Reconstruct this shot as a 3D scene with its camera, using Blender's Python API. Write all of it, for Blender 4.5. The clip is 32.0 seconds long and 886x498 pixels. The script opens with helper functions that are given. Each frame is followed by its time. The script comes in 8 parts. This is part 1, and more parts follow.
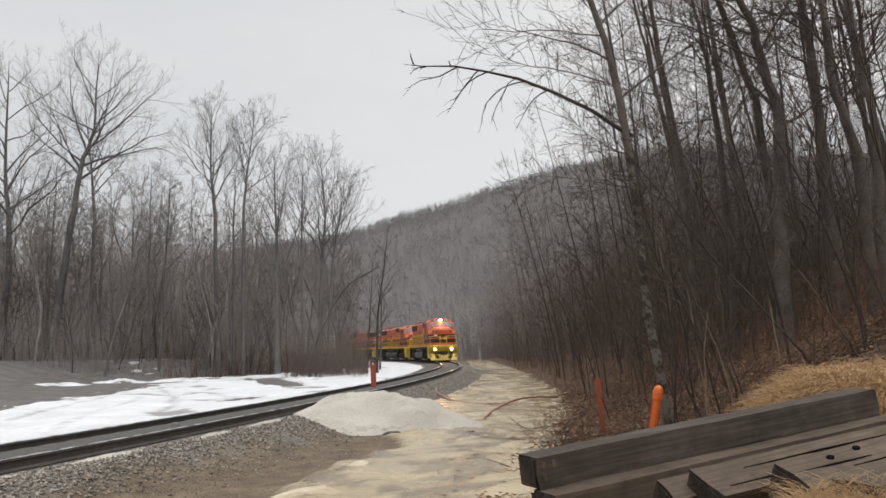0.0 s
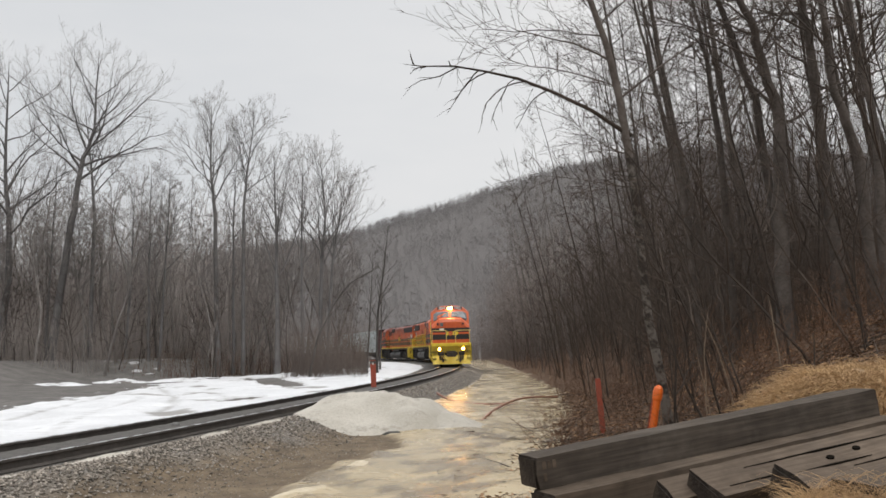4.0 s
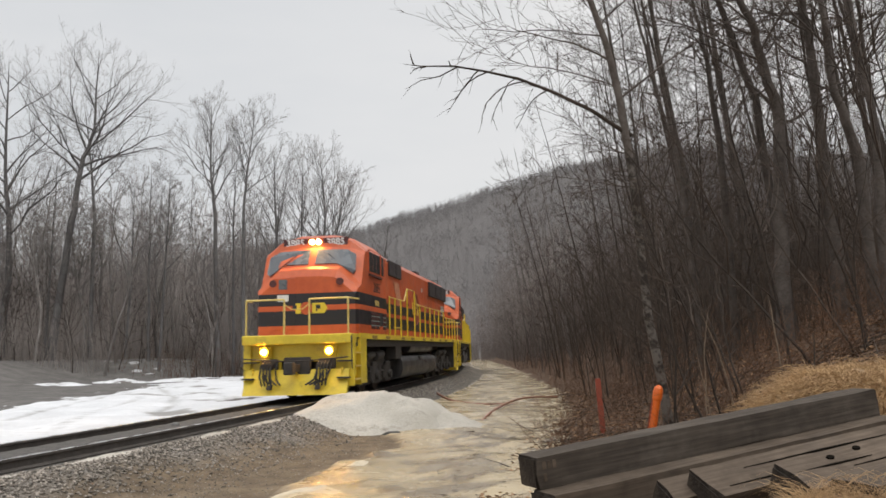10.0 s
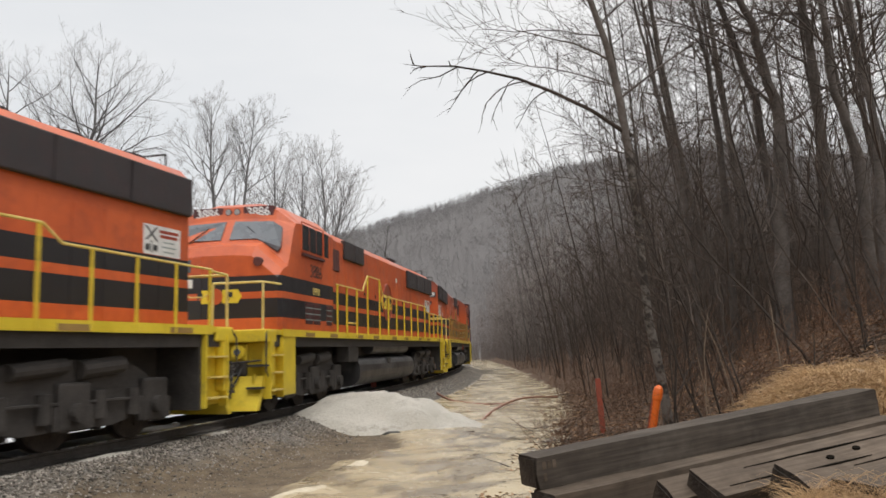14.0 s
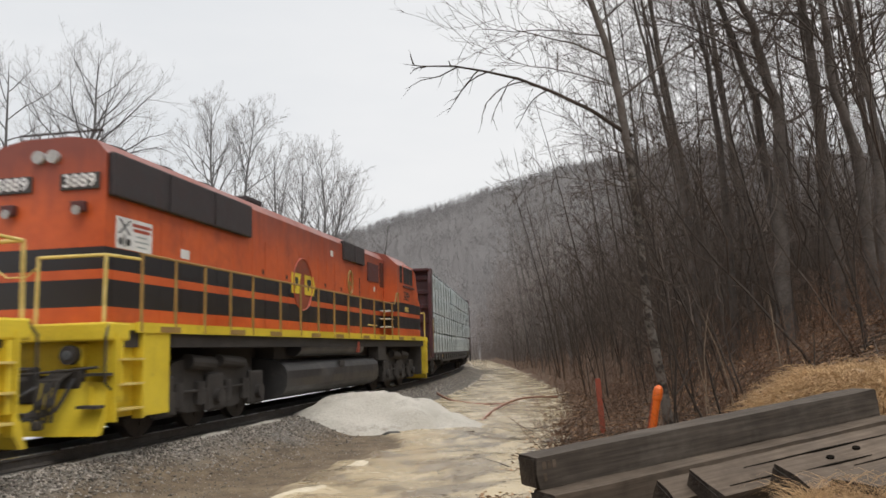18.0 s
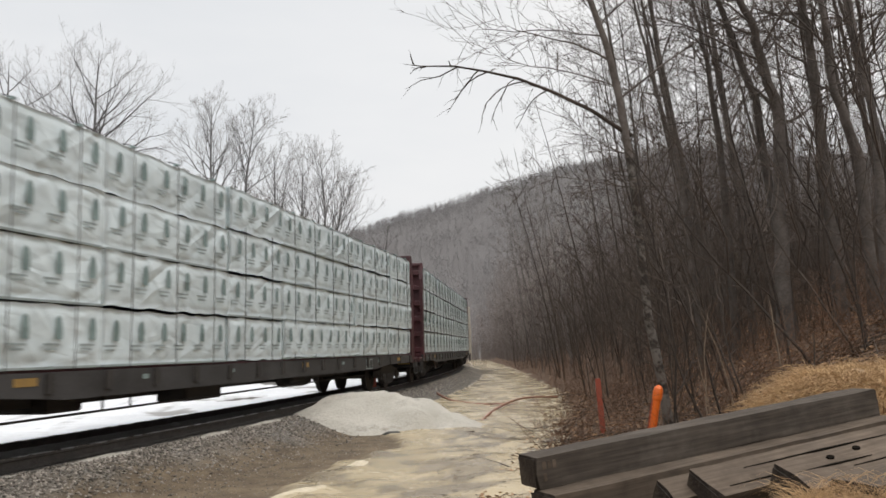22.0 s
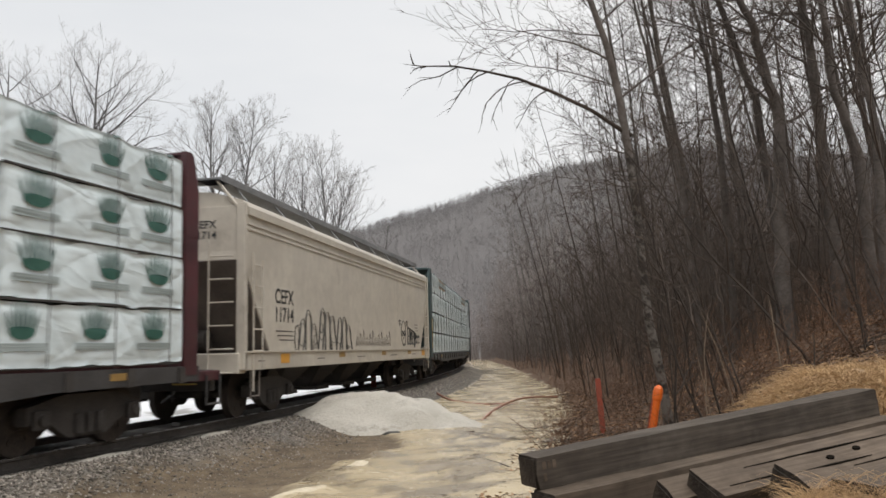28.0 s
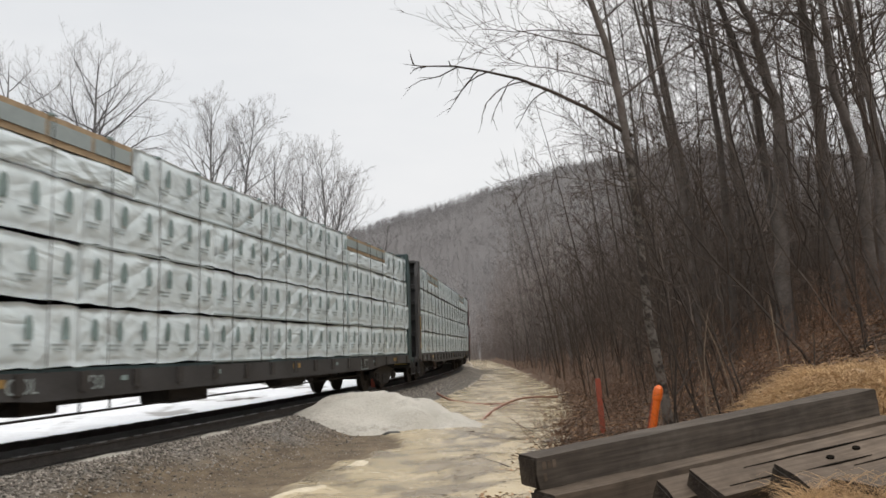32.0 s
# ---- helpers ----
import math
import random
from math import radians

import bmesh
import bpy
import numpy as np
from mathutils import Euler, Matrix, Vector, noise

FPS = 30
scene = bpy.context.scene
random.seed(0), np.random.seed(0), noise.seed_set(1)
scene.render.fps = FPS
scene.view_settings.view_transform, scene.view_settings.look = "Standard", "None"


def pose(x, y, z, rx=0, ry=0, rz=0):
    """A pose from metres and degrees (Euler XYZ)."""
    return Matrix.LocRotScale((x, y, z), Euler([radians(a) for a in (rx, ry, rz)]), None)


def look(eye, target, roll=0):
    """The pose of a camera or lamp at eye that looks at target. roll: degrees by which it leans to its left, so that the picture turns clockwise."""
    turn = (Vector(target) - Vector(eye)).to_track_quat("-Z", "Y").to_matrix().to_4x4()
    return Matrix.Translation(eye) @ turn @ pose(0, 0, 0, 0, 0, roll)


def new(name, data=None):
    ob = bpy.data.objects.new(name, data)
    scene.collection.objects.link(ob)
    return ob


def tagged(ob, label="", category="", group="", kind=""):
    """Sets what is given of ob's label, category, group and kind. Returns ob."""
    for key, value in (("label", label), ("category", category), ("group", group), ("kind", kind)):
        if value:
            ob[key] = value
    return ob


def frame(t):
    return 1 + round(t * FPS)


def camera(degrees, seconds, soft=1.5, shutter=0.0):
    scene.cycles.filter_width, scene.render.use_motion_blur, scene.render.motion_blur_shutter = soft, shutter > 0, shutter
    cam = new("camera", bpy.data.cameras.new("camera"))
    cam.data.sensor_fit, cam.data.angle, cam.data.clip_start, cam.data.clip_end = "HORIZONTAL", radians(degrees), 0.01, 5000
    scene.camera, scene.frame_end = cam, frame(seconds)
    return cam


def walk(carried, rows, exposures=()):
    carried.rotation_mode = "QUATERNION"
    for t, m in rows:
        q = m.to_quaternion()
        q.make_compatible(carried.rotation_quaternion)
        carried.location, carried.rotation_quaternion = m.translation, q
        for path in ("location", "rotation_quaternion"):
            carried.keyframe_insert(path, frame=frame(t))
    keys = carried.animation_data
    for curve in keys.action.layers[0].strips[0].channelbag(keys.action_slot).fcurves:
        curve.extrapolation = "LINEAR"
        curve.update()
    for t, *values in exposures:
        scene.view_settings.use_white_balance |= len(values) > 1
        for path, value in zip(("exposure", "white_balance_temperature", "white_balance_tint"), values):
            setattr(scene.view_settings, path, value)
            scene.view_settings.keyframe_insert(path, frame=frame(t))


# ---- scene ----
DURATION = 32.0
EYE = Vector((0.0, 0.0, 1.2093))

# ---- camera: stands still, tilted up a little ----
cam = camera(57.872, DURATION, soft=1.6, shutter=0.45)
AIM = look(EYE, EYE + Vector((0, math.cos(radians(7.168)), math.sin(radians(7.168)))), -1.514)
walk(cam, [(0.0, AIM), (DURATION, AIM)], [(0.0, 0.0, 6600, 10), (10.0, 0.0, 6600, 10), (13.0, 0.18, 6600, 10), (DURATION, 0.17, 6600, 10)])

# ---- overcast sky and a weak, wide sun ----
world = bpy.data.worlds.new("overcast_sky")
scene.world = world
world.use_nodes = True
wn, wl = world.node_tree.nodes, world.node_tree.links
wn.clear()
sky = wn.new("ShaderNodeTexSky")
sky.sky_type, sky.sun_disc = "NISHITA", False
sky.sun_elevation, sky.sun_rotation = radians(38), radians(25)
sky.air_density, sky.dust_density = 1.0, 4.0
geo = wn.new("ShaderNodeTexCoord")
cloud = wn.new("ShaderNodeTexNoise")
cloud.inputs["Scale"].default_value, cloud.inputs["Detail"].default_value = 2.2, 5
stretch = wn.new("ShaderNodeMapping")
stretch.inputs["Scale"].default_value = (1, 1, 3.5)
wl.new(geo.outputs["Generated"], stretch.inputs["Vector"])
wl.new(stretch.outputs["Vector"], cloud.inputs["Vector"])
ramp = wn.new("ShaderNodeValToRGB")
ramp.color_ramp.elements[0].position, ramp.color_ramp.elements[0].color = 0.3, (0.70, 0.73, 0.765, 1)
ramp.color_ramp.elements[1].position, ramp.color_ramp.elements[1].color = 0.7, (0.80, 0.815, 0.835, 1)
wl.new(cloud.outputs["Fac"], ramp.inputs["Fac"])
dim = wn.new("ShaderNodeMix")
dim.data_type, dim.blend_type = "RGBA", "MULTIPLY"
dim.inputs["Factor"].default_value = 1.0
dim.inputs[7].default_value = (0.10, 0.10, 0.10, 1)
wl.new(sky.outputs["Color"], dim.inputs[6])
veil = wn.new("ShaderNodeMix")
veil.data_type = "RGBA"
veil.inputs["Factor"].default_value = 0.94
wl.new(dim.outputs[2], veil.inputs[6])
wl.new(ramp.outputs["Color"], veil.inputs[7])
# an overcast sky is brightest overhead
up = wn.new("ShaderNodeSeparateXYZ")
wl.new(geo.outputs["Generated"], up.inputs["Vector"])
lift = wn.new("ShaderNodeMapRange")
lift.interpolation_type = "SMOOTHSTEP"
lift.inputs["From Min"].default_value, lift.inputs["From Max"].default_value = 0.40, 1.0
lift.inputs["To Min"].default_value, lift.inputs["To Max"].default_value = 0.95, 2.5
wl.new(up.outputs["Z"], lift.inputs["Value"])
back = wn.new("ShaderNodeBackground")
wl.new(lift.outputs["Result"], back.inputs["Strength"])
wl.new(veil.outputs[2], back.inputs["Color"])
wout = wn.new("ShaderNodeOutputWorld")
wl.new(back.outputs["Background"], wout.inputs["Surface"])

sun = new("sun", bpy.data.lights.new("sun", "SUN"))
sun.data.energy, sun.data.angle, sun.data.color = 0.9, radians(25), (1.0, 0.97, 0.93)
sun.matrix_world = look((0, 0, 60), (-14, 30, 0))

# ---- materials ----
def material(name, base, rough=0.7, metal=0.0, dark=None, scale=3.0, amount=0.5, grain=40.0, bump=0.15, bump_scale=60.0,
             stain=None, stain_scale=1.2, stain_at=(0.55, 0.72), vary=0.0, spec=0.5, wet=0.0, deep=0.02, space="Object"):
    """Procedural surface: two scales of colour variation, stains, bump; vary: spread between repeats."""
    m = bpy.data.materials.new(name)
    m.use_nodes = True
    n, l = m.node_tree.nodes, m.node_tree.links
    bsdf = n["Principled BSDF"]
    bsdf.inputs["Metallic"].default_value = metal
    bsdf.inputs["Specular IOR Level"].default_value = spec
    tc = n.new("ShaderNodeTexCoord")
    if dark is None:
        dark = tuple(c * 0.7 for c in base)
    big = n.new("ShaderNodeTexNoise")
    big.inputs["Scale"].default_value, big.inputs["Detail"].default_value = scale, 6
    big.inputs["Roughness"].default_value = 0.65
    small = n.new("ShaderNodeTexNoise")
    small.inputs["Scale"].default_value, small.inputs["Detail"].default_value = grain, 3
    for t in (big, small):
        l.new(tc.outputs[space], t.inputs["Vector"])
    blend = n.new("ShaderNodeMath")
    blend.operation = "MULTIPLY_ADD"
    blend.inputs[1].default_value = 0.4
    l.new(small.outputs["Fac"], blend.inputs[0])
    l.new(big.outputs["Fac"], blend.inputs[2])
    r = n.new("ShaderNodeValToRGB")
    r.color_ramp.elements[0].position, r.color_ramp.elements[0].color = 0.7 - 0.3 * amount, (*dark, 1)
    r.color_ramp.elements[1].position, r.color_ramp.elements[1].color = 0.7 + 0.3 * amount, (*base, 1)
    l.new(blend.outputs["Value"], r.inputs["Fac"])
    colour = r.outputs["Color"]
    if stain:
        sn = n.new("ShaderNodeTexNoise")
        sn.inputs["Scale"].default_value, sn.inputs["Detail"].default_value = stain_scale, 8
        sn.inputs["Roughness"].default_value = 0.7
        l.new(tc.outputs[space], sn.inputs["Vector"])
        sr = n.new("ShaderNodeMapRange")
        sr.inputs["From Min"].default_value, sr.inputs["From Max"].default_value = stain_at
        l.new(sn.outputs["Fac"], sr.inputs["Value"])
        mx = n.new("ShaderNodeMix")
        mx.data_type = "RGBA"
        l.new(sr.outputs["Result"], mx.inputs["Factor"])
        l.new(colour, mx.inputs[6])
        mx.inputs[7].default_value = (*stain, 1)
        colour = mx.outputs[2]
    if vary:
        oi = n.new("ShaderNodeObjectInfo")
        mr = n.new("ShaderNodeMapRange")
        mr.inputs["To Min"].default_value, mr.inputs["To Max"].default_value = 1 - vary, 1 + vary
        l.new(oi.outputs["Random"], mr.inputs["Value"])
        hv = n.new("ShaderNodeHueSaturation")
        l.new(mr.outputs["Result"], hv.inputs["Value"])
        l.new(colour, hv.inputs["Color"])
        colour = hv.outputs["Color"]
    l.new(colour, bsdf.inputs["Base Color"])
    rr = n.new("ShaderNodeMapRange")
    rr.inputs["From Min"].default_value, rr.inputs["From Max"].default_value = 0.35, 0.65
    rr.inputs["To Min"].default_value, rr.inputs["To Max"].default_value = max(0.03, rough - 0.12 - wet), min(1, rough + 0.1)
    l.new(big.outputs["Fac"], rr.inputs["Value"])
    l.new(rr.outputs["Result"], bsdf.inputs["Roughness"])
    if bump:
        bn = n.new("ShaderNodeTexNoise")
        bn.inputs["Scale"].default_value, bn.inputs["Detail"].default_value = bump_scale, 4
        l.new(tc.outputs[space], bn.inputs["Vector"])
        b = n.new("ShaderNodeBump")
        b.inputs["Strength"].default_value, b.inputs["Distance"].default_value = bump, deep
        l.new(bn.outputs["Fac"], b.inputs["Height"])
        l.new(b.outputs["Normal"], bsdf.inputs["Normal"])
    return m


def glow(name, colour, strength):
    m = bpy.data.materials.new(name)
    m.use_nodes = True
    b = m.node_tree.nodes["Principled BSDF"]
    b.inputs["Base Color"].default_value = (0.8, 0.8, 0.75, 1)
    b.inputs["Emission Color"].default_value = (*colour, 1)
    b.inputs["Emission Strength"].default_value = strength
    return m


M_bark = material("bark_grey", (0.135, 0.122, 0.112), 0.95, spec=0.15, dark=(0.06, 0.054, 0.049), scale=1.5, grain=18, bump=0.6, bump_scale=14, vary=0.25)
M_bark_pale = material("bark_pale", (0.17, 0.15, 0.13), 0.9, spec=0.15, dark=(0.045, 0.037, 0.031), scale=3.4, amount=0.22, grain=14, bump=0.4, bump_scale=20, vary=0.1)
M_bark_brown = material("bark_brown", (0.078, 0.062, 0.051), 0.95, spec=0.15, dark=(0.034, 0.027, 0.022), scale=1.5, grain=18, bump=0.6, bump_scale=14, vary=0.25)
# Next three: far bark and twigs paled, haze put into their colour.
M_bark_hazed = material("bark_hazed_grey", (0.25, 0.225, 0.208), 0.95, spec=0.15, dark=(0.13, 0.117, 0.108), scale=1.5, grain=18, bump=0.6, bump_scale=14, vary=0.25)
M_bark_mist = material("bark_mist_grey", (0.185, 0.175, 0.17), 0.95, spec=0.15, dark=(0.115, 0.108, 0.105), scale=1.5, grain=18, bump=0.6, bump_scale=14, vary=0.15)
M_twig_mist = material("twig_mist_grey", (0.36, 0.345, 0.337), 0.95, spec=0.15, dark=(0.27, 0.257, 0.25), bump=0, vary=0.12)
M_bark_bank = material("bark_grey_brown", (0.132, 0.113, 0.099), 0.95, spec=0.15, dark=(0.06, 0.05, 0.043), scale=1.8, grain=22, bump=0.8, bump_scale=16, vary=0.25)
# Next three likewise: distance haze painted into bark and twig colours.
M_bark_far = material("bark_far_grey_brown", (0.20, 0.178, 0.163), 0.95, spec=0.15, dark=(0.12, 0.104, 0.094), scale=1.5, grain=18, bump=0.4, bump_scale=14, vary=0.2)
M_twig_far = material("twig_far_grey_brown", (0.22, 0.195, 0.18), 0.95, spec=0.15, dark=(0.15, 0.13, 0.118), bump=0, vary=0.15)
M_twig_hazed = material("twig_hazed_grey", (0.27, 0.245, 0.228), 0.95, spec=0.15, dark=(0.18, 0.163, 0.152), bump=0, vary=0.2)
M_twig = material("twig_grey", (0.17, 0.155, 0.143), 0.95, spec=0.15, dark=(0.085, 0.076, 0.07), bump=0, vary=0.2)
M_twig_brown = material("twig_brown", (0.09, 0.07, 0.057), 0.95, spec=0.15, dark=(0.06, 0.048, 0.04), bump=0, vary=0.2)
M_snow_base = material("snow", (0.72, 0.72, 0.725), 0.6, dark=(0.58, 0.58, 0.585), scale=0.6, grain=9, bump=0.35, bump_scale=8, stain=(0.42, 0.40, 0.37), stain_scale=0.5, stain_at=(0.62, 0.85), spec=0.3)
M_snow_ridge = material("melting_snow", (0.74, 0.74, 0.745), 0.6, dark=(0.55, 0.55, 0.55), scale=1.2, grain=9, bump=0.5, bump_scale=6, stain=(0.13, 0.115, 0.10), stain_scale=0.9, stain_at=(0.52, 0.60), spec=0.3)
M_snow_dirty = material("old_snow", (0.54, 0.50, 0.435), 0.7, dark=(0.41, 0.375, 0.315), scale=1.3, grain=25, bump=0.8, bump_scale=16, stain=(0.26, 0.23, 0.19), stain_scale=2.6, stain_at=(0.52, 0.72), spec=0.3)


def slushed(base):
    """The same snow, greyed by wet slush where tyres have run."""
    m = base.copy()
    n, l = m.node_tree.nodes, m.node_tree.links
    bsdf = n["Principled BSDF"]
    old = bsdf.inputs["Base Color"].links[0].from_socket
    at, mx = n.new("ShaderNodeAttribute"), n.new("ShaderNodeMix")
    at.attribute_name = "slush"
    mx.data_type = "RGBA"
    mx.inputs[7].default_value = (0.22, 0.205, 0.185, 1)
    l.new(at.outputs["Fac"], mx.inputs["Factor"])
    l.new(old, mx.inputs[6])
    l.new(mx.outputs[2], bsdf.inputs["Base Color"])
    return m


M_snow = slushed(M_snow_base)
M_ice_dirty = material("dirty_ice", (0.60, 0.52, 0.38), 0.45, dark=(0.44, 0.36, 0.24), scale=2.0, grain=14, bump=0.6, bump_scale=12, spec=0.4)
M_rail = material("rail_steel", (0.10, 0.088, 0.079), 0.8, 0.0, spec=0.2, dark=(0.06, 0.053, 0.047), scale=4, bump=0.1)
M_rail_top = material("rail_head", (0.62, 0.62, 0.63), 0.3, 0.9, scale=3, bump=0.02)
M_tie = material("tie_wood", (0.085, 0.073, 0.064), 0.95, spec=0.15, dark=(0.045, 0.039, 0.034), scale=3, grain=60, bump=0.5, vary=0.3)
M_ballast = material("ballast_stone", (0.27, 0.26, 0.245), 0.85, dark=(0.11, 0.105, 0.10), scale=2.2, grain=30, bump=0.3, vary=0.4)
M_orange = material("orange_paint", (0.62, 0.122, 0.032), 0.45, dark=(0.49, 0.088, 0.024), scale=0.7, grain=6, bump=0.02, stain=(0.24, 0.055, 0.03), stain_scale=0.8, stain_at=(0.52, 0.8))
M_black = material("black_paint", (0.022, 0.02, 0.022), 0.5, dark=(0.012, 0.011, 0.012), bump=0.02)
M_yellow = material("yellow_paint", (0.78, 0.59, 0.045), 0.45, dark=(0.62, 0.45, 0.033), scale=1.5, bump=0.03, stain=(0.2, 0.14, 0.05), stain_scale=2.5, stain_at=(0.58, 0.8))
M_under = material("grimy_steel", (0.07, 0.062, 0.056), 0.8, 0.0, spec=0.3, dark=(0.035, 0.031, 0.028), scale=2, bump=0.25, bump_scale=30)
M_wrap = material("white_wrap", (0.70, 0.765, 0.77), 0.38, dark=(0.61, 0.675, 0.68), scale=1.2, amount=0.6, grain=5, bump=0)


def creased(m):
    """Folds in sheet plastic: sharp ridges pulled along two slants over softer swells."""
    n, l = m.node_tree.nodes, m.node_tree.links
    tc, last = n.new("ShaderNodeTexCoord"), None
    # every pack has its own folds
    oi, off, far = n.new("ShaderNodeObjectInfo"), n.new("ShaderNodeVectorMath"), n.new("ShaderNodeMath")
    far.operation, off.operation = "MULTIPLY", "ADD"
    far.inputs[1].default_value = 90.0
    l.new(oi.outputs["Random"], far.inputs[0])
    l.new(far.outputs["Value"], off.inputs[1])
    l.new(tc.outputs["Object"], off.inputs[0])
    for turn, scale, squash, depth in ((38, 0.8, 0.20, 0.046), (-62, 1.1, 0.20, 0.038), (80, 2.4, 0.35, 0.012)):
        mp, tx, ab, b = n.new("ShaderNodeMapping"), n.new("ShaderNodeTexNoise"), n.new("ShaderNodeMath"), n.new("ShaderNodeBump")
        mp.inputs["Rotation"].default_value = (0, radians(turn), 0)
        mp.vector_type = "TEXTURE"
        mp.inputs["Scale"].default_value = (1, 1, 1 / squash)
        tx.inputs["Scale"].default_value, tx.inputs["Detail"].default_value, tx.inputs["Distortion"].default_value = scale, 2, 0.4
        tx.inputs["Roughness"].default_value = 0.45
        l.new(off.outputs["Vector"], mp.inputs["Vector"])
        l.new(mp.outputs["Vector"], tx.inputs["Vector"])
        ab.operation = "PINGPONG"
        ab.inputs[1].default_value = 0.13
        l.new(tx.outputs["Fac"], ab.inputs[0])
        b.inputs["Strength"].default_value, b.inputs["Distance"].default_value = 0.9, depth * 6
        l.new(ab.outputs["Value"], b.inputs["Height"])
        if last:
            l.new(last, b.inputs["Normal"])
        last = b.outputs["Normal"]
    l.new(last, n["Principled BSDF"].inputs["Normal"])


creased(M_wrap)
M_red = material("maroon_steel", (0.088, 0.022, 0.027), 0.6, dark=(0.042, 0.013, 0.015), scale=1.2, bump=0.05, stain=(0.05, 0.03, 0.025), stain_scale=2)
M_teal = material("dark_green_steel", (0.045, 0.075, 0.075), 0.6, dark=(0.025, 0.045, 0.045), scale=1.2, bump=0.05)
M_hopper = material("tan_paint", (0.56, 0.51, 0.43), 0.6, dark=(0.45, 0.405, 0.34), scale=0.7, grain=5, bump=0.03, stain=(0.24, 0.2, 0.16), stain_scale=0.8, stain_at=(0.58, 0.85))
M_yellow_rail = material("pale_yellow_rail", (0.78, 0.62, 0.22), 0.5, dark=(0.6, 0.44, 0.1), bump=0.0)
M_glass = material("cab_glass", (0.13, 0.14, 0.15), 0.3, dark=(0.09, 0.10, 0.11), bump=0.0, spec=0.6)
M_window = material("dark_window_glass", (0.028, 0.03, 0.032), 0.15, dark=(0.02, 0.021, 0.023), bump=0.0, spec=0.5)
M_scuff = material("scuffed_orange_paint", (0.62, 0.30, 0.18), 0.6, dark=(0.50, 0.16, 0.08), scale=5, grain=30, bump=0.05)
M_grille = material("dark_grille", (0.05, 0.035, 0.036), 0.7, dark=(0.022, 0.017, 0.018), scale=4, bump=0.6, bump_scale=90)
M_maroon_grille = material("maroon_grille", (0.12, 0.035, 0.03), 0.7, dark=(0.06, 0.02, 0.02), scale=4, bump=0.5, bump_scale=90)
M_white = material("white_sign", (0.78, 0.77, 0.75), 0.5, dark=(0.62, 0.61, 0.59), bump=0)
M_ink = material("dark_ink", (0.035, 0.035, 0.038), 0.6, dark=(0.02, 0.02, 0.02), bump=0)
M_ink_grey = material("faded_grey_print", (0.25, 0.32, 0.305), 0.45, dark=(0.18, 0.24, 0.228), bump=0)
M_ink_bars = material("pale_grey_print", (0.33, 0.37, 0.36), 0.45, dark=(0.27, 0.31, 0.30), bump=0)
M_ink_green = material("green_print", (0.045, 0.125, 0.095), 0.45, dark=(0.03, 0.09, 0.07), bump=0)
M_lumber = material("sawn_lumber", (0.45, 0.33, 0.20), 0.8, dark=(0.28, 0.19, 0.11), scale=6, grain=50, bump=0.2)
M_wheel = material("wheel_steel", (0.075, 0.06, 0.05), 0.65, 0.2, spec=0.3, dark=(0.03, 0.025, 0.022), scale=5, bump=0.1)
M_tread = material("wheel_tread", (0.5, 0.49, 0.48), 0.3, 0.9, bump=0)
M_tank = material("tank_black", (0.05, 0.048, 0.047), 0.45, dark=(0.028, 0.026, 0.026), scale=1.2, bump=0.05, stain=(0.11, 0.10, 0.09), stain_scale=1.0)
M_graffiti = material("thin_grey_black_paint", (0.10, 0.09, 0.082), 0.6, dark=(0.05, 0.045, 0.042), scale=4, bump=0)
# Dark tan: shade painted into the hopper's ends; print and graffiti use it too.
M_hopper_dark = material("shaded_ends_and_faded_print", (0.17, 0.145, 0.125), 0.7, dark=(0.10, 0.085, 0.075), scale=1.5, bump=0.05)
M_grating = material("galvanised_grating", (0.27, 0.27, 0.27), 0.6, 0.4, dark=(0.16, 0.16, 0.16), scale=3, bump=0.3, bump_scale=80)
M_worn_yellow = material("worn_yellow_paint", (0.52, 0.36, 0.10), 0.6, dark=(0.20, 0.10, 0.05), scale=7, amount=0.6, bump=0.05)
M_patch = material("orange_reflector", (0.70, 0.34, 0.05), 0.5, dark=(0.55, 0.26, 0.04), bump=0)
M_car_black = material("black_car_steel", (0.06, 0.056, 0.054), 0.65, dark=(0.03, 0.028, 0.027), scale=1.5, bump=0.1)
M_lamp_off = material("lamp_glass_unlit", (0.42, 0.41, 0.39), 0.2, dark=(0.3, 0.29, 0.28), bump=0.0, spec=0.6)
M_board = material("grey_number_board", (0.06, 0.055, 0.052), 0.6, dark=(0.04, 0.036, 0.034), bump=0.0)
M_headlight = glow("headlight_lens", (1.0, 0.50, 0.11), 1100.0)
M_ditch = glow("ditch_light_lens", (1.0, 0.52, 0.13), 300.0)


# Far hillside trees: distance haze put into a flat pale grey.
M_far_wood = material("hazed_far_wood", (0.205, 0.193, 0.189), 0.95, spec=0.1, dark=(0.18, 0.169, 0.165), scale=0.04, bump=0)
M_brush = material("red_brown_brush", (0.15, 0.085, 0.053), 0.95, spec=0.15, dark=(0.06, 0.035, 0.023), scale=0.4, bump=0)
# Brush of the far wood lightened, airlight put into its colour.
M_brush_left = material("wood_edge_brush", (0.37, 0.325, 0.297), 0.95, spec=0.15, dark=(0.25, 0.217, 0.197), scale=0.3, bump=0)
M_brush_grey = material("grey_brush", (0.11, 0.083, 0.065), 0.95, spec=0.15, dark=(0.05, 0.04, 0.033), scale=0.3, bump=0)
M_brush_curve = material("brown_grey_bush", (0.17, 0.138, 0.12), 0.95, spec=0.15, dark=(0.10, 0.08, 0.069), scale=0.25, bump=0)
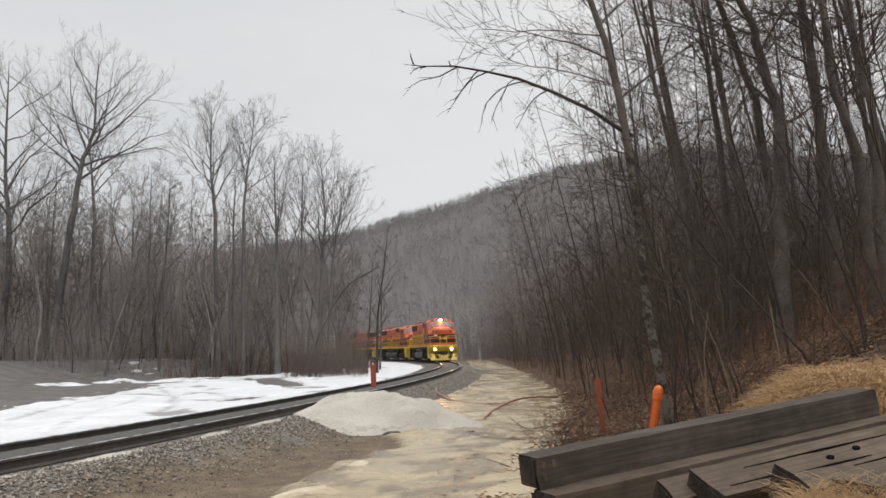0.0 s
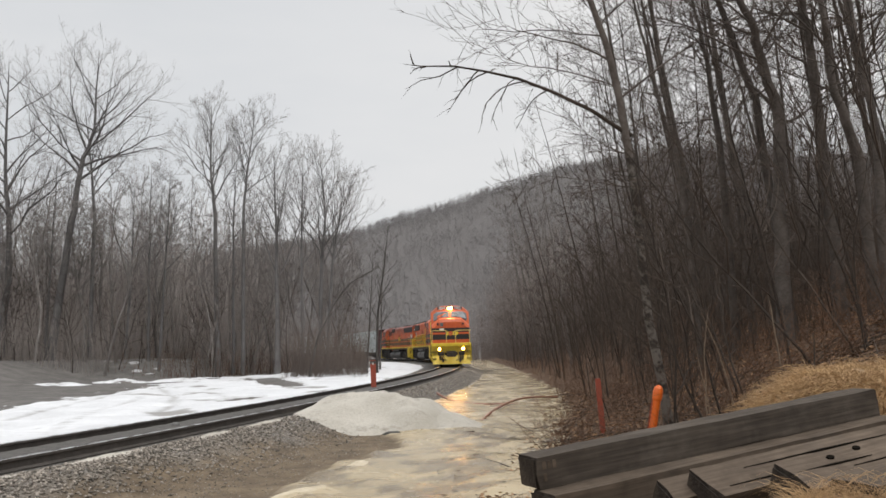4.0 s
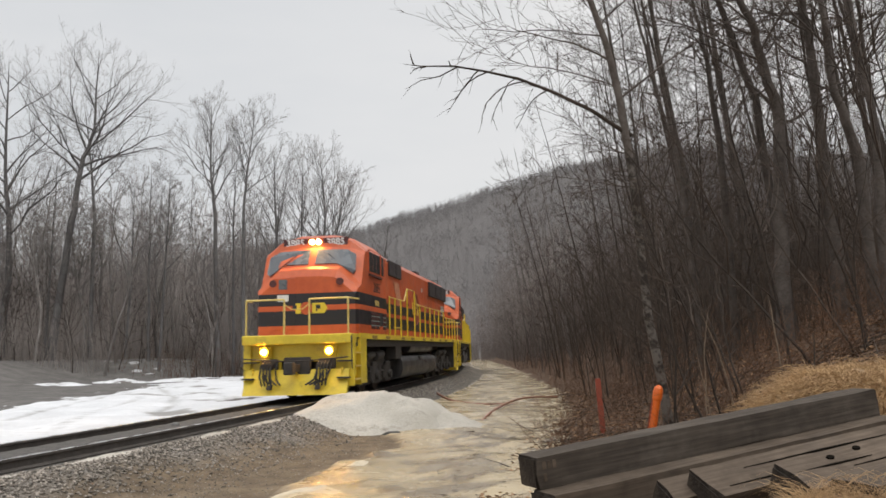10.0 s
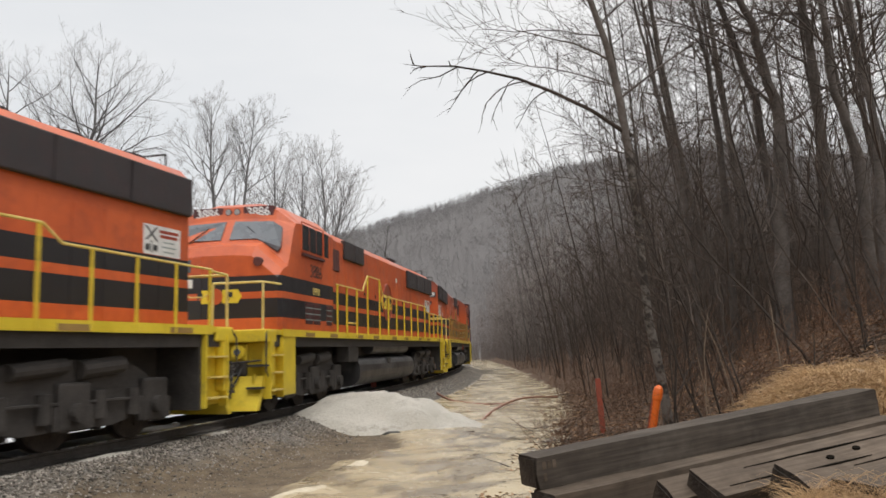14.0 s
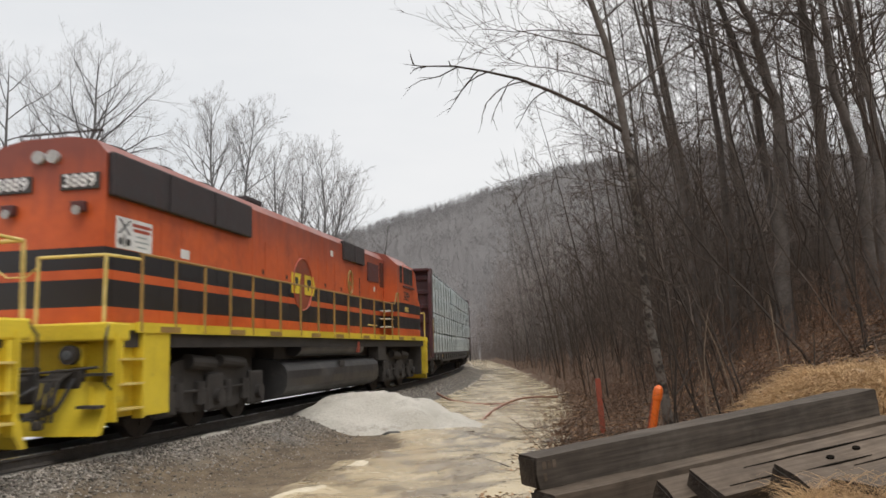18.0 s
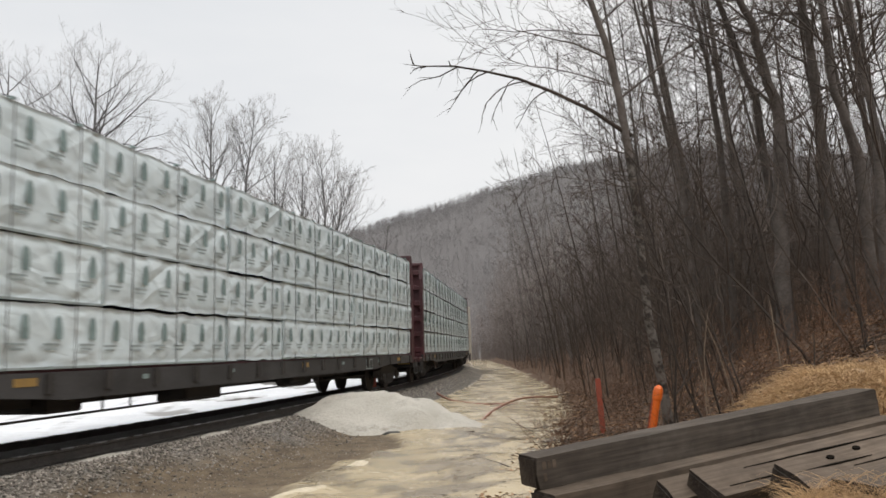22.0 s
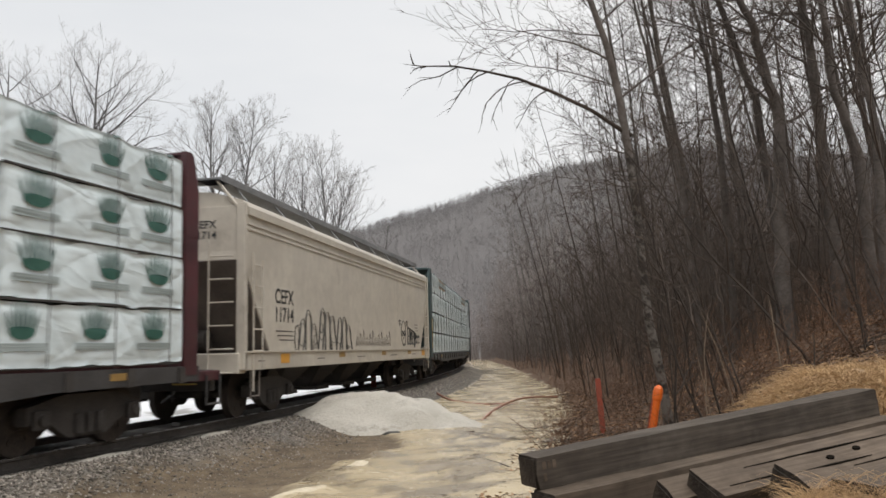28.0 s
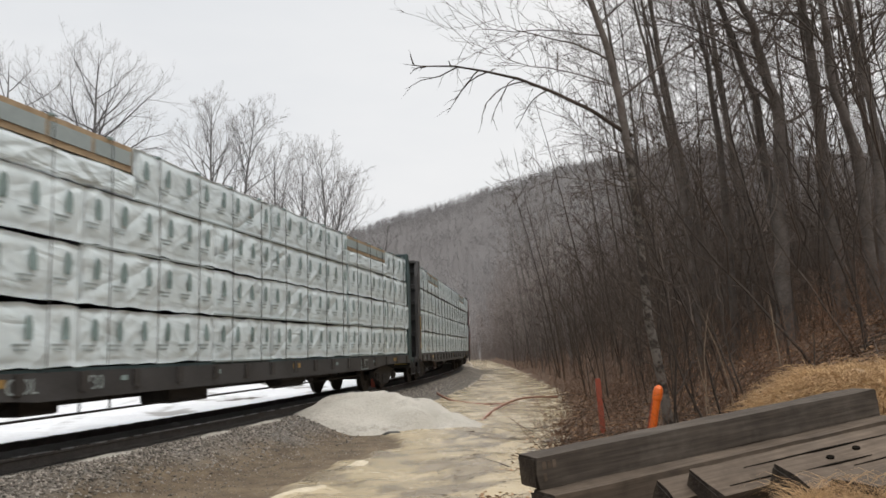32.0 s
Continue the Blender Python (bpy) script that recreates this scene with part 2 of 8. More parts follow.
# Stems round the curve paled, mist put into their colour.
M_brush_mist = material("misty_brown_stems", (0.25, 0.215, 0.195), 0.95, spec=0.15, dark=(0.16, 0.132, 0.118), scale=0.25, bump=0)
M_straw = material("dry_straw", (0.60, 0.40, 0.205), 0.7, dark=(0.36, 0.225, 0.11), scale=1.5, grain=20, bump=0)
M_stem_pale = material("pale_dead_stem", (0.22, 0.17, 0.125), 0.9, spec=0.15, dark=(0.15, 0.11, 0.08), scale=6, bump=0.2)
M_stone_tan = material("tan_stone", (0.40, 0.29, 0.19), 0.85, dark=(0.26, 0.18, 0.12), scale=6, bump=0.3)
M_marker = material("orange_plastic", (0.85, 0.17, 0.02), 0.4, dark=(0.72, 0.13, 0.015), bump=0)
M_stake = material("faded_red_paint", (0.40, 0.085, 0.045), 0.7, dark=(0.25, 0.05, 0.03), scale=6, bump=0.1)
M_hose = material("rusty_red_pipe", (0.33, 0.15, 0.095), 0.6, dark=(0.20, 0.09, 0.06), scale=5, bump=0.05)
M_rock = material("dark_rock", (0.10, 0.095, 0.085), 0.8, dark=(0.05, 0.045, 0.04), scale=6, bump=0.4)


def timber_material(name="weathered_timber", pale=(0.156, 0.120, 0.090), deep=(0.066, 0.049, 0.036), scuffed=(0.085, 0.07, 0.058)):
    """Weathered creosoted timber: grain and checks run along x."""
    m = material(name, pale, 0.95, spec=0.15, dark=deep, scale=1.4, amount=0.8, grain=9, bump=0, vary=0.22,
                 stain=scuffed, stain_scale=1.6, stain_at=(0.5, 0.8))
    n, l = m.node_tree.nodes, m.node_tree.links
    tc, mp, gr = n.new("ShaderNodeTexCoord"), n.new("ShaderNodeMapping"), n.new("ShaderNodeTexNoise")
    mp.inputs["Scale"].default_value = (1.1, 24, 24)
    gr.inputs["Scale"].default_value, gr.inputs["Detail"].default_value = 1.6, 7
    l.new(tc.outputs["Object"], mp.inputs["Vector"])
    l.new(mp.outputs["Vector"], gr.inputs["Vector"])
    bsdf = n["Principled BSDF"]
    old = bsdf.inputs["Base Color"].links[0].from_socket
    mr = n.new("ShaderNodeMapRange")
    mr.inputs["From Min"].default_value, mr.inputs["From Max"].default_value = 0.38, 0.62
    mr.inputs["To Min"].default_value, mr.inputs["To Max"].default_value = 0.78, 1.10
    l.new(gr.outputs["Fac"], mr.inputs["Value"])
    mx = n.new("ShaderNodeMix")
    mx.data_type, mx.blend_type = "RGBA", "MULTIPLY"
    mx.inputs["Factor"].default_value = 1.0
    l.new(old, mx.inputs[6])
    l.new(mr.outputs["Result"], mx.inputs[7])
    l.new(mx.outputs[2], bsdf.inputs["Base Color"])
    b = n.new("ShaderNodeBump")
    b.inputs["Strength"].default_value, b.inputs["Distance"].default_value = 0.7, 0.008
    l.new(gr.outputs["Fac"], b.inputs["Height"])
    l.new(b.outputs["Normal"], bsdf.inputs["Normal"])
    return m


M_timber = timber_material()
M_timber_dark = timber_material("dark_timber", (0.098, 0.080, 0.064), (0.052, 0.042, 0.034), (0.14, 0.12, 0.10))
M_timber_end = material("dark_end_grain", (0.07, 0.056, 0.045), 0.95, spec=0.12, dark=(0.03, 0.024, 0.02), scale=5, grain=40, bump=0.6, bump_scale=50)
M_gap = material("deep_gap", (0.012, 0.010, 0.008), 1.0, spec=0.0, bump=0)
M_faded_disc = material("faded_disc_paint", (0.34, 0.075, 0.03), 0.6, dark=(0.16, 0.04, 0.022), scale=3, amount=0.8, grain=12, bump=0.02)
M_ring = material("faded_red_ring", (0.42, 0.07, 0.035), 0.5, bump=0)
M_dull_yellow = material("dirty_yellow_paint", (0.36, 0.22, 0.06), 0.6, dark=(0.25, 0.15, 0.05), scale=4, bump=0.05)


def banded(name, base, band, bands):
    """Paint with horizontal bands at the heights given, on the same metal."""
    m = base.copy()
    m.name = name
    n, l = m.node_tree.nodes, m.node_tree.links
    bsdf = n["Principled BSDF"]
    colour = bsdf.inputs["Base Color"].links[0].from_socket
    tc, sep = n.new("ShaderNodeTexCoord"), n.new("ShaderNodeSeparateXYZ")
    l.new(tc.outputs["Object"], sep.inputs["Vector"])
    fac = None
    for lo, hi in bands:
        c = n.new("ShaderNodeMath")
        c.operation = "COMPARE"
        c.inputs[1].default_value, c.inputs[2].default_value = (lo + hi) / 2, (hi - lo) / 2
        l.new(sep.outputs["Z"], c.inputs[0])
        if fac is not None:
            a = n.new("ShaderNodeMath")
            a.operation = "MAXIMUM"
            l.new(fac, a.inputs[0])
            l.new(c.outputs[0], a.inputs[1])
            fac = a.outputs[0]
        else:
            fac = c.outputs[0]
    x = n.new("ShaderNodeMix")
    x.data_type = "RGBA"
    l.new(fac, x.inputs["Factor"])
    l.new(colour, x.inputs[6])
    x.inputs[7].default_value = (*band, 1)
    l.new(x.outputs[2], bsdf.inputs["Base Color"])
    return m


M_livery = banded("orange_paint_black_bands", M_orange, (0.02, 0.018, 0.02), ((1.96, 2.36), (2.50, 2.83)))


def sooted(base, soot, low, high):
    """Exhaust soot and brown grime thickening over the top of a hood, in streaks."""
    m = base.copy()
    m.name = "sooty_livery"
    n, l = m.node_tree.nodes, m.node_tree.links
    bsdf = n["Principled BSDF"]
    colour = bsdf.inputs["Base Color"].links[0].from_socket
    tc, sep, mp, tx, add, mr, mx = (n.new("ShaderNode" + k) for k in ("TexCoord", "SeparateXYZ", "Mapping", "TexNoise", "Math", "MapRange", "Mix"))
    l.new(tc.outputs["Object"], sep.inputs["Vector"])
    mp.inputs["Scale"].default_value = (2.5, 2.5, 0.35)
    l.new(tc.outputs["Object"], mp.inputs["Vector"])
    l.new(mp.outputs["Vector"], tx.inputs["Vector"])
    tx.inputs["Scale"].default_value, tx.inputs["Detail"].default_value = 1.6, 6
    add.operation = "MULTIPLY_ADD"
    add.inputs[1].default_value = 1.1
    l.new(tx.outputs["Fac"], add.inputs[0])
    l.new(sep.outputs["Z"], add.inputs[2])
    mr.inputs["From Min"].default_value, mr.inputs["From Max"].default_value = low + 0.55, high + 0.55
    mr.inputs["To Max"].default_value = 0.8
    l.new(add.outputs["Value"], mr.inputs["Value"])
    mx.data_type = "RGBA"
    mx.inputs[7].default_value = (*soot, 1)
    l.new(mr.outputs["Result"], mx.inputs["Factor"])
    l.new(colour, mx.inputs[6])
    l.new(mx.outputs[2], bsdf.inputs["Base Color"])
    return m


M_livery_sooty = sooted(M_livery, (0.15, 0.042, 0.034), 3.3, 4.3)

# ---- helpers for building ----
def mesh_of(name, verts, faces, mat=None, smooth=False):
    me = bpy.data.meshes.new(name)
    me.from_pydata([tuple(v) for v in verts], [], [tuple(f) for f in faces])
    if mat:
        me.materials.append(mat)
    if smooth:
        me.polygons.foreach_set("use_smooth", [True] * len(me.polygons))
    me.update()
    return me


def grid_mesh(name, pts, nu, nv, mat, smooth=True):
    """A sheet from an (nu*nv, 3) array, u slow and v fast."""
    i = np.arange((nu - 1) * (nv - 1))
    a = (i // (nv - 1)) * nv + i % (nv - 1)
    quads = np.stack([a, a + nv, a + nv + 1, a + 1], 1).astype(np.int32)
    me = bpy.data.meshes.new(name)
    me.vertices.add(len(pts))
    me.vertices.foreach_set("co", np.asarray(pts, np.float32).ravel())
    me.loops.add(quads.size)
    me.loops.foreach_set("vertex_index", quads.ravel())
    me.polygons.add(len(quads))
    me.polygons.foreach_set("loop_start", np.arange(len(quads), dtype=np.int32) * 4)
    me.polygons.foreach_set("use_smooth", np.full(len(quads), smooth))
    me.materials.append(mat)
    me.update(calc_edges=True)
    return me


def wave(x, y, seed=0, octaves=4, size=6.0):
    """Smooth repeatable noise over the plan, about -1 to 1."""
    r = np.random.RandomState(seed)
    out, amp, total = np.zeros(np.broadcast(x, y).shape), 1.0, 0.0
    for _ in range(octaves):
        part_sum = 0
        for _ in range(5):
            a, p = r.uniform(0, 2 * math.pi, 2)
            k = 2 * math.pi / size * r.uniform(0.7, 1.4)
            part_sum = part_sum + np.sin(k * (x * math.cos(a) + y * math.sin(a)) + p)
        out, total = out + amp * part_sum / 2.6, total + amp
        amp, size = amp * 0.55, size * 0.47
    return out / total


def part(name, bm, mat, parent=None, label=""):
    """Links a bmesh (or a ready mesh) as one object under a thing or a part."""
    if isinstance(bm, bmesh.types.BMesh):
        me = bpy.data.meshes.new(name)
        bmesh.ops.recalc_face_normals(bm, faces=bm.faces[:])
        bm.to_mesh(me)
        bm.free()
        me.materials.append(mat)
    else:
        me = bm
    ob = new(name, me)
    if parent is not None:
        ob.parent = parent
    if label:
        tagged(ob, label)
    return ob


def box(bm, x0, x1, y0, y1, z0, z1, bevel=0.0):
    m = Matrix.LocRotScale(((x0 + x1) / 2, (y0 + y1) / 2, (z0 + z1) / 2), None, (abs(x1 - x0), abs(y1 - y0), abs(z1 - z0)))
    made = bmesh.ops.create_cube(bm, size=1, matrix=m)["verts"]
    if bevel:
        edges = {e for v in made for e in v.link_edges}
        bmesh.ops.bevel(bm, geom=list(edges), offset=bevel, segments=2, affect="EDGES", profile=0.5)
    return bm


def boxed(x0, x1, y0, y1, z0, z1, bevel=0.0):
    return box(bmesh.new(), x0, x1, y0, y1, z0, z1, bevel)


def rod(bm, a, b, r, n=8, r2=None):
    a, b = Vector(a), Vector(b)
    q = (b - a).to_track_quat("Z", "Y").to_matrix().to_4x4()
    m = Matrix.Translation((a + b) / 2) @ q
    bmesh.ops.create_cone(bm, cap_ends=True, segments=n, radius1=r, radius2=r if r2 is None else r2, depth=(b - a).length, matrix=m)
    return bm


def rods(points, r, n=8):
    """A bent bar through the points."""
    bm = bmesh.new()
    for a, b in zip(points, points[1:]):
        rod(bm, a, b, r, n)
    return bm


def prism(bm, outline, lo, hi, axis="x"):
    """A solid from an outline in the two other axes, between lo and hi on axis."""
    def put(p, t):
        return {"x": (t, *p), "y": (p[0], t, p[1]), "z": (*p, t)}[axis]
    a = [bm.verts.new(put(p, lo)) for p in outline]
    b = [bm.verts.new(put(p, hi)) for p in outline]
    bm.faces.new(a), bm.faces.new(b)
    for i in range(len(a)):
        j = (i + 1) % len(a)
        bm.faces.new((a[i], a[j], b[j], b[i]))
    return bm


# ---- the line of the track: an easing left-hand curve ----
TRACK_HEADING = radians(11.612)
BEND_AT, BEND = (-15, 15, 45, 75, 115), (0.00582, 0.00372, 0.00452, 0.00609, 0.00574)
STEP = 0.25
S_MIN, S_MAX = -190.0, 330.0


def trace_track():
    s = np.arange(S_MIN, S_MAX + STEP, STEP)
    k = np.interp(s, BEND_AT, BEND)
    turn = np.concatenate([[0], np.cumsum((k[1:] + k[:-1]) / 2 * STEP)])
    zero = int(round(-S_MIN / STEP))
    head = TRACK_HEADING - (turn - turn[zero])
    dx, dy = np.sin(head), np.cos(head)
    x = np.concatenate([[0], np.cumsum((dx[1:] + dx[:-1]) / 2 * STEP)])
    y = np.concatenate([[0], np.cumsum((dy[1:] + dy[:-1]) / 2 * STEP)])
    return s, x - x[zero] - 4.5585, y - y[zero] + 18.0, head


T_S, T_X, T_Y, T_H = trace_track()


def on_track(s, side=0.0, z=0.0):
    x, y, h = (np.interp(s, T_S, a) for a in (T_X, T_Y, T_H))
    return Vector((x + side * math.cos(h), y - side * math.sin(h), z)), float(h)


def from_track(x, y):
    """Signed distance to the track (positive on the camera's side) and the place along it."""
    x, y = np.asarray(x, float), np.asarray(y, float)
    best, at = np.full(x.shape, 1e9), np.zeros(x.shape, int)
    for i in range(int((-40 - S_MIN) / STEP), len(T_S), 8):
        d = (x - T_X[i]) ** 2 + (y - T_Y[i]) ** 2
        near = d < best
        best, at = np.where(near, d, best), np.where(near, i, at)
    side = (x - T_X[at]) * np.cos(T_H[at]) - (y - T_Y[at]) * np.sin(T_H[at])
    along = (x - T_X[at]) * np.sin(T_H[at]) + (y - T_Y[at]) * np.cos(T_H[at])
    return side, T_S[at] + along


def ease(a, b, v):
    t = np.clip((v - a) / (b - a), 0, 1)
    return t * t * (3 - 2 * t)


def toe(y):
    """Where the right-hand bank begins."""
    return np.interp(y, (-20, 6, 10, 13, 20, 26, 33, 65, 145, 400), (-1.0, 0.3, 0.75, 1.3, 2.6, 3.4, 4.0, 5.2, 6.0, 6.0))


def ground_height(x, y):
    x, y = np.asarray(x, float), np.asarray(y, float)
    d, s = from_track(x, y)
    z = np.full(x.shape, -0.55)
    z = z + 0.375 * (1 - ease(1.15, 2.7, d)) * (d > -1)
    left = -d
    flat = -0.175 - 0.165 * ease(1.6, 3.0, left) + 0.35 * ease(14, 40, left) + 1.3 * np.maximum(ease(23, 30, left) * ease(26, 42, y), ease(53, 60, y) * ease(18.5, 23, left)) + 1.0 * ease(36, 60, left)
    z = np.where(d < -1, flat, z)
    z = z + 0.085 * ease(0.70, 0.56, np.abs(d))
    e = np.maximum(x - toe(y), 0)
    bank = 0.10 * np.minimum(e, 3) + 0.36 * np.maximum(e - 1.5, 0) * ease(1.0, 4.5, e)
    top = 4.6 + 0.05 * np.maximum(y - 20, 0)
    bank = np.where(bank > top, top + (bank - top) * 0.06, bank)
    z = z + np.where(d > 2.2, bank, 0)
    # straw mound beside the timbers
    z = z + 0.80 * np.exp(-((x - 3.15) / 1.30) ** 2 - ((y - 7.3) / 1.3) ** 2) * (1 + 0.14 * wave(x, y, 8, 4, 1.1))
    z = z + 0.42 * np.exp(-((x - 4.05) / 0.75) ** 2 - ((y - 9.1) / 0.8) ** 2) * (1 + 0.2 * wave(x, y, 9, 3, 0.8))
    # low berm under the stacked timbers
    z = z + 0.62 * np.exp(-((x - 2.25) / 0.95) ** 2 - ((y - 4.7) / 1.1) ** 2)
    rise = ease(150, 350, y)
    ridge = np.interp(x, (-400, -150, -33, 0, 45, 75, 130, 260, 500), (20, 32, 51, 61, 74, 78, 80, 78, 70))
    ridge = ridge + 1.5 * wave(x, y, 5, 3, 60.0)
    z = np.maximum(z, ridge * rise * ease(1500, 500, y) + (1 - rise) * z)
    rough = ease(2.8, 4.5, np.abs(d))
    z = z + rough * (0.05 * wave(x, y, 3, 3, 3.0) + 0.25 * ease(20, 60, np.abs(d)) * wave(x, y, 4, 3, 20.0))
    return z


def ground_z(x, y):
    return float(ground_height(np.array([x]), np.array([y]))[0])


def spaced(lo, hi, near_lo, near_hi, fine, grow=1.12):
    out, v, st = list(np.arange(near_lo, near_hi, fine)), near_hi, fine
    while v < hi:
        out.append(v)
        st *= grow
        v += st
    out.append(hi)
    v, st = near_lo, fine
    while v > lo:
        st *= grow
        v -= st
        out.append(v)
    return np.array(sorted(out))


GX, GY = spaced(-1500, 1500, -9, 6, 0.13, 1.07), spaced(-600, 2500, 7, 30, 0.14, 1.06)
gx, gy = np.meshgrid(GX, GY, indexing="ij")
gz = ground_height(gx.ravel(), gy.ravel()).reshape(gx.shape)

# ---- ground: one sheet, with mud, icy sand, leaf litter and gravel ----
def ice_left(y):
    return np.interp(y, (0, 10, 12, 14.3, 17, 31, 70, 150), (-2.3, -2.3, -1.9, -1.1, -1.0, -0.4, 2.6, 3.5))


def ground_zones(x, y):
    d, s = from_track(x, y)
    n1, n2 = wave(x, y, 11, 5, 3.5), wave(x, y, 12, 4, 0.9)
    ice = ease(-0.12, 0.16, np.minimum(x - ice_left(y), toe(y) + 0.35 - x) + 0.35 * n1 + 0.18 * n2) * (d > 2.4) * ease(160, 120, y)
    litter = np.maximum(ease(-0.3, 0.8, x - toe(y) + 0.5 * n1) * (d > 2.2), 0)
    litter = np.maximum(litter, ease(110, 150, y)) * ease(210, 140, y)
    gravel = np.maximum(ease(0.5, -0.5, d - np.interp(s, (-12, -4, 0, 8, 14, 30), (1.6, 1.8, 2.05, 2.75, 3.3, 3.8)) + 0.45 * n1 + 0.25 * n2) * ease(-3.2, -2.4, d + 0.5 * n1)
    , 0)
    fouled = ease(1.05, 0.9, d + 0.05 * n2) * ease(-2.3, -2.05, d + 0.1 * n2)
    return ice, litter, gravel, fouled


def ground_material():
    m = bpy.data.materials.new("winter_ground")
    m.use_nodes = True
    n, l = m.node_tree.nodes, m.node_tree.links
    bsdf = n["Principled BSDF"]
    bsdf.inputs["Specular IOR Level"].default_value = 0.3
    tc = n.new("ShaderNodeTexCoord")
    att = n.new("ShaderNodeAttribute")
    att.attribute_name = "zones"
    sep = n.new("ShaderNodeSeparateColor")
    l.new(att.outputs["Color"], sep.inputs["Color"])

    def noisy(scale, lo, hi, p0=0.38, p1=0.62, detail=6, swirl=0.0):
        t = n.new("ShaderNodeTexNoise")
        t.inputs["Scale"].default_value, t.inputs["Detail"].default_value = scale, detail
        t.inputs["Roughness"].default_value, t.inputs["Distortion"].default_value = 0.7, swirl
        l.new(tc.outputs["Object"], t.inputs["Vector"])
        r = n.new("ShaderNodeValToRGB")
        r.color_ramp.elements[0].position, r.color_ramp.elements[0].color = p0, (*lo, 1)
        r.color_ramp.elements[1].position, r.color_ramp.elements[1].color = p1, (*hi, 1)
        l.new(t.outputs["Fac"], r.inputs["Fac"])
        return r.outputs["Color"], t

    def mix(fac, a, b):
        x = n.new("ShaderNodeMix")
        x.data_type = "RGBA"
        l.new(fac, x.inputs["Factor"])
        l.new(a, x.inputs[6])
        l.new(b, x.inputs[7])
        return x.outputs[2]

    mud, mud_n = noisy(1.9, (0.075, 0.052, 0.031), (0.195, 0.144, 0.091), 0.34, 0.66, 9)
    ice, ice_n = noisy(0.8, (0.35, 0.272, 0.162), (0.46, 0.367, 0.228), 0.28, 0.64, 8, 0.5)
    wet, wet_n = noisy(1.7, (0.13, 0.098, 0.064), (0.25, 0.196, 0.128), 0.35, 0.65, 8, 1.2)
    worn_at = n.new("ShaderNodeAttribute")
    worn_at.attribute_name = "worn_ice"
    ice = mix(worn_at.outputs["Fac"], ice, wet)
    litter, lit_n = noisy(7, (0.032, 0.019, 0.011), (0.20, 0.114, 0.063), 0.37, 0.70)
    stone, st_n = noisy(18, (0.075, 0.066, 0.057), (0.27, 0.245, 0.215), 0.35, 0.65)
    colour = mix(sep.outputs["Blue"], mud, stone)
    colour = mix(sep.outputs["Green"], colour, litter)
    colour = mix(sep.outputs["Red"], colour, ice)
    oily, _ = noisy(9, (0.06, 0.055, 0.05), (0.125, 0.115, 0.104), 0.35, 0.7)
    colour = mix(att.outputs["Alpha"], colour, oily)
    hay, _ = noisy(9, (0.19, 0.115, 0.055), (0.48, 0.305, 0.15), 0.33, 0.66)
    hay_at = n.new("ShaderNodeAttribute")
    hay_at.attribute_name = "straw"
    colour = mix(hay_at.outputs["Fac"], colour, hay)
    # The floor turns grey with distance, haze painted into its colour.
    hazed_floor, _ = noisy(0.05, (0.112, 0.102, 0.097), (0.132, 0.121, 0.116))
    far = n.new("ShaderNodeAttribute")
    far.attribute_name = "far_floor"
    colour = mix(far.outputs["Fac"], colour, hazed_floor)
    grey_mud, _ = noisy(1.1, (0.085, 0.078, 0.071), (0.155, 0.142, 0.13), 0.35, 0.65)
    left = n.new("ShaderNodeAttribute")
    left.attribute_name = "grey_mud"
    colour = mix(left.outputs["Fac"], colour, grey_mud)
    l.new(colour, bsdf.inputs["Base Color"])
    rr = n.new("ShaderNodeMapRange")
    rr.inputs["From Min"].default_value, rr.inputs["From Max"].default_value = 0.42, 0.62
    rr.inputs["To Min"].default_value, rr.inputs["To Max"].default_value = 0.08, 0.40
    l.new(ice_n.outputs["Fac"], rr.inputs["Value"])
    rm = n.new("ShaderNodeMix")
    rm.inputs[2].default_value = 0.8
    l.new(sep.outputs["Red"], rm.inputs["Factor"])
    l.new(rr.outputs["Result"], rm.inputs[3])
    l.new(rm.outputs[0], bsdf.inputs["Roughness"])
    b1 = n.new("ShaderNodeBump")
    b1.inputs["Distance"].default_value = 0.045
    rough_mud = n.new("ShaderNodeMapRange")
    rough_mud.inputs["To Min"].default_value, rough_mud.inputs["To Max"].default_value = 0.9, 0.16
    l.new(sep.outputs["Red"], rough_mud.inputs["Value"])
    l.new(rough_mud.outputs["Result"], b1.inputs["Strength"])
    l.new(mud_n.outputs["Fac"], b1.inputs["Height"])
    b2 = n.new("ShaderNodeBump")
    b2.inputs["Strength"].default_value, b2.inputs["Distance"].default_value = 0.4, 0.02
    l.new(st_n.outputs["Fac"], b2.inputs["Height"])
    l.new(b1.outputs["Normal"], b2.inputs["Normal"])
    l.new(b2.outputs["Normal"], bsdf.inputs["Normal"])
    return m


ice_z, litter_z, gravel_z, foul_z = (a.reshape(gx.shape) for a in ground_zones(gx.ravel(), gy.ravel()))
# icy sand lies in low uneven plates
gz = gz + ice_z * (0.04 * wave(gx, gy, 21, 5, 1.6) * (0.12 + 0.88 * ease(26, 15, gy)) + 0.05) * (np.hypot(gx, gy - 15) < 40)
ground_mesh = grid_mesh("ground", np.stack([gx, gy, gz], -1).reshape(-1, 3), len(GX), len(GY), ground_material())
zone = ground_mesh.color_attributes.new("zones", "FLOAT_COLOR", "POINT")
zone.data.foreach_set("color", np.stack([ice_z, litter_z, gravel_z, foul_z], -1).astype(np.float32).ravel())
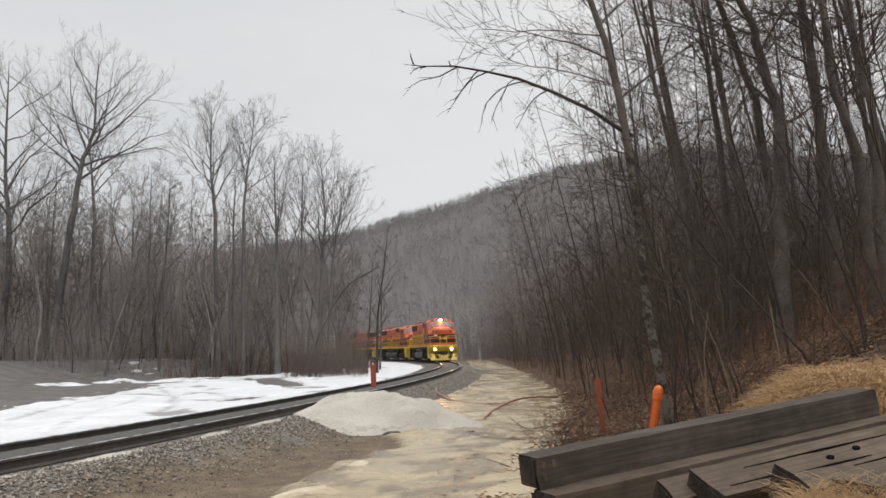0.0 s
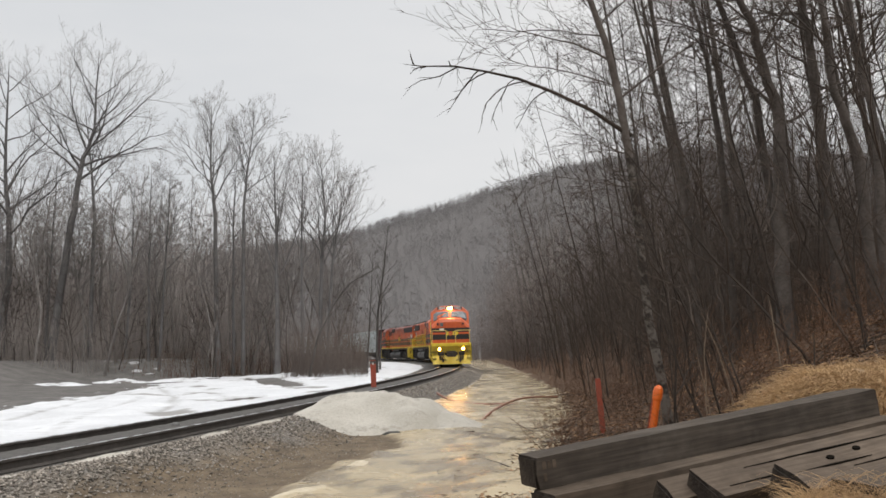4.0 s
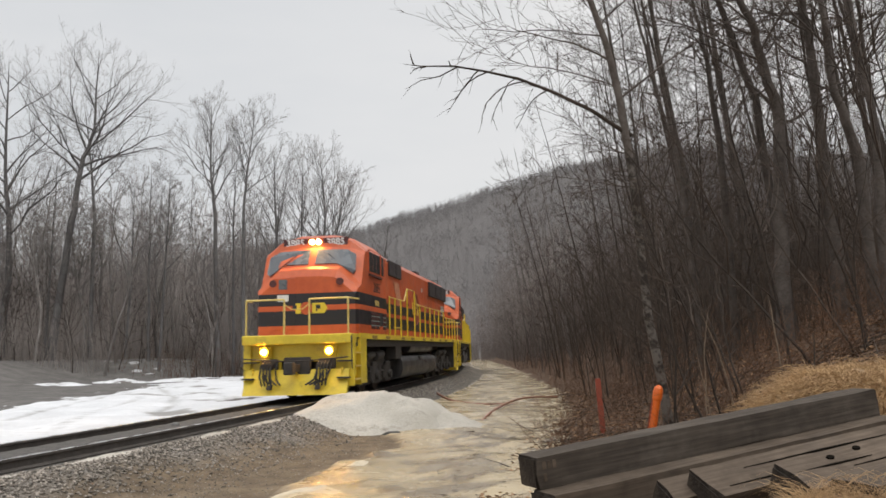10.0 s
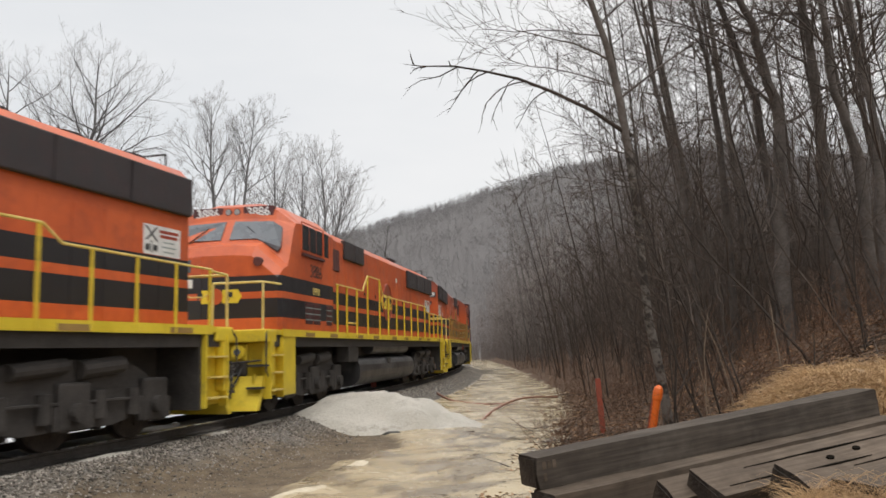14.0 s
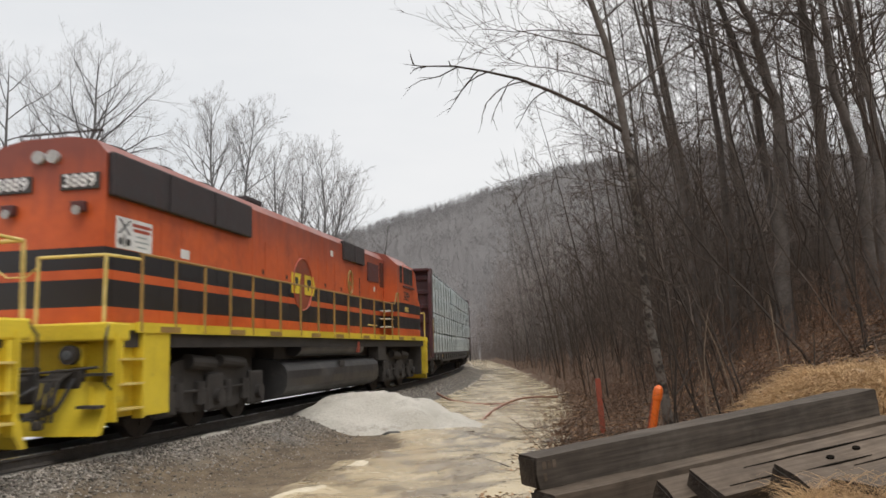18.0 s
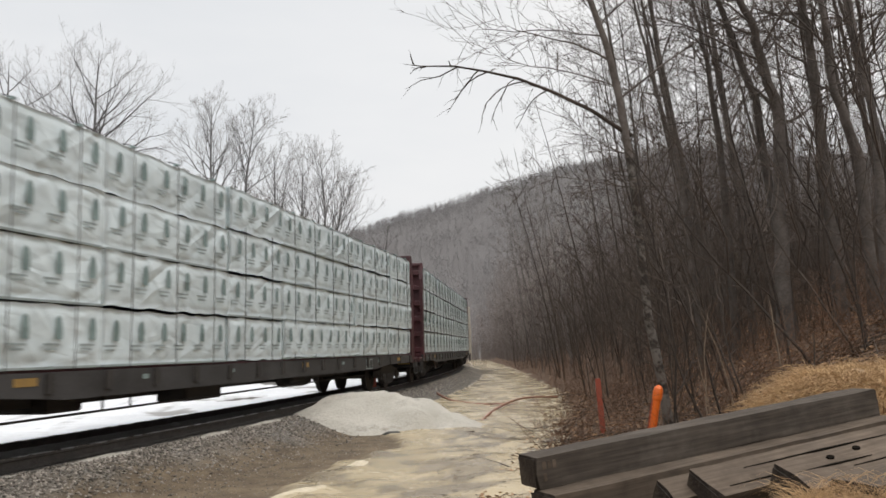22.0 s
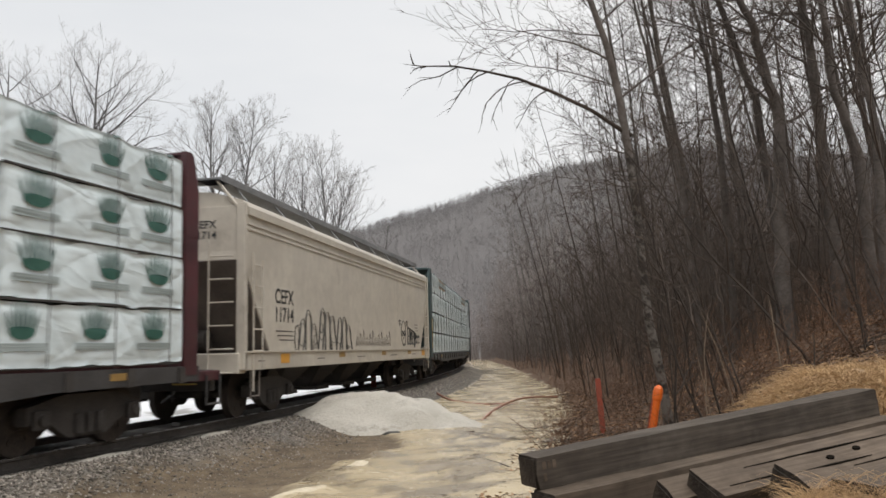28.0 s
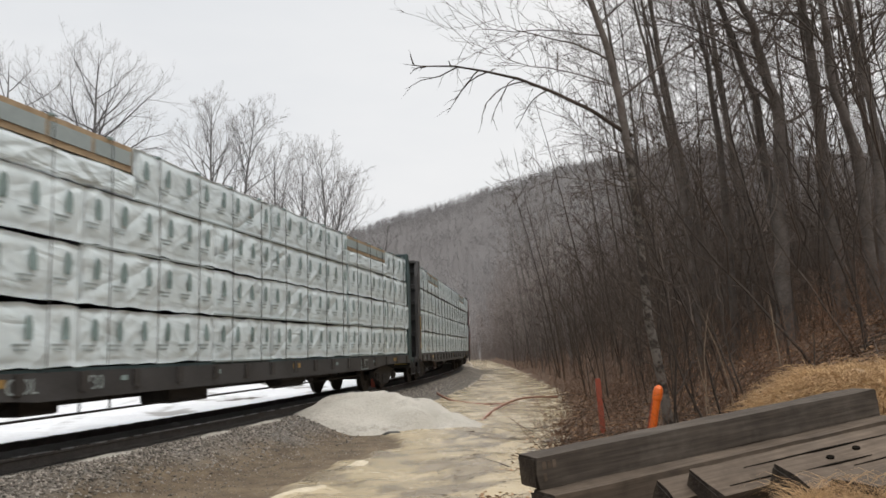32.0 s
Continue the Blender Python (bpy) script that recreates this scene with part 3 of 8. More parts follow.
# thawed, muddy places in the ice, in ragged patches up to the heap
thaw = wave(gx, gy, 45, 6, 2.2) + 0.5 * wave(gx, gy * 0.6, 46, 5, 0.7)
worn_ice = ground_mesh.attributes.new("worn_ice", "FLOAT", "POINT")
worn_ice.data.foreach_set("value", (0.85 * ease(-0.02, 0.26, thaw) * ease(21, 16.5, gy)).astype(np.float32).ravel())
straw_floor = ground_mesh.attributes.new("straw", "FLOAT", "POINT")
straw_floor.data.foreach_set("value", np.clip(ease(1.5, 0.9, np.hypot((gx - 3.0) / 1.6, (gy - 7.3) / 1.5) + 0.25 * wave(gx, gy, 41, 4, 1.2)), 0, 1).astype(np.float32).ravel())
grey_floor = ground_mesh.attributes.new("grey_mud", "FLOAT", "POINT")
grey_floor.data.foreach_set("value", (ease(3.0, 5.0, -from_track(gx.ravel(), gy.ravel())[0]) * ease(135, 110, gy.ravel())).astype(np.float32))
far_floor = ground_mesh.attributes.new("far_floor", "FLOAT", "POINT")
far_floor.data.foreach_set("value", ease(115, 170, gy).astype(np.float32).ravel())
tagged(new("ground", ground_mesh), "muddy thawing ground with icy sand and leaf litter", "ground", kind="structure")


# ---- snow lying beyond the track ----
def snow_sheet():
    ss, dd = np.concatenate([np.arange(-16, 48, 0.16), np.arange(48, 108, 0.4)]), np.arange(-26, -1.9, 0.14)
    s, d = np.meshgrid(ss, dd, indexing="ij")
    h = np.interp(s, T_S, T_H)
    x, y = np.interp(s, T_S, T_X) + d * np.cos(h), np.interp(s, T_S, T_Y) - d * np.sin(h)
    edge = np.interp(s, (-30, 0, 10, 22, 30, 40, 50, 62, 85, 110), (-9, -10, -12.8, -15.6, -17, -16.5, -12, -8, -5.5, -4))
    n = 0.7 * wave(x, y, 31, 6, 6.0) + 0.3 * wave(x, y, 34, 4, 1.5)
    inside = np.minimum((d - edge) / 3.2, (-2.35 - d) / 0.5)
    inside = inside + 0.75 * n
    thick = 0.13 * ease(-0.2, 0.9, inside) + 0.03 * wave(x, y, 32, 3, 2.0) * ease(0, 1, inside) - 0.05
    # tyre tracks curl across it, in pairs
    slush = np.zeros(x.shape)
    for line in (((-8.3, 17), (-10.0, 23), (-10.8, 27.9), (-11.3, 30), (-14.0, 35.5), (-15.7, 38.8), (-17.0, 42.5), (-17.2, 46)),
                 ((-8.2, 23), (-8.4, 24.9), (-9.2, 27.9), (-11.2, 32.9), (-13.7, 37.8), (-14.9, 40.7), (-14.8, 41.8), (-13.6, 42.4), (-9.0, 31.9), (-7.2, 27)),
                 ((-11.1, 20.7), (-12.8, 27.6), (-14.1, 35.6)), ((-8.8, 25.8), (-10.2, 30.5), (-12.4, 35.5), (-14.0, 39.5))):
        pts = np.array(line, float)
        fine = np.stack([np.interp(np.linspace(0, len(pts) - 1, 90), range(len(pts)), pts[:, k]) for k in (0, 1)], 1)
        away = np.full(x.shape, 9.0)
        for a, b in fine:
            away = np.minimum(away, np.hypot(x - a, y - b))
        slush = np.maximum(slush, np.exp(-(away / 0.15) ** 4) * np.clip(0.45 + 0.35 * wave(x, y, 35, 3, 3.0), 0, 1))
    # a bare strip of brush and a muddy hole where the snow has gone
    along_strip = np.clip(((s - 19) * 14 + (d + 5.6) * -6.2) / (14 * 14 + 6.2 * 6.2), 0, 1)
    bare = np.hypot(s - 19 - 14 * along_strip, d + 5.6 + 6.2 * along_strip) / (0.7 + 0.6 * along_strip) + 0.35 * wave(x, y, 37, 4, 1.6)
    hole = np.hypot((s - 9.8) / 1.5, (d + 4.3) / 0.7) + 0.4 * wave(x, y, 38, 4, 1.0)
    patches = ease(0.46, 0.54, wave(x, y, 36, 6, 5.0)) * 0.85
    rim = ease(0.35, 0.0, inside) * 0.5
    gone = np.maximum(ease(1.15, 0.95, bare), ease(1.1, 0.9, hole))
    patches = np.maximum(patches, gone)
    thick = thick - 0.05 * slush - 0.04 * patches - 0.2 * gone
    me = grid_mesh("snow_field", np.stack([x, y, ground_height(x.ravel(), y.ravel()).reshape(x.shape) + thick], -1).reshape(-1, 3), len(ss), len(dd), M_snow)
    mark = me.attributes.new("slush", "FLOAT", "POINT")
    mark.data.foreach_set("value", np.clip(np.maximum(np.maximum(slush, patches), rim), 0, 0.9).astype(np.float32).ravel())
    return me


tagged(new("snow_field", snow_sheet()), "thin melting snow with tyre tracks beside the railway", "snow", kind="structure")


# ---- track ----
def sweep(name, profile, s0, s1, step, side, mat):
    """A profile (across, up) carried along the track."""
    ss = np.arange(s0, s1 + step, step)
    verts, faces, k = [], [], len(profile)
    for s in ss:
        for a, u in profile:
            verts.append(on_track(s, side + a, u)[0])
    for i in range(len(ss) - 1):
        for j in range(k):
            faces.append((i * k + j, i * k + (j + 1) % k, (i + 1) * k + (j + 1) % k, (i + 1) * k + j))
    return mesh_of(name, verts, faces, mat)


railway = tagged(new("railway_track"), "single railway track with worn steel rails on dark ties", "track", kind="structure")
WEB = [(-0.07, -0.17), (0.07, -0.17), (0.07, -0.155), (0.012, -0.13), (0.012, -0.05), (0.036, -0.038), (0.036, -0.007),
       (-0.036, -0.007), (-0.036, -0.038), (-0.012, -0.05), (-0.012, -0.13), (-0.07, -0.155)]
HEAD = [(-0.034, -0.007), (0.034, -0.007), (0.034, -0.005), (0.030, 0.0), (-0.030, 0.0), (-0.034, -0.005)]
for side in (-0.7525, 0.7525):
    web = part("rail", sweep("rail", WEB, -40, 130, 0.5, side, M_rail), None, railway)
    part("rail_head", sweep("rail_head", HEAD, -40, 130, 0.5, side, M_rail_top), None, web, "polished steel running surface")
tie_bm = boxed(-0.11, 0.11, -1.3, 1.3, -0.35, -0.185, 0.015)
tie_mesh = bpy.data.meshes.new("tie")
tie_bm.to_mesh(tie_mesh)
tie_bm.free()
tie_mesh.materials.append(M_tie)
for i in range(240):
    p, h = on_track(-25 + i * 0.52)
    tie = part("tie", tie_mesh, None, railway)
    tie.matrix_local = pose(p.x, p.y, random.uniform(-0.008, 0.008), 0, 0, 90 - math.degrees(h) + random.uniform(-1, 1))

# ---- rolling stock: x runs forward from the middle of each vehicle, +y is the camera's side, z = 0 on the rail ----
def letters(text, size, mat, parent, name="lettering", where=None, label="", bold=0.0):
    """Flat lettering in the built-in font, as a mesh standing upright and read from +y (or as turned by where)."""
    cu = bpy.data.curves.new("lettering", "FONT")
    cu.body, cu.size, cu.align_x, cu.align_y, cu.offset, cu.extrude = text, size, "CENTER", "CENTER", bold, 0.002
    tmp = bpy.data.objects.new("lettering", cu)
    me = bpy.data.meshes.new_from_object(tmp)
    bpy.data.objects.remove(tmp)
    me.transform(where)
    me.materials.clear()
    me.materials.append(mat)
    return part(name, me, None, parent, label)


def facing(x, y, z, side=1):
    """A pose for a flat thing on a vehicle's side: its front looks to +y (side 1) or -y (side -1)."""
    return Matrix.Translation((x, y, z)) @ Euler((radians(90), 0, radians(180 if side > 0 else 0))).to_matrix().to_4x4()


def facing_front(x, y, z):
    return Matrix.Translation((x, y, z)) @ Euler((radians(90), 0, radians(90))).to_matrix().to_4x4()


WHEELS = []  # (wheelset, radius): they roll with the train


def wheel_mesh(r, key={}):
    if r not in key:
        bm = bmesh.new()
        for s in (-1, 1):
            for a, b, ra in ((0.685, 0.70, r + 0.025), (0.70, 0.82, r)):
                bmesh.ops.create_cone(bm, cap_ends=True, segments=28, radius1=ra, radius2=ra, depth=b - a,
                                      matrix=Matrix.Translation((0, s * (a + b) / 2, 0)) @ Matrix.Rotation(radians(90), 4, "X"))
            bmesh.ops.create_cone(bm, cap_ends=True, segments=16, radius1=0.14, radius2=0.11, depth=0.1, matrix=Matrix.Translation((0, s * 0.86, 0)) @ Matrix.Rotation(radians(90 * -s), 4, "X"))
            for k in range(6):  # lightening dimples on the plate
                a = k * math.pi / 3
                bmesh.ops.create_cone(bm, cap_ends=True, segments=8, radius1=0.05, radius2=0.05, depth=0.012,
                                      matrix=Matrix.Translation((0.62 * r * math.cos(a), s * 0.824, 0.62 * r * math.sin(a))) @ Matrix.Rotation(radians(90), 4, "X"))
        rod(bm, (0, -1.1, 0), (0, 1.1, 0), 0.075, 12)
        me = bpy.data.meshes.new("wheelset")
        bm.to_mesh(me)
        bm.free()
        me.materials.append(M_wheel)
        key[r] = me
    return key[r]


def truck(parent, x, axles, r, heavy):
    """A truck with side frames, springs and its own rolling wheelsets."""
    bm = bmesh.new()
    far = max(axles)
    for s in (-1, 1):
        y0, y1 = s * 0.98, s * 1.16
        if heavy:
            prism(bm, [(-far - 0.35, r + 0.22), (-far - 0.35, r - 0.05), (-far + 0.3, r - 0.12), (-far * 0.5, 0.28), (far * 0.5, 0.28), (far - 0.3, r - 0.12), (far + 0.35, r - 0.05), (far + 0.35, r + 0.22), (far * 0.75, r + 0.62), (far * 0.3, r + 0.70), (-far * 0.3, r + 0.70), (-far * 0.75, r + 0.62)], y0, y1, "y")
            for a in axles:
                box(bm, a - 0.30, a + 0.30, y1, y1 + s * 0.10, r - 0.24, r + 0.40, 0.04)
                box(bm, a - 0.38, a - 0.30, y1, y1 + s * 0.08, 0.30, r + 0.1)
                box(bm, a + 0.30, a + 0.38, y1, y1 + s * 0.08, 0.30, r + 0.1)
                rod(bm, (a, y1 + s * 0.10, r), (a, y1 + s * 0.2, r), 0.13, 14)
            for a in (-far * 0.72, -far * 0.3, far * 0.3, far * 0.72):
                rod(bm, (a, s * 1.2, 0.4), (a, s * 1.2, 0.78), 0.10, 10)
            rod(bm, (-far * 0.55, s * 1.2, r + 0.62), (-far * 0.05, s * 1.2, r + 0.56), 0.13, 12)
            rod(bm, (far * 0.1, s * 1.2, r + 0.62), (far * 0.65, s * 1.2, r + 0.56), 0.11, 12)
            for a in (-far - 0.55, -far * 0.5, far * 0.5, far + 0.55):
                box(bm, a - 0.05, a + 0.05, s * 0.7, s * 0.95, 0.22, 0.62)
            rod(bm, (-far - 0.3, s * 1.22, 0.62), (far + 0.3, s * 1.22, 0.66), 0.025, 6)
        else:
            prism(bm, [(-far - 0.2, r + 0.16), (-far - 0.2, r - 0.06), (-far + 0.18, r - 0.06), (-0.36, 0.19), (0.36, 0.19), (far - 0.18, r - 0.06), (far + 0.2, r - 0.06), (far + 0.2, r + 0.16), (far * 0.5, r + 0.3), (-far * 0.5, r + 0.3)], y0, y1, "y")
            for a in axles:
                box(bm, a - 0.13, a + 0.13, y1, y1 + s * 0.07, r - 0.12, r + 0.12, 0.02)
                rod(bm, (a, y1 + s * 0.06, r), (a, y1 + s * 0.11, r), 0.08, 10)
            for a in (-0.2, 0, 0.2):
                rod(bm, (a, s * 1.17, 0.24), (a, s * 1.17, 0.50), 0.075, 10)
    box(bm, -0.3, 0.3, -1.1, 1.1, r - 0.05, r + 0.28, 0.04)
    ob = part("truck", bm, M_under, parent)
    ob.location = (x, 0, 0)
    for a in axles:
        w = part("wheelset", wheel_mesh(r), None, ob)
        w.location = (a, 0, r)
        WHEELS.append((w, a, r))
    return ob


def coupler(parent, x, way):
    bm = bmesh.new()
    box(bm, x - way * 0.75, x - way * 0.2, -0.09, 0.09, 0.74, 0.94, 0.02)
    box(bm, x - way * 0.25, x - way * 0.003, -0.14, 0.12, 0.68, 1.0, 0.04)
    return part("coupler", bm, M_under, parent)


def hose(parent, x, way, y):
    return part("air_hose", rods([(x, y, 0.95), (x + way * 0.12, y, 0.8), (x + way * 0.22, y * 0.9, 0.55), (x + way * 0.4, y * 0.6, 0.42)], 0.025, 6), M_ink, parent)


def hexagon(bm, x, y, z, w, h, cut, side):
    """A six-sided plate on a vehicle's side, its point to one end."""
    prism(bm, [(x - w / 2, z), (x - w / 2 + cut, z - h / 2), (x + w / 2, z - h / 2), (x + w / 2 - 0.0, z + h / 2), (x - w / 2 + cut, z + h / 2)], y, y + side * 0.006, "y")


def locomotive(number, cab_lead, label):
    e = tagged(new("locomotive"), label, "locomotive", "locomotives of the train")
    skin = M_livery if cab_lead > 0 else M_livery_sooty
    bars = M_yellow_rail if cab_lead > 0 else M_dull_yellow
    posts = M_yellow if cab_lead > 0 else M_dull_yellow
    # frame, sills, tank
    part("frame", boxed(-9.9, 9.7, -1.42, 1.42, 1.36, 1.60), M_under, e)
    part("underframe", boxed(-9.3, 9.3, -0.62, 0.62, 0.80, 1.40), M_under, e)
    part("walkway", boxed(-10.05, 10.05, -1.47, 1.47, 1.60, 1.70), M_yellow, e)
    for s in (-1, 1):
        sill = part("side_sill", boxed(-9.55, 9.4, s * 1.47, s * 1.50, 1.565, 1.715), M_yellow, e)
        for k in range(9):
            part("sill_mark", boxed(-8.95 + k * 2.05 + 0.3 * (k % 2), -8.35 + k * 2.05 + 0.3 * (k % 2), s * 1.50, s * 1.504, 1.575, 1.665), M_dull_yellow, sill)
    tank = bmesh.new()
    prism(tank, [(1.42 * math.copysign(abs(math.cos(a)) ** 0.55, math.cos(a)), 0.68 + 0.47 * math.copysign(abs(math.sin(a)) ** 0.62, math.sin(a))) for a in np.linspace(0, 2 * math.pi, 33)[:-1]], -3.75, 3.4, "x")
    bmesh.ops.bevel(tank, geom=[d for d in tank.edges if d.calc_face_angle(0) > 1.2], offset=0.07, segments=2, affect="EDGES")
    fuel = part("fuel_tank", tank, M_tank, e, "grimy black fuel tank")
    part("equipment_rack", boxed(-3.6, 3.3, -1.05, 1.05, 1.10, 1.50), M_under, e)
    for s in (-1, 1):
        part("air_reservoir", rod(bmesh.new(), (-2.9, s * 1.22, 1.34), (1.9, s * 1.22, 1.34), 0.19, 16), M_tank, e)
        part("battery_box", boxed(3.5, 4.4, s * 1.05, s * 1.4, 0.95, 1.5, 0.02), M_under, e)
        part("filler", boxed(-0.2, 0.15, s * 1.36, s * 1.43, 0.85, 1.02, 0.02), M_under, fuel)
    # long hood with chamfered roof
    hood = bmesh.new()
    prism(hood, [(0.97, 1.70), (0.97, 4.22), (0.80, 4.42), (0.4, 4.5), (-0.4, 4.5), (-0.80, 4.42), (-0.97, 4.22), (-0.97, 1.70)], -9.6, 5.82, "x")
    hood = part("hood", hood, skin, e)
    for s in (-1, 1):
        # engine-room doors, each a little proud, with a latch
        for k in range(9):
            x0 = -4.55 + k * 0.66
            door = part("hood_door", boxed(x0, x0 + 0.62, s * 0.97, s * 0.978, 1.76, 3.62, 0.003), skin, hood)
            if k % 2 == 0:
                part("latch", boxed(x0 + 0.5, x0 + 0.56, s * 0.978, s * 0.995, 2.9, 3.0), M_ink, door)
        for k in range(5):
            x0 = 1.6 + k * 0.82
            part("hood_door", boxed(x0, x0 + 0.77, s * 0.97, s * 0.976, 1.76, 3.36, 0.003), skin, hood)
        for k in range(7):
            x0 = -9.4 + k * 0.66
            part("hood_door", boxed(x0, x0 + 0.62, s * 0.97, s * 0.976, 1.76, 3.40, 0.003), skin, hood)
        grille = part("radiator_grille", boxed(-9.56, -4.75, s * 0.97, s * 1.07, 3.58, 4.24, 0.03), M_grille, e, "dark wire radiator intake")
        for k in range(1, 3):
            part("rib", boxed(-9.56 + k * 1.6 - 0.03, -9.56 + k * 1.6 + 0.03, s * 1.07, s * 1.085, 3.60, 4.22), M_grille, grille)
        intake = part("brake_intake", boxed(1.42, 3.42, s * 0.90, s * 1.04, 3.80, 4.33, 0.03), M_grille, e, "dark dynamic brake intake")
        part("rib", boxed(2.40, 2.45, s * 1.04, s * 1.055, 3.83, 4.30), M_grille, intake)
        part("blower_screen", boxed(3.86, 5.12, s * 0.97, s * 1.0, 3.40, 3.98, 0.01), M_maroon_grille, e, "maroon mesh screen")
        # emblem: two yellow plates with a faint ring between them
        for x, flip in ((-1.25, 1), (-2.1, -1)):
            bm = bmesh.new()
            f = flip * s
            prism(bm, [(x - 0.3, 2.62), (x + 0.3, 2.62), (x + 0.3 + 0.12 * flip, 2.86), (x + 0.3, 3.1), (x - 0.3, 3.1), (x - 0.3 - 0.12 * flip * 0, 2.86)], s * 0.979, s * 0.986, "y")
            em = part("emblem", bm, M_yellow, e, "yellow six-sided emblem plate")
            bm = bmesh.new()
            box(bm, x - 0.1, x - 0.04, s * 0.986, s * 0.99, 2.72, 3.0)
            rod(bm, (x + 0.03, s * 0.986, 2.92), (x + 0.03, s * 0.99, 2.92), 0.09, 12)
            part("emblem_mark", bm, M_ink, em)
        part("emblem_disc", rod(bmesh.new(), (-1.68, s * 0.97, 2.86), (-1.68, s * 0.9795, 2.86), 0.60, 32), M_faded_disc, e, "faded brown-red disc behind the emblem")
        ring = bmesh.new()
        for k in range(28):
            a, b = 2 * math.pi * k / 28, 2 * math.pi * (k + 1) / 28
            rod(ring, (-1.68 + 0.62 * math.cos(a), s * 0.982, 2.86 + 0.62 * math.sin(a)), (-1.68 + 0.62 * math.cos(b), s * 0.982, 2.86 + 0.62 * math.sin(b)), 0.022, 4)
        part("emblem_ring", ring, M_ring, e)
        # crossing-safety sign near the rear: a crossbuck over two wheels, and lines of small print
        sign = part("safety_sign", boxed(-9.34, -8.36, s * 0.978, s * 0.984, 2.84, 3.32), M_white, e, "white crossing-safety sign")
        bm = bmesh.new()
        c = -9.12 if s < 0 else -8.56
        for q in (-1, 1):
            prism(bm, [(c - 0.14 * q - 0.02, 3.29), (c - 0.14 * q + 0.03, 3.29), (c + 0.14 * q + 0.02, 3.06), (c + 0.14 * q - 0.03, 3.06)], s * 0.984, s * 0.988, "y")
            rod(bm, (c + 0.1 * q, s * 0.984, 2.95), (c + 0.1 * q, s * 0.988, 2.95), 0.06, 10)
        box(bm, c - 0.015, c + 0.015, s * 0.984, s * 0.988, 2.87, 3.06)
        part("sign_print", bm, M_ink, sign)
        lo, hi = (c - 0.72, c - 0.20) if s > 0 else (c + 0.20, c + 0.72)
        for k, (short, tall) in enumerate(((0.0, 0.05), (0.06, 0.05), (0.22, 0.022), (0.14, 0.022), (0.25, 0.022))):
            part("print_bar", boxed(lo + short / 2, hi - short / 2, s * 0.984, s * 0.987, 3.21 - k * 0.078, 3.21 + tall - k * 0.078), M_ring if k < 2 else M_ink_bars, sign)
        # handrail with its stanchions
        rail = [(5.8, 3.5), (5.55, 3.5), (5.3, 2.92), (-5.7, 2.9), (-6.05, 2.68), (-9.5, 2.65)] if s < 0 else [(5.75, 2.9), (3.3, 2.9), (2.78, 3.36), (1.4, 3.36), (1.0, 2.9), (-5.7, 2.9), (-6.05, 2.68), (-9.5, 2.65)]
        if cab_lead < 0:
            rail = [(5.75, 3.1), (5.5, 3.1), (5.2, 2.72), (-9.5, 2.70)]
        part("handrail", rods([(x, s * 1.49, z) for x, z in rail], 0.020, 6), bars, e, "pale yellow steel handrail")
        for x in (5.67, 4.85, 3.9, 2.78, 1.4, 0.3, -0.85, -2.0, -3.15, -4.3, -5.65, -6.6, -7.55, -8.5, -9.45):
            top = float(np.interp(x, [p[0] for p in reversed(rail)], [p[1] for p in reversed(rail)]))
            part("stanchion", rod(bmesh.new(), (x, s * 1.49, 1.58), (x, s * 1.49, top), 0.026, 6), posts, e)
        # ladder step to the hood door behind the cab
        part("side_ladder", rods([(3.0, s * 1.25, 2.0), (3.9, s * 1.25, 2.0)], 0.02, 6), M_yellow_rail, e)
        # the reversed unit: a worn oval badge, an open door slit and small placards
        if cab_lead < 0:
            badge = part("oval_badge", rods([(2.1 + 0.20 * math.cos(a), s * 0.984, 3.20 + 0.33 * math.sin(a)) for a in np.linspace(0, 2 * math.pi, 25)], 0.035, 5), M_dull_yellow, e, "faded yellow oval badge")
            part("badge_mark", boxed(2.0, 2.2, s * 0.979, s * 0.984, 3.12, 3.24), M_dull_yellow, badge)
            # No recess is cut: a dark plate carries the shade inside it.
            part("cab_door_shade_plate", boxed(5.30, 5.78, s * 0.97, s * 0.982, 3.30, 4.10, 0.01), M_window, e, "dark plate standing in for the shade of the cab door recess")
            for k in range(3):
                part("tread", boxed(5.15, 5.78, s * 1.0, s * 1.30, 1.98 + k * 0.26, 2.01 + k * 0.26), M_white, e, "pale worn step tread")
            part("door_gap", boxed(3.0, 3.07, s * 0.976, s * 0.98, 2.2, 3.4), M_ink, e)
            part("lamp_bracket", boxed(1.3, 1.42, s * 1.36, s * 1.46, 1.2, 1.5, 0.02), M_stake, e, "red signal bracket under the walkway")
        if lead_unit(number):
            part("worn_patch", prism(bmesh.new(), [(2.60, 3.65), (1.75, 3.65), (1.09, 2.86), (1.93, 2.81)], s * 0.979, s * 0.982, "y"), M_scuff, e, "pale scuffed patch of worn paint")
        for x, z, w in ((0.5, 3.86, 0.2), (4.62, 3.18, 0.16), (-7.3, 2.96, 0.3)) if cab_lead < 0 else ((-3.1, 3.72, 0.22),):
            part("placard", boxed(x - w / 2, x + w / 2, s * 0.978, s * 0.982, z - 0.08, z + 0.08), M_white, e)
    # roof gear
    for x in (-8.7, -7.25, -5.8):
        fan = part("radiator_fan", rod(bmesh.new(), (x, 0, 4.48), (x, 0, 4.53), 0.62, 24), M_grille, e)
        part("fan_hub", rod(bmesh.new(), (x, 0, 4.53), (x, 0, 4.55), 0.15, 12), M_under, fan)
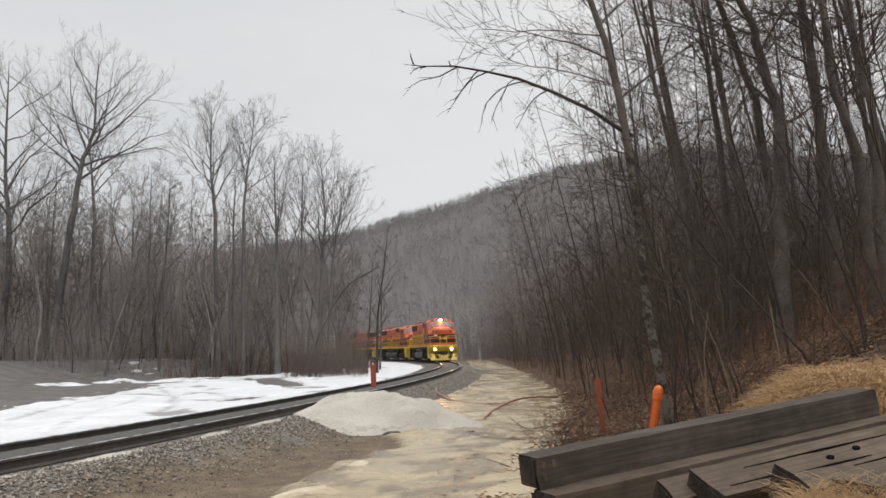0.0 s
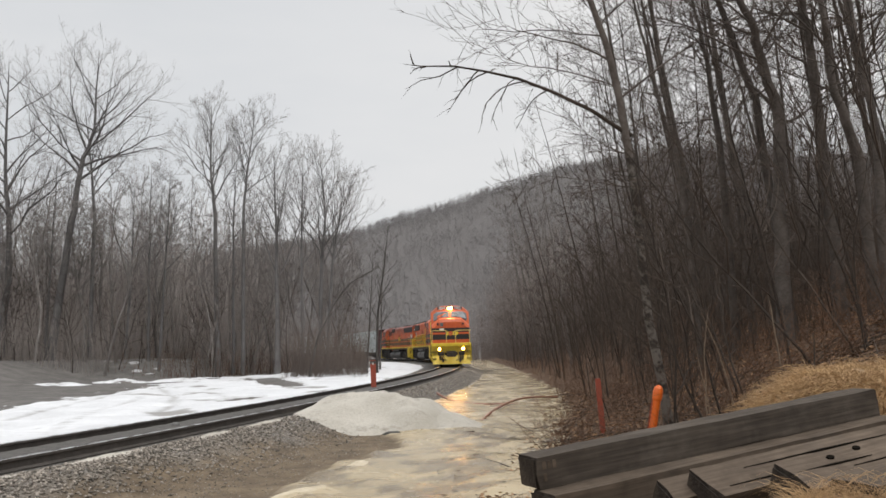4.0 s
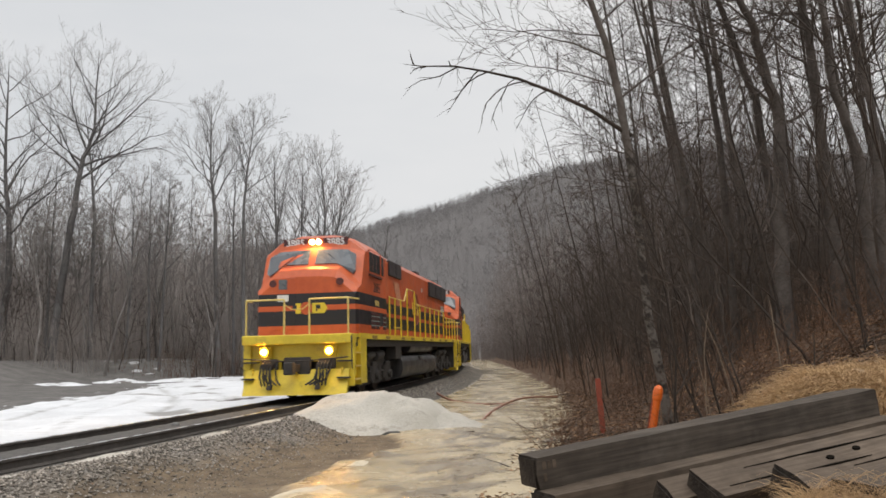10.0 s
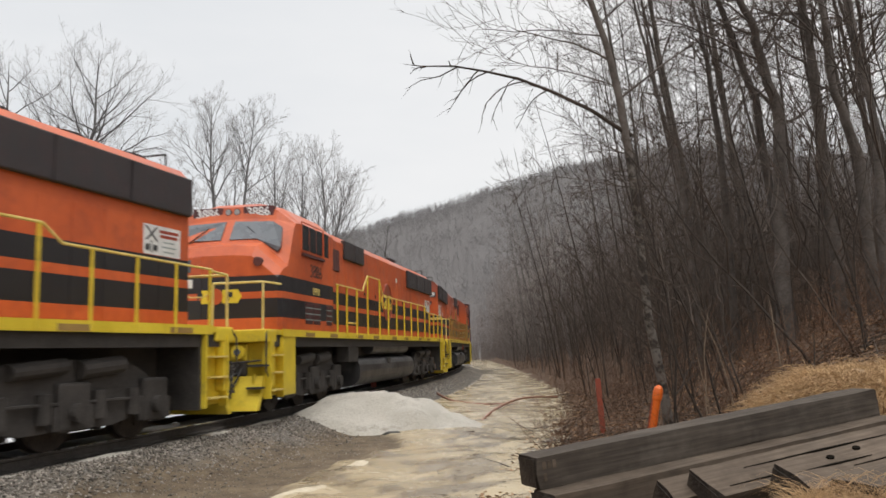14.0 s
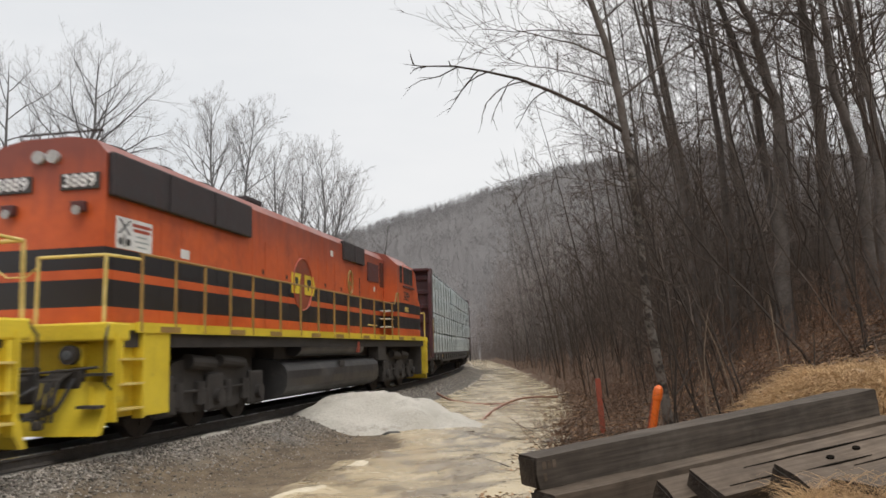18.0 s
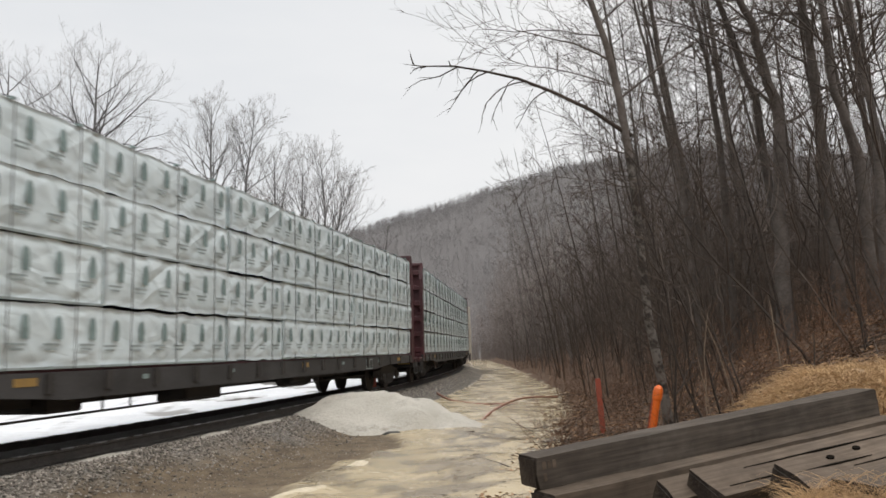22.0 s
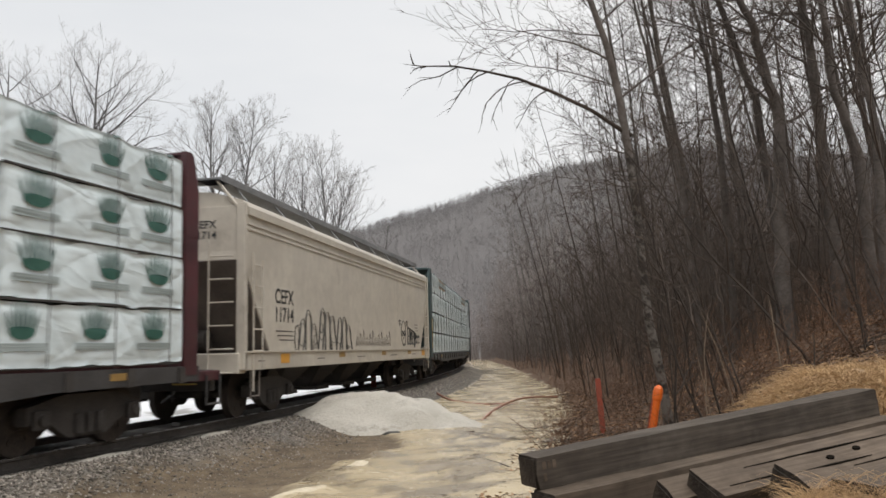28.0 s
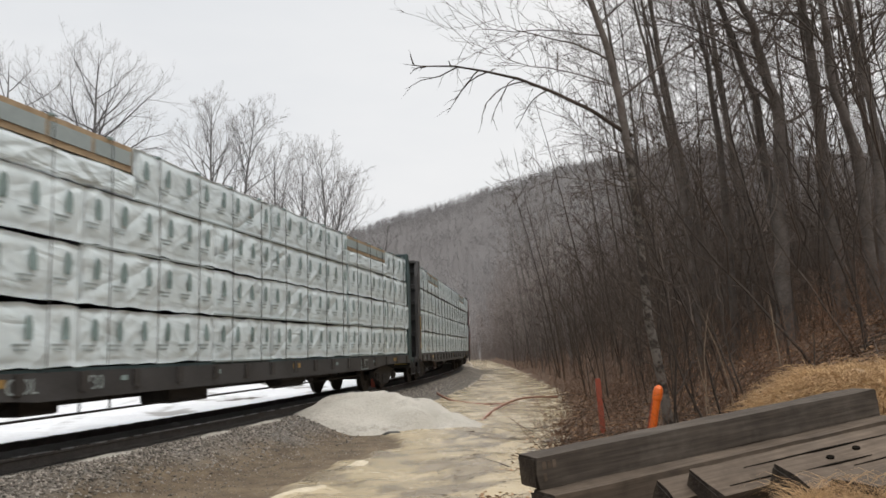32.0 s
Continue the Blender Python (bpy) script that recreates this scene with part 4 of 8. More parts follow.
    for x in (1.9, 2.95):
        part("brake_fan", rod(bmesh.new(), (x, 0, 4.48), (x, 0, 4.54), 0.48, 20), M_grille, e)
    part("exhaust_stack", boxed(-0.9, -0.2, -0.2, 0.2, 4.48, 4.56, 0.03), M_under, e)
    part("roof_hatch", boxed(-4.2, -3.4, -0.7, 0.7, 4.48, 4.60, 0.03), M_grille, e)
    part("horn", rods([(4.6, 0.2, 4.5), (4.6, 0.2, 4.7), (5.0, 0.2, 4.72)], 0.05, 8), M_under, e)
    # rear of the hood: number panel and lamps
    for s in (-1, 1):
        back = part("rear_number_board", boxed(-9.64, -9.6, s * 0.24, s * 0.88, 3.68, 3.93, 0.01), M_board, e)
        letters(number, 0.27, M_white, back, "number_lettering", Matrix.Translation((-9.645, s * 0.56, 3.805)) @ Euler((radians(90), 0, radians(-90))).to_matrix().to_4x4(), bold=0.006)
        lamp_box = part("marker_light", boxed(-9.72, -9.6, s * 0.58 - 0.11, s * 0.58 + 0.11, 3.34, 3.50, 0.02), M_maroon_grille, e)
        part("marker_lens", rod(bmesh.new(), (-9.72, s * 0.58, 3.36), (-9.74, s * 0.58, 3.36), 0.07, 12), M_lamp_off, lamp_box)
    part("roof_rail", rods([(-9.3, -0.7, 4.46), (-9.3, -0.7, 4.66), (-9.3, 0.7, 4.66), (-9.3, 0.7, 4.46)], 0.018, 6), M_under, e)
    for y in (-0.12, 0.12):
        part("rear_lamp", rod(bmesh.new(), (-9.6, y, 4.2), (-9.68, y, 4.2), 0.1, 14), M_lamp_off, e)
    # cab: a wide-nosed shell with the roof and nose corners cut back
    cab = bmesh.new()
    sections = ((5.82, ((1.43, 1.70), (1.43, 4.06), (1.04, 4.42), (0.5, 4.56))), (8.2, ((1.43, 1.70), (1.43, 4.06), (1.04, 4.42), (0.5, 4.56))),
                (8.47, ((1.43, 1.70), (1.43, 4.02), (1.02, 4.34), (0.5, 4.46))), (8.56, ((1.43, 1.70), (1.43, 3.92), (1.02, 4.12), (0.5, 4.17))),
                (8.94, ((1.43, 1.70), (1.43, 3.06), (0.86, 3.57), (0.4, 3.60))), (9.24, ((1.42, 1.70), (1.42, 2.94), (0.84, 3.46), (0.4, 3.50))), (9.36, ((1.36, 1.70), (1.36, 2.78), (0.80, 3.24), (0.4, 3.28))))
    hoops = [[cab.verts.new((x, y, z)) for y, z in half] + [cab.verts.new((x, -y, z)) for y, z in reversed(half)] for x, half in sections]
    for a, b in zip(hoops, hoops[1:]):
        for i in range(8):
            cab.faces.new((a[i], a[(i + 1) % 8], b[(i + 1) % 8], b[i]))
    cab.faces.new(hoops[0]), cab.faces.new(hoops[-1])
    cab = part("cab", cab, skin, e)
    # windscreens lie on the raked front, their outer corners dropping with the nose
    rake = Vector((8.56 - 8.94, 0, 4.17 - 3.60)).normalized()
    out = Vector((rake.z, 0, -rake.x))
    low = Vector((8.94, 0, 3.60)) + rake * 0.05

    def on_screen(y, z):
        return Vector((min(8.94, 8.56 + (4.17 - z) * 0.667), y, z))
    for s in (-1, 1):
        bm = bmesh.new()
        corners = [(0.10, 3.66), (0.72, 3.66), (1.20, 3.36), (1.27, 3.44), (1.24, 3.90), (0.98, 4.06), (0.10, 4.10)]
        f = [bm.verts.new(on_screen(s * y, z) + out * 0.022) for y, z in corners]
        b = [bm.verts.new(on_screen(s * y, z) - out * 0.02) for y, z in corners]
        bm.faces.new(f), bm.faces.new(b)
        for i in range(7):
            bm.faces.new((f[i], f[(i + 1) % 7], b[(i + 1) % 7], b[i]))
        ws = part("windscreen", bm, M_glass, cab, "sloping cab windscreen")
        part("wiper", rods([low + Vector((0, s * 0.95, -0.12)) + out * 0.04, low + rake * 0.36 + Vector((0, s * 0.45, 0)) + out * 0.04], 0.012, 5), M_ink, ws)
        # side windows: three panes and the door's
        for x0, x1 in ((7.60, 8.05), (7.13, 7.56), (6.66, 7.09), (6.18, 6.52)):
            part("side_window", boxed(x0, x1, s * 1.42, s * 1.438, 3.50, 4.07, 0.01), M_window, cab)
        part("window_trim", rods([(6.6, s * 1.44, 3.46), (8.12, s * 1.44, 3.46), (8.12, s * 1.44, 4.12), (6.6, s * 1.44, 4.12), (6.6, s * 1.44, 3.46)], 0.016, 5), M_orange, cab)
        part("armrest", boxed(6.6, 8.1, s * 1.43, s * 1.49, 3.36, 3.42, 0.01), M_maroon_grille, cab)
        for x0, x1 in ((7.38, 7.87), (6.84, 7.32), (5.98, 6.38)) if cab_lead > 0 else ():
            vent = part("vent", boxed(x0, x1, s * 1.43, s * 1.435, 1.86, 2.34), M_maroon_grille, cab)
            for k in range(7):
                part("slat", boxed(x0, x1, s * 1.435, s * 1.448, 1.88 + k * 0.066, 1.905 + k * 0.066), M_ink_grey if k % 2 else M_maroon_grille, vent)
        letters(number, 0.42, M_ink, cab, "number_lettering", facing(7.12, s * 1.434, 3.06, s), bold=0.002)
        letters("BPRR", 0.23, M_yellow_rail, cab, "lettering", facing(7.1, s * 1.434, 2.61, s), bold=0.002)
        board = part("number_board", boxed(8.36, 8.52, s * 0.24, s * 0.94, 4.19, 4.45, 0.01), M_maroon_grille, cab)
        letters(number, 0.27, M_white, board, "number_lettering", facing_front(8.524, s * 0.59, 4.32), bold=0.006)
        part("class_light", rod(bmesh.new(), (9.25, s * 0.94, 3.12), (9.40, s * 0.94, 3.12), 0.10, 14), M_maroon_grille, cab)
    for y in (-0.1, 0.1):
        part("headlight_housing", rod(bmesh.new(), (8.40, y, 4.34), (8.53, y, 4.34), 0.075, 18), M_maroon_grille, cab)
        part("headlight", rod(bmesh.new(), (8.525, y, 4.34), (8.535, y, 4.34), 0.062, 18), M_headlight if lead_unit(number) else M_lamp_off, cab, "lit sealed-beam headlight" if lead_unit(number) else "unlit sealed-beam headlight")
    door = part("nose_door", boxed(9.33, 9.375, -0.95, -0.30, 1.85, 3.26, 0.01), skin, cab)
    part("door_window", boxed(9.37, 9.385, -0.78, -0.54, 2.95, 3.22, 0.01), M_glass, door)
    placard = part("placard", boxed(9.372, 9.382, -0.82, -0.5, 2.62, 2.80), M_white, door)
    for x, flip in ((0.33, 1), (-0.33, -1)):
        em = part("emblem", prism(bmesh.new(), [(x - 0.17, 2.28), (x + 0.17, 2.28), (x + 0.17 + max(0, flip) * 0.09, 2.42), (x + 0.17, 2.56), (x - 0.17, 2.56), (x - 0.17 + min(0, flip) * 0.09, 2.42)], 9.36, 9.372, "x"), M_yellow, cab)
        bm = boxed(9.372, 9.376, x - 0.06, x - 0.02, 2.33, 2.51)
        box(bm, 9.372, 9.376, x - 0.02, x + 0.06, 2.40, 2.51)
        part("emblem_mark", bm, M_ink, em)
    part("emblem_disc", rod(bmesh.new(), (9.355, 0, 2.42), (9.381, 0, 2.42), 0.17, 24), M_orange, cab)
    # ends: platform lip, pilot plate, plough, steps, rails
    for way in (1, -1):
        if way * cab_lead > 0:
            for s in (-1, 1):
                part("side_panel", boxed(way * 8.62, way * 9.34, s * 1.43, s * 1.475, 0.38, 1.57, 0.01), M_yellow, e, "yellow side plate behind the steps")
        end = part("pilot", prism(bmesh.new(), [(-1.5, 0.62), (-1.5, 1.45), (1.5, 1.45), (1.5, 0.62), (0.5, 0.62), (0.5, 1.0), (-0.5, 1.0), (-0.5, 0.62)], way * 9.88, way * 9.96, "x"), M_yellow, e, "yellow end plate with steps and hoses")
        # Dark panel added to stand in for the shade behind the end plate.
        part("dark_backing", boxed(way * 9.26, way * 9.33, -1.42, 1.42, 0.34, 1.56), M_under, end)
        part("anticlimber", boxed(way * 9.7, way * 10.24, -1.48, 1.48, 1.45, 1.70, 0.03), M_yellow, end)
        bm = bmesh.new()
        if way > 0:
            prism(bm, [(10.02, 0.80), (10.12, 0.80), (10.44, 0.16), (10.34, 0.16), (10.06, 0.6)], -1.38, 1.38, "y")
        else:
            prism(bm, [(-9.98, 0.9), (-10.06, 0.9), (-10.3, 0.2), (-10.2, 0.2), (-10.02, 0.5)], -1.4, 1.4, "y")
        part("plough", bm, M_yellow, end)
        part("coupler_pocket", boxed(way * 10.05, way * 10.18, -0.36, 0.36, 0.62, 1.12, 0.03), M_under, end)
        for k in range(5):
            part("plough_rib", boxed(way * (10.12), way * (10.2), -1.2 + k * 0.6 - 0.02, -1.2 + k * 0.6 + 0.02, 0.5, 0.84), M_yellow, end)
        for s in (-1, 1):
            part("hose_box", boxed(way * 9.96, way * 10.1, s * 0.55, s * 1.0, 0.80, 1.08, 0.04), M_under, end)
            part("corner_step", boxed(way * 9.97, way * 10.2, s * 1.08, s * 1.46, 0.98, 1.02), M_under, end)
            part("bracket", boxed(way * 9.96, way * 10.1, s * 0.74, s * 1.02, 1.10, 1.42, 0.02), M_yellow, end)
        for s in (-1, 1):
            inner = 9.72 if cab_lead < 0 and way > 0 else 9.34
            well = part("step_well", boxed(way * inner, way * 10.05, s * 1.30, s * 1.34, 0.40, 1.56, 0.01), M_yellow, end)
            part("stringer", boxed(way * inner, way * (inner + 0.05), s * 1.34, s * 1.50, 0.36, 1.56), M_yellow, well)
            part("stringer", boxed(way * 10.0, way * 10.05, s * 1.34, s * 1.50, 0.36, 1.56), M_yellow, well)
            for z in (0.50, 0.84, 1.18):
                part("step", boxed(way * (inner + 0.08), way * 9.97, s * 1.34, s * 1.54, z, z + 0.03), M_yellow_rail, well)
            part("grab_iron", rods([(way * 10.1, s * 1.46, 0.8), (way * 10.3, s * 1.50, 0.9), (way * 10.3, s * 1.5, 1.5), (way * 10.18, s * 1.46, 1.68)], 0.018, 6), M_ink, end)
            part("ditch_light_housing", rod(bmesh.new(), (way * 10.06, s * 0.876, 1.27), (way * 10.22, s * 0.876, 1.27), 0.13, 16), M_yellow if way > 0 else M_under, end)
            lens = part("ditch_light", rod(bmesh.new(), (way * 10.21, s * 0.876, 1.27), (way * 10.245, s * 0.876, 1.27), 0.065, 16), M_ditch if way * cab_lead > 0 and lead_unit(number) else M_glass, end)
            # end rails: two loops beside the walkway over the coupler
            a, b = s * 0.34, s * 1.38
            part("end_rail", rods([(way * 10.18, a, 1.68), (way * 10.16, a, 2.62), (way * 10.16, b, 2.62), (way * 10.18, b, 1.68)], 0.024, 6), M_yellow_rail, e)
            part("end_rail", rods([(way * 10.16, b, 2.62), (way * 9.5, s * 1.49, 2.62)], 0.022, 6), M_yellow_rail, e)
            for k in range(3):
                hose(end, way * (10.1), way, s * (0.56 + 0.17 * k))
        for s in (-1, 1):
            # air hoses and their brackets hang in a dark bunch each side of the coupler
            for k in range(4):
                y = s * (0.60 + 0.085 * k)
                part("air_hose", rods([(way * 10.14, y, 1.02), (way * 10.42, y + s * 0.02, 0.92), (way * 10.5, y + s * 0.03, 0.62), (way * 10.46, y - s * 0.02, 0.40)], 0.026, 6), M_under, end)
            part("glad_hand", boxed(way * 10.4, way * 10.52, s * 0.58, s * 0.70, 0.30, 0.42, 0.02), M_rail, end)
            part("plough_step", boxed(way * 10.2, way * 10.36, s * 1.12, s * 1.44, 0.56, 0.60), M_under, end)
        part("uncoupling_lever", rods([(way * 10.3, -1.4, 1.1), (way * 10.34, -0.3, 1.02), (way * 10.34, 0.3, 1.02), (way * 10.3, 1.4, 1.1)], 0.018, 6), M_under, end)
        part("chain", rods([(way * 10.16, -0.34, 2.5), (way * 10.16, -0.15, 2.36), (way * 10.16, 0.15, 2.36), (way * 10.16, 0.34, 2.5)], 0.012, 5), M_yellow_rail, end)
        coupler(e, way * 10.85, way)
        truck(e, way * 6.65, (-1.72, 0.0, 1.72), 0.508, True)
    return e


def lead_unit(number):
    return number == "3885"


# ---- centre-beam cars with wrapped lumber ----
def wrap_bulge(x, z, seed):
    """How far the sheet stands out from a pack's face."""
    return 0.009 * wave(x, z * 2.0, seed, 4, 1.1) + 0.014 * np.abs(wave(x + 1.6 * z, z * 0.3, seed + 50, 2, 0.7)) - 0.006


def wrap_mesh(seed, length, height, depth, key={}):
    """One wrapped pack: a soft, creased block; x and z from its middle, y from its back."""
    if (seed, length) in key:
        return key[seed, length]
    nx, nz = 30, 10
    x, z = np.meshgrid(np.linspace(-0.5, 0.5, nx) * length, np.linspace(-0.5, 0.5, nz) * height, indexing="ij")
    bulge = wrap_bulge(x, z, seed)
    sag = 0.030 * wave(x, z * 0, seed + 9, 4, 1.2)
    rim = np.minimum(ease(0.5, 0.485, np.abs(x / length)), ease(0.5, 0.44, np.abs(z / height)))
    y = depth - 0.04 * (1 - rim) + bulge * rim
    front = np.stack([x, y, z + sag * (np.abs(z) > 0.3 * height)], -1).reshape(-1, 3)
    back = front * np.array([1, 0, 1])
    verts = np.concatenate([front, back])
    n = nx * nz
    faces = []
    for i in range(nx - 1):
        for j in range(nz - 1):
            a = i * nz + j
            faces.append((a, a + 1, a + nz + 1, a + nz))
    edge = [i * nz for i in range(nx)] + [(nx - 1) * nz + j for j in range(1, nz)] + [i * nz + nz - 1 for i in range(nx - 2, -1, -1)] + [j for j in range(nz - 2, 0, -1)]
    for a, b in zip(edge, edge[1:] + edge[:1]):
        faces.append((b, a, a + n, b + n))
    faces.append([a + n for a in edge])
    key[seed, length] = mesh_of("wrapped_pack", verts, faces, M_wrap, smooth=True)
    return key[seed, length]


def tree_print(w, h):
    """A plain leaf-like mark with two lines of small print below, flat on x and z."""
    return [[(-0.28 * w, 0), (0.28 * w, 0), (0.34 * w, 0.45 * h), (0.2 * w, 0.85 * h), (0, h), (-0.2 * w, 0.85 * h), (-0.34 * w, 0.45 * h)]]


def paw_print(w, h):
    """A low rounded pad under a fan of seven pointed spires with gaps between them."""
    out = [[(0.40 * w * math.cos(a), 0.22 * h + (0.22 * h if math.sin(a) < 0 else 0.10 * h) * math.sin(a)) for a in np.linspace(0, 2 * math.pi, 17)[:-1]]]
    for k in range(7):
        c, fan = (-0.36 + 0.12 * k) * w, (k - 3) / 3
        top, r = h * (1.0 - 0.30 * fan * fan), 0.031 * w
        out.append([(c - r, 0.28 * h - 0.06 * h * fan * fan), (c + r, 0.28 * h - 0.06 * h * fan * fan), (c + 1.25 * r + 0.08 * w * fan, 0.62 * top), (c + 0.16 * w * fan, top), (c - 1.25 * r + 0.08 * w * fan, 0.62 * top)])
    return out


def print_mesh(kind, length, spacing, mat, skip, key={}):
    """The printing on one pack: marks at even spacing and bars for the words, in two materials."""
    if (kind, length, skip) in key:
        return key[kind, length, skip]
    bm = bmesh.new()
    rng = random.Random(skip)
    count = round(length / spacing)
    for i in range(count):
        x = -length / 2 + (i + 0.5) * length / count + (0.09 if kind == "paw" else 0.04) * rng.uniform(-1, 1) + (0.22 * (skip % 2) if kind == "paw" else 0)
        for shape in (paw_print(0.56 * rng.uniform(0.9, 1.08), 0.50) if kind == "paw" else tree_print(0.22, 0.31)):
            f = bm.faces.new([bm.verts.new((x + a, 0, b + (-0.06 if kind == "paw" else -0.05))) for a, b in shape])
        w = 0.38 if kind == "paw" else 0.15
        for z, k in (((-0.13, 1.0), (-0.162, 1.0), (-0.194, 1.0)) if kind == "paw" else ((-0.13, 1.0), (-0.19, 0.7))):
            f = bm.faces.new([bm.verts.new((x + a * w * k + (0.13 if kind != "paw" else 0), 0, z + b)) for a, b in ((-1, 0), (1, 0), (1, 0.030), (-1, 0.030))])
            f.material_index = 1
    # the ink follows the sheet
    at = np.array([v.co for v in bm.verts])
    out = wrap_bulge(at[:, 0], at[:, 2], skip + 10 * (kind == "paw"))
    for v, y in zip(bm.verts, out):
        v.co.y = 1.422 + float(y)
    me = bpy.data.meshes.new("printing")
    bmesh.ops.recalc_face_normals(bm, faces=bm.faces[:])
    bm.to_mesh(me)
    bm.free()
    me.materials.append(mat)
    me.materials.append(M_ink_bars)
    key[kind, length, skip] = me
    return me


def lumber_car(steel, kind, seed, label, bare=False):
    rng = random.Random(seed)
    e = tagged(new("lumber_car"), label, "freight car", "lumber cars of the train")
    short = 0.23 if kind == "paw" else 0.0
    # bulkheads: ribbed plates with stiffened edges, ladder and lettering bars
    for way in (1, -1):
        deep = (11.80 if way > 0 and kind != "paw" else 11.46) - short
        bm = boxed(way * (11.12 - short), way * (11.30 - short), -1.46, 1.46, 0.95, 4.52)
        bh = part("bulkhead", bm, steel, e)
        for s in (-1, 1):
            bm = bmesh.new()
            prism(bm, [(way * (11.10 - short), 0.92), (way * deep, 0.92), (way * deep, 3.9), (way * (deep - 0.14), 4.46), (way * (11.10 - short), 4.52)], s * 1.36, s * 1.47, "y")
            part("side_plate", bm, steel, bh)
        for k in range(6):
            part("rib", boxed(way * (11.30 - short), way * ((11.44 if k % 2 else 11.40) - short), -1.36, 1.36, 1.15 + k * 0.58, 1.33 + k * 0.58, 0.02), steel, bh)
        part("top_rail", boxed(way * (11.12 - short), way * (deep - 0.08), -1.40, 1.40, 4.40, 4.50, 0.02), steel, bh)
        for k in range(8):
            part("rung", rods([(way * (11.84 - short), 0.75, 0.75 + k * 0.40), (way * (11.84 - short), 1.20, 0.75 + k * 0.40)], 0.014, 5), M_yellow_rail if k < 1 else steel, bh)
        for z, w in ((4.18, 0.32), (3.62, 0.34), (3.52, 0.30), (3.43, 0.34), (2.95, 0.42), (2.86, 0.38), (2.75, 0.42)):
            part("print_bar", boxed(way * (11.445 - short), way * (11.449 - short), 0.42, 0.42 + w, z, z + 0.028), M_ink_bars, bh)
        if way > 0:
            plate = part("data_plate", boxed(11.20 - short, 11.38 - short, 1.47, 1.474, 3.12, 3.38), M_ink_bars, bh)
            part("plate_field", boxed(11.214 - short, 11.366 - short, 1.474, 1.476, 3.135, 3.365), M_ink, plate)
            for k in range(3):
                part("print_bar", boxed(11.24 - short, 11.34 - short, 1.476, 1.478, 3.19 + k * 0.05, 3.205 + k * 0.05), M_ink_bars, plate)
            if kind != "paw":
                part("lever_guide", boxed(11.27 - short, 11.33 - short, 1.47, 1.492, 1.28, 2.45, 0.008), M_worn_yellow, bh, "worn pale yellow strip")
                part("grab_iron", rods([(11.32 - short, 1.47, 1.9), (11.32 - short, 1.53, 1.92), (11.32 - short, 1.53, 2.5), (11.32 - short, 1.47, 2.52)], 0.012, 6), steel, bh)
            for k in range(5):
                part("print_bar", boxed(11.16 - short, 11.20 - short, 1.47, 1.473, 1.5 + k * 0.26, 1.5 + k * 0.26 + 0.14), M_ink_bars, bh)
        deck = part("end_platform", boxed(way * 11.2, way * 12.0, -1.42, 1.42, 0.80, 0.97, 0.02), steel, e)
        part("end_sill", boxed(way * 11.9, way * 12.02, -1.3, 1.3, 0.62, 0.98, 0.02), M_car_black, deck)
        part("sill_step", rods([(way * 11.55, 1.44, 0.9), (way * 11.55, 1.44, 0.42), (way * 11.95, 1.44, 0.42), (way * 11.95, 1.44, 0.9)], 0.02, 6), M_car_black, deck)
        coupler(e, way * 12.245, way)
        hose(e, way * 11.95, way, 0.4)
        truck(e, way * 9.145, (-0.89, 0.89), 0.457, False)
    # deck, side sills with pockets, centre sill, underframe gear
    part("deck", boxed(-11.15, 11.15, -1.42, 1.42, 1.02, 1.10), steel, e)
    for s in (-1, 1):
        sill = bmesh.new()
        prism(sill, [(-11.3, 1.06), (-11.3, 0.82), (-8.2, 0.80), (-6.8, 0.70), (6.8, 0.70), (8.2, 0.80), (11.3, 0.82), (11.3, 1.06)], s * 1.38, s * 1.46, "y")
        sill = part("side_sill", sill, M_car_black, e)
        for k in range(19):
            x = -10.8 + k * 1.2
            part("stake_pocket", boxed(x - 0.07, x + 0.07, s * 1.46, s * 1.50, 0.80, 1.05), M_under, sill)
        for k, x in enumerate((-9.6, -7.2, -4.0, -1.5, 2.2, 5.0, 7.4, 9.8)):
            part("sill_mark", boxed(x, x + (0.16 if k % 3 else 0.4), s * 1.46, s * 1.466, 0.90, 0.97 if k % 3 else 1.0), M_ink_grey if k % 3 else M_dull_yellow, sill)
        stencil = part("stencil", boxed(-6.5, -5.9, s * 1.46, s * 1.465, 0.72, 1.0), M_ink_bars, sill)
        for q in (-6.35, -6.05):
            part("stencil_field", boxed(q - 0.125, q + 0.125, s * 1.465, s * 1.468, 0.745, 0.975), M_ink, stencil)
    if bare:
        for text, x in (("COL", 7.12), ("730", 5.76)):
            letters(text, 0.27, M_ink_bars, e, "lettering", facing(x, 1.464, 0.89, 1))
    part("centre_sill", boxed(-11.4, 11.4, -0.28, 0.28, 0.55, 1.02), M_car_black, e)
    part("centre_beam", boxed(-11.12, 11.12, -0.06, 0.06, 1.1, 4.45), steel, e)
    part("equipment_box", boxed(1.6, 2.9, 0.3, 0.9, 0.42, 0.9, 0.04), M_under, e)
    part("brake_cylinder", rod(bmesh.new(), (-3.4, 0.6, 0.62), (-2.0, 0.6, 0.62), 0.2, 14), M_under, e)
    part("cross_bearer", boxed(5.2, 6.0, -0.5, 0.5, 0.45, 0.8, 0.04), M_under, e)
    for s in (-1, 1):
        part("brake_rod", rods([(-7.6, s * 0.9, 0.52), (7.6, s * 0.9, 0.44)], 0.018, 6), M_under, e)
        for x in (-5.6, -4.9, 4.6, 5.3):
            part("hanger", rods([(x, s * 0.9, 0.44), (x, s * 0.9, 0.95)], 0.018, 6), M_under, e)
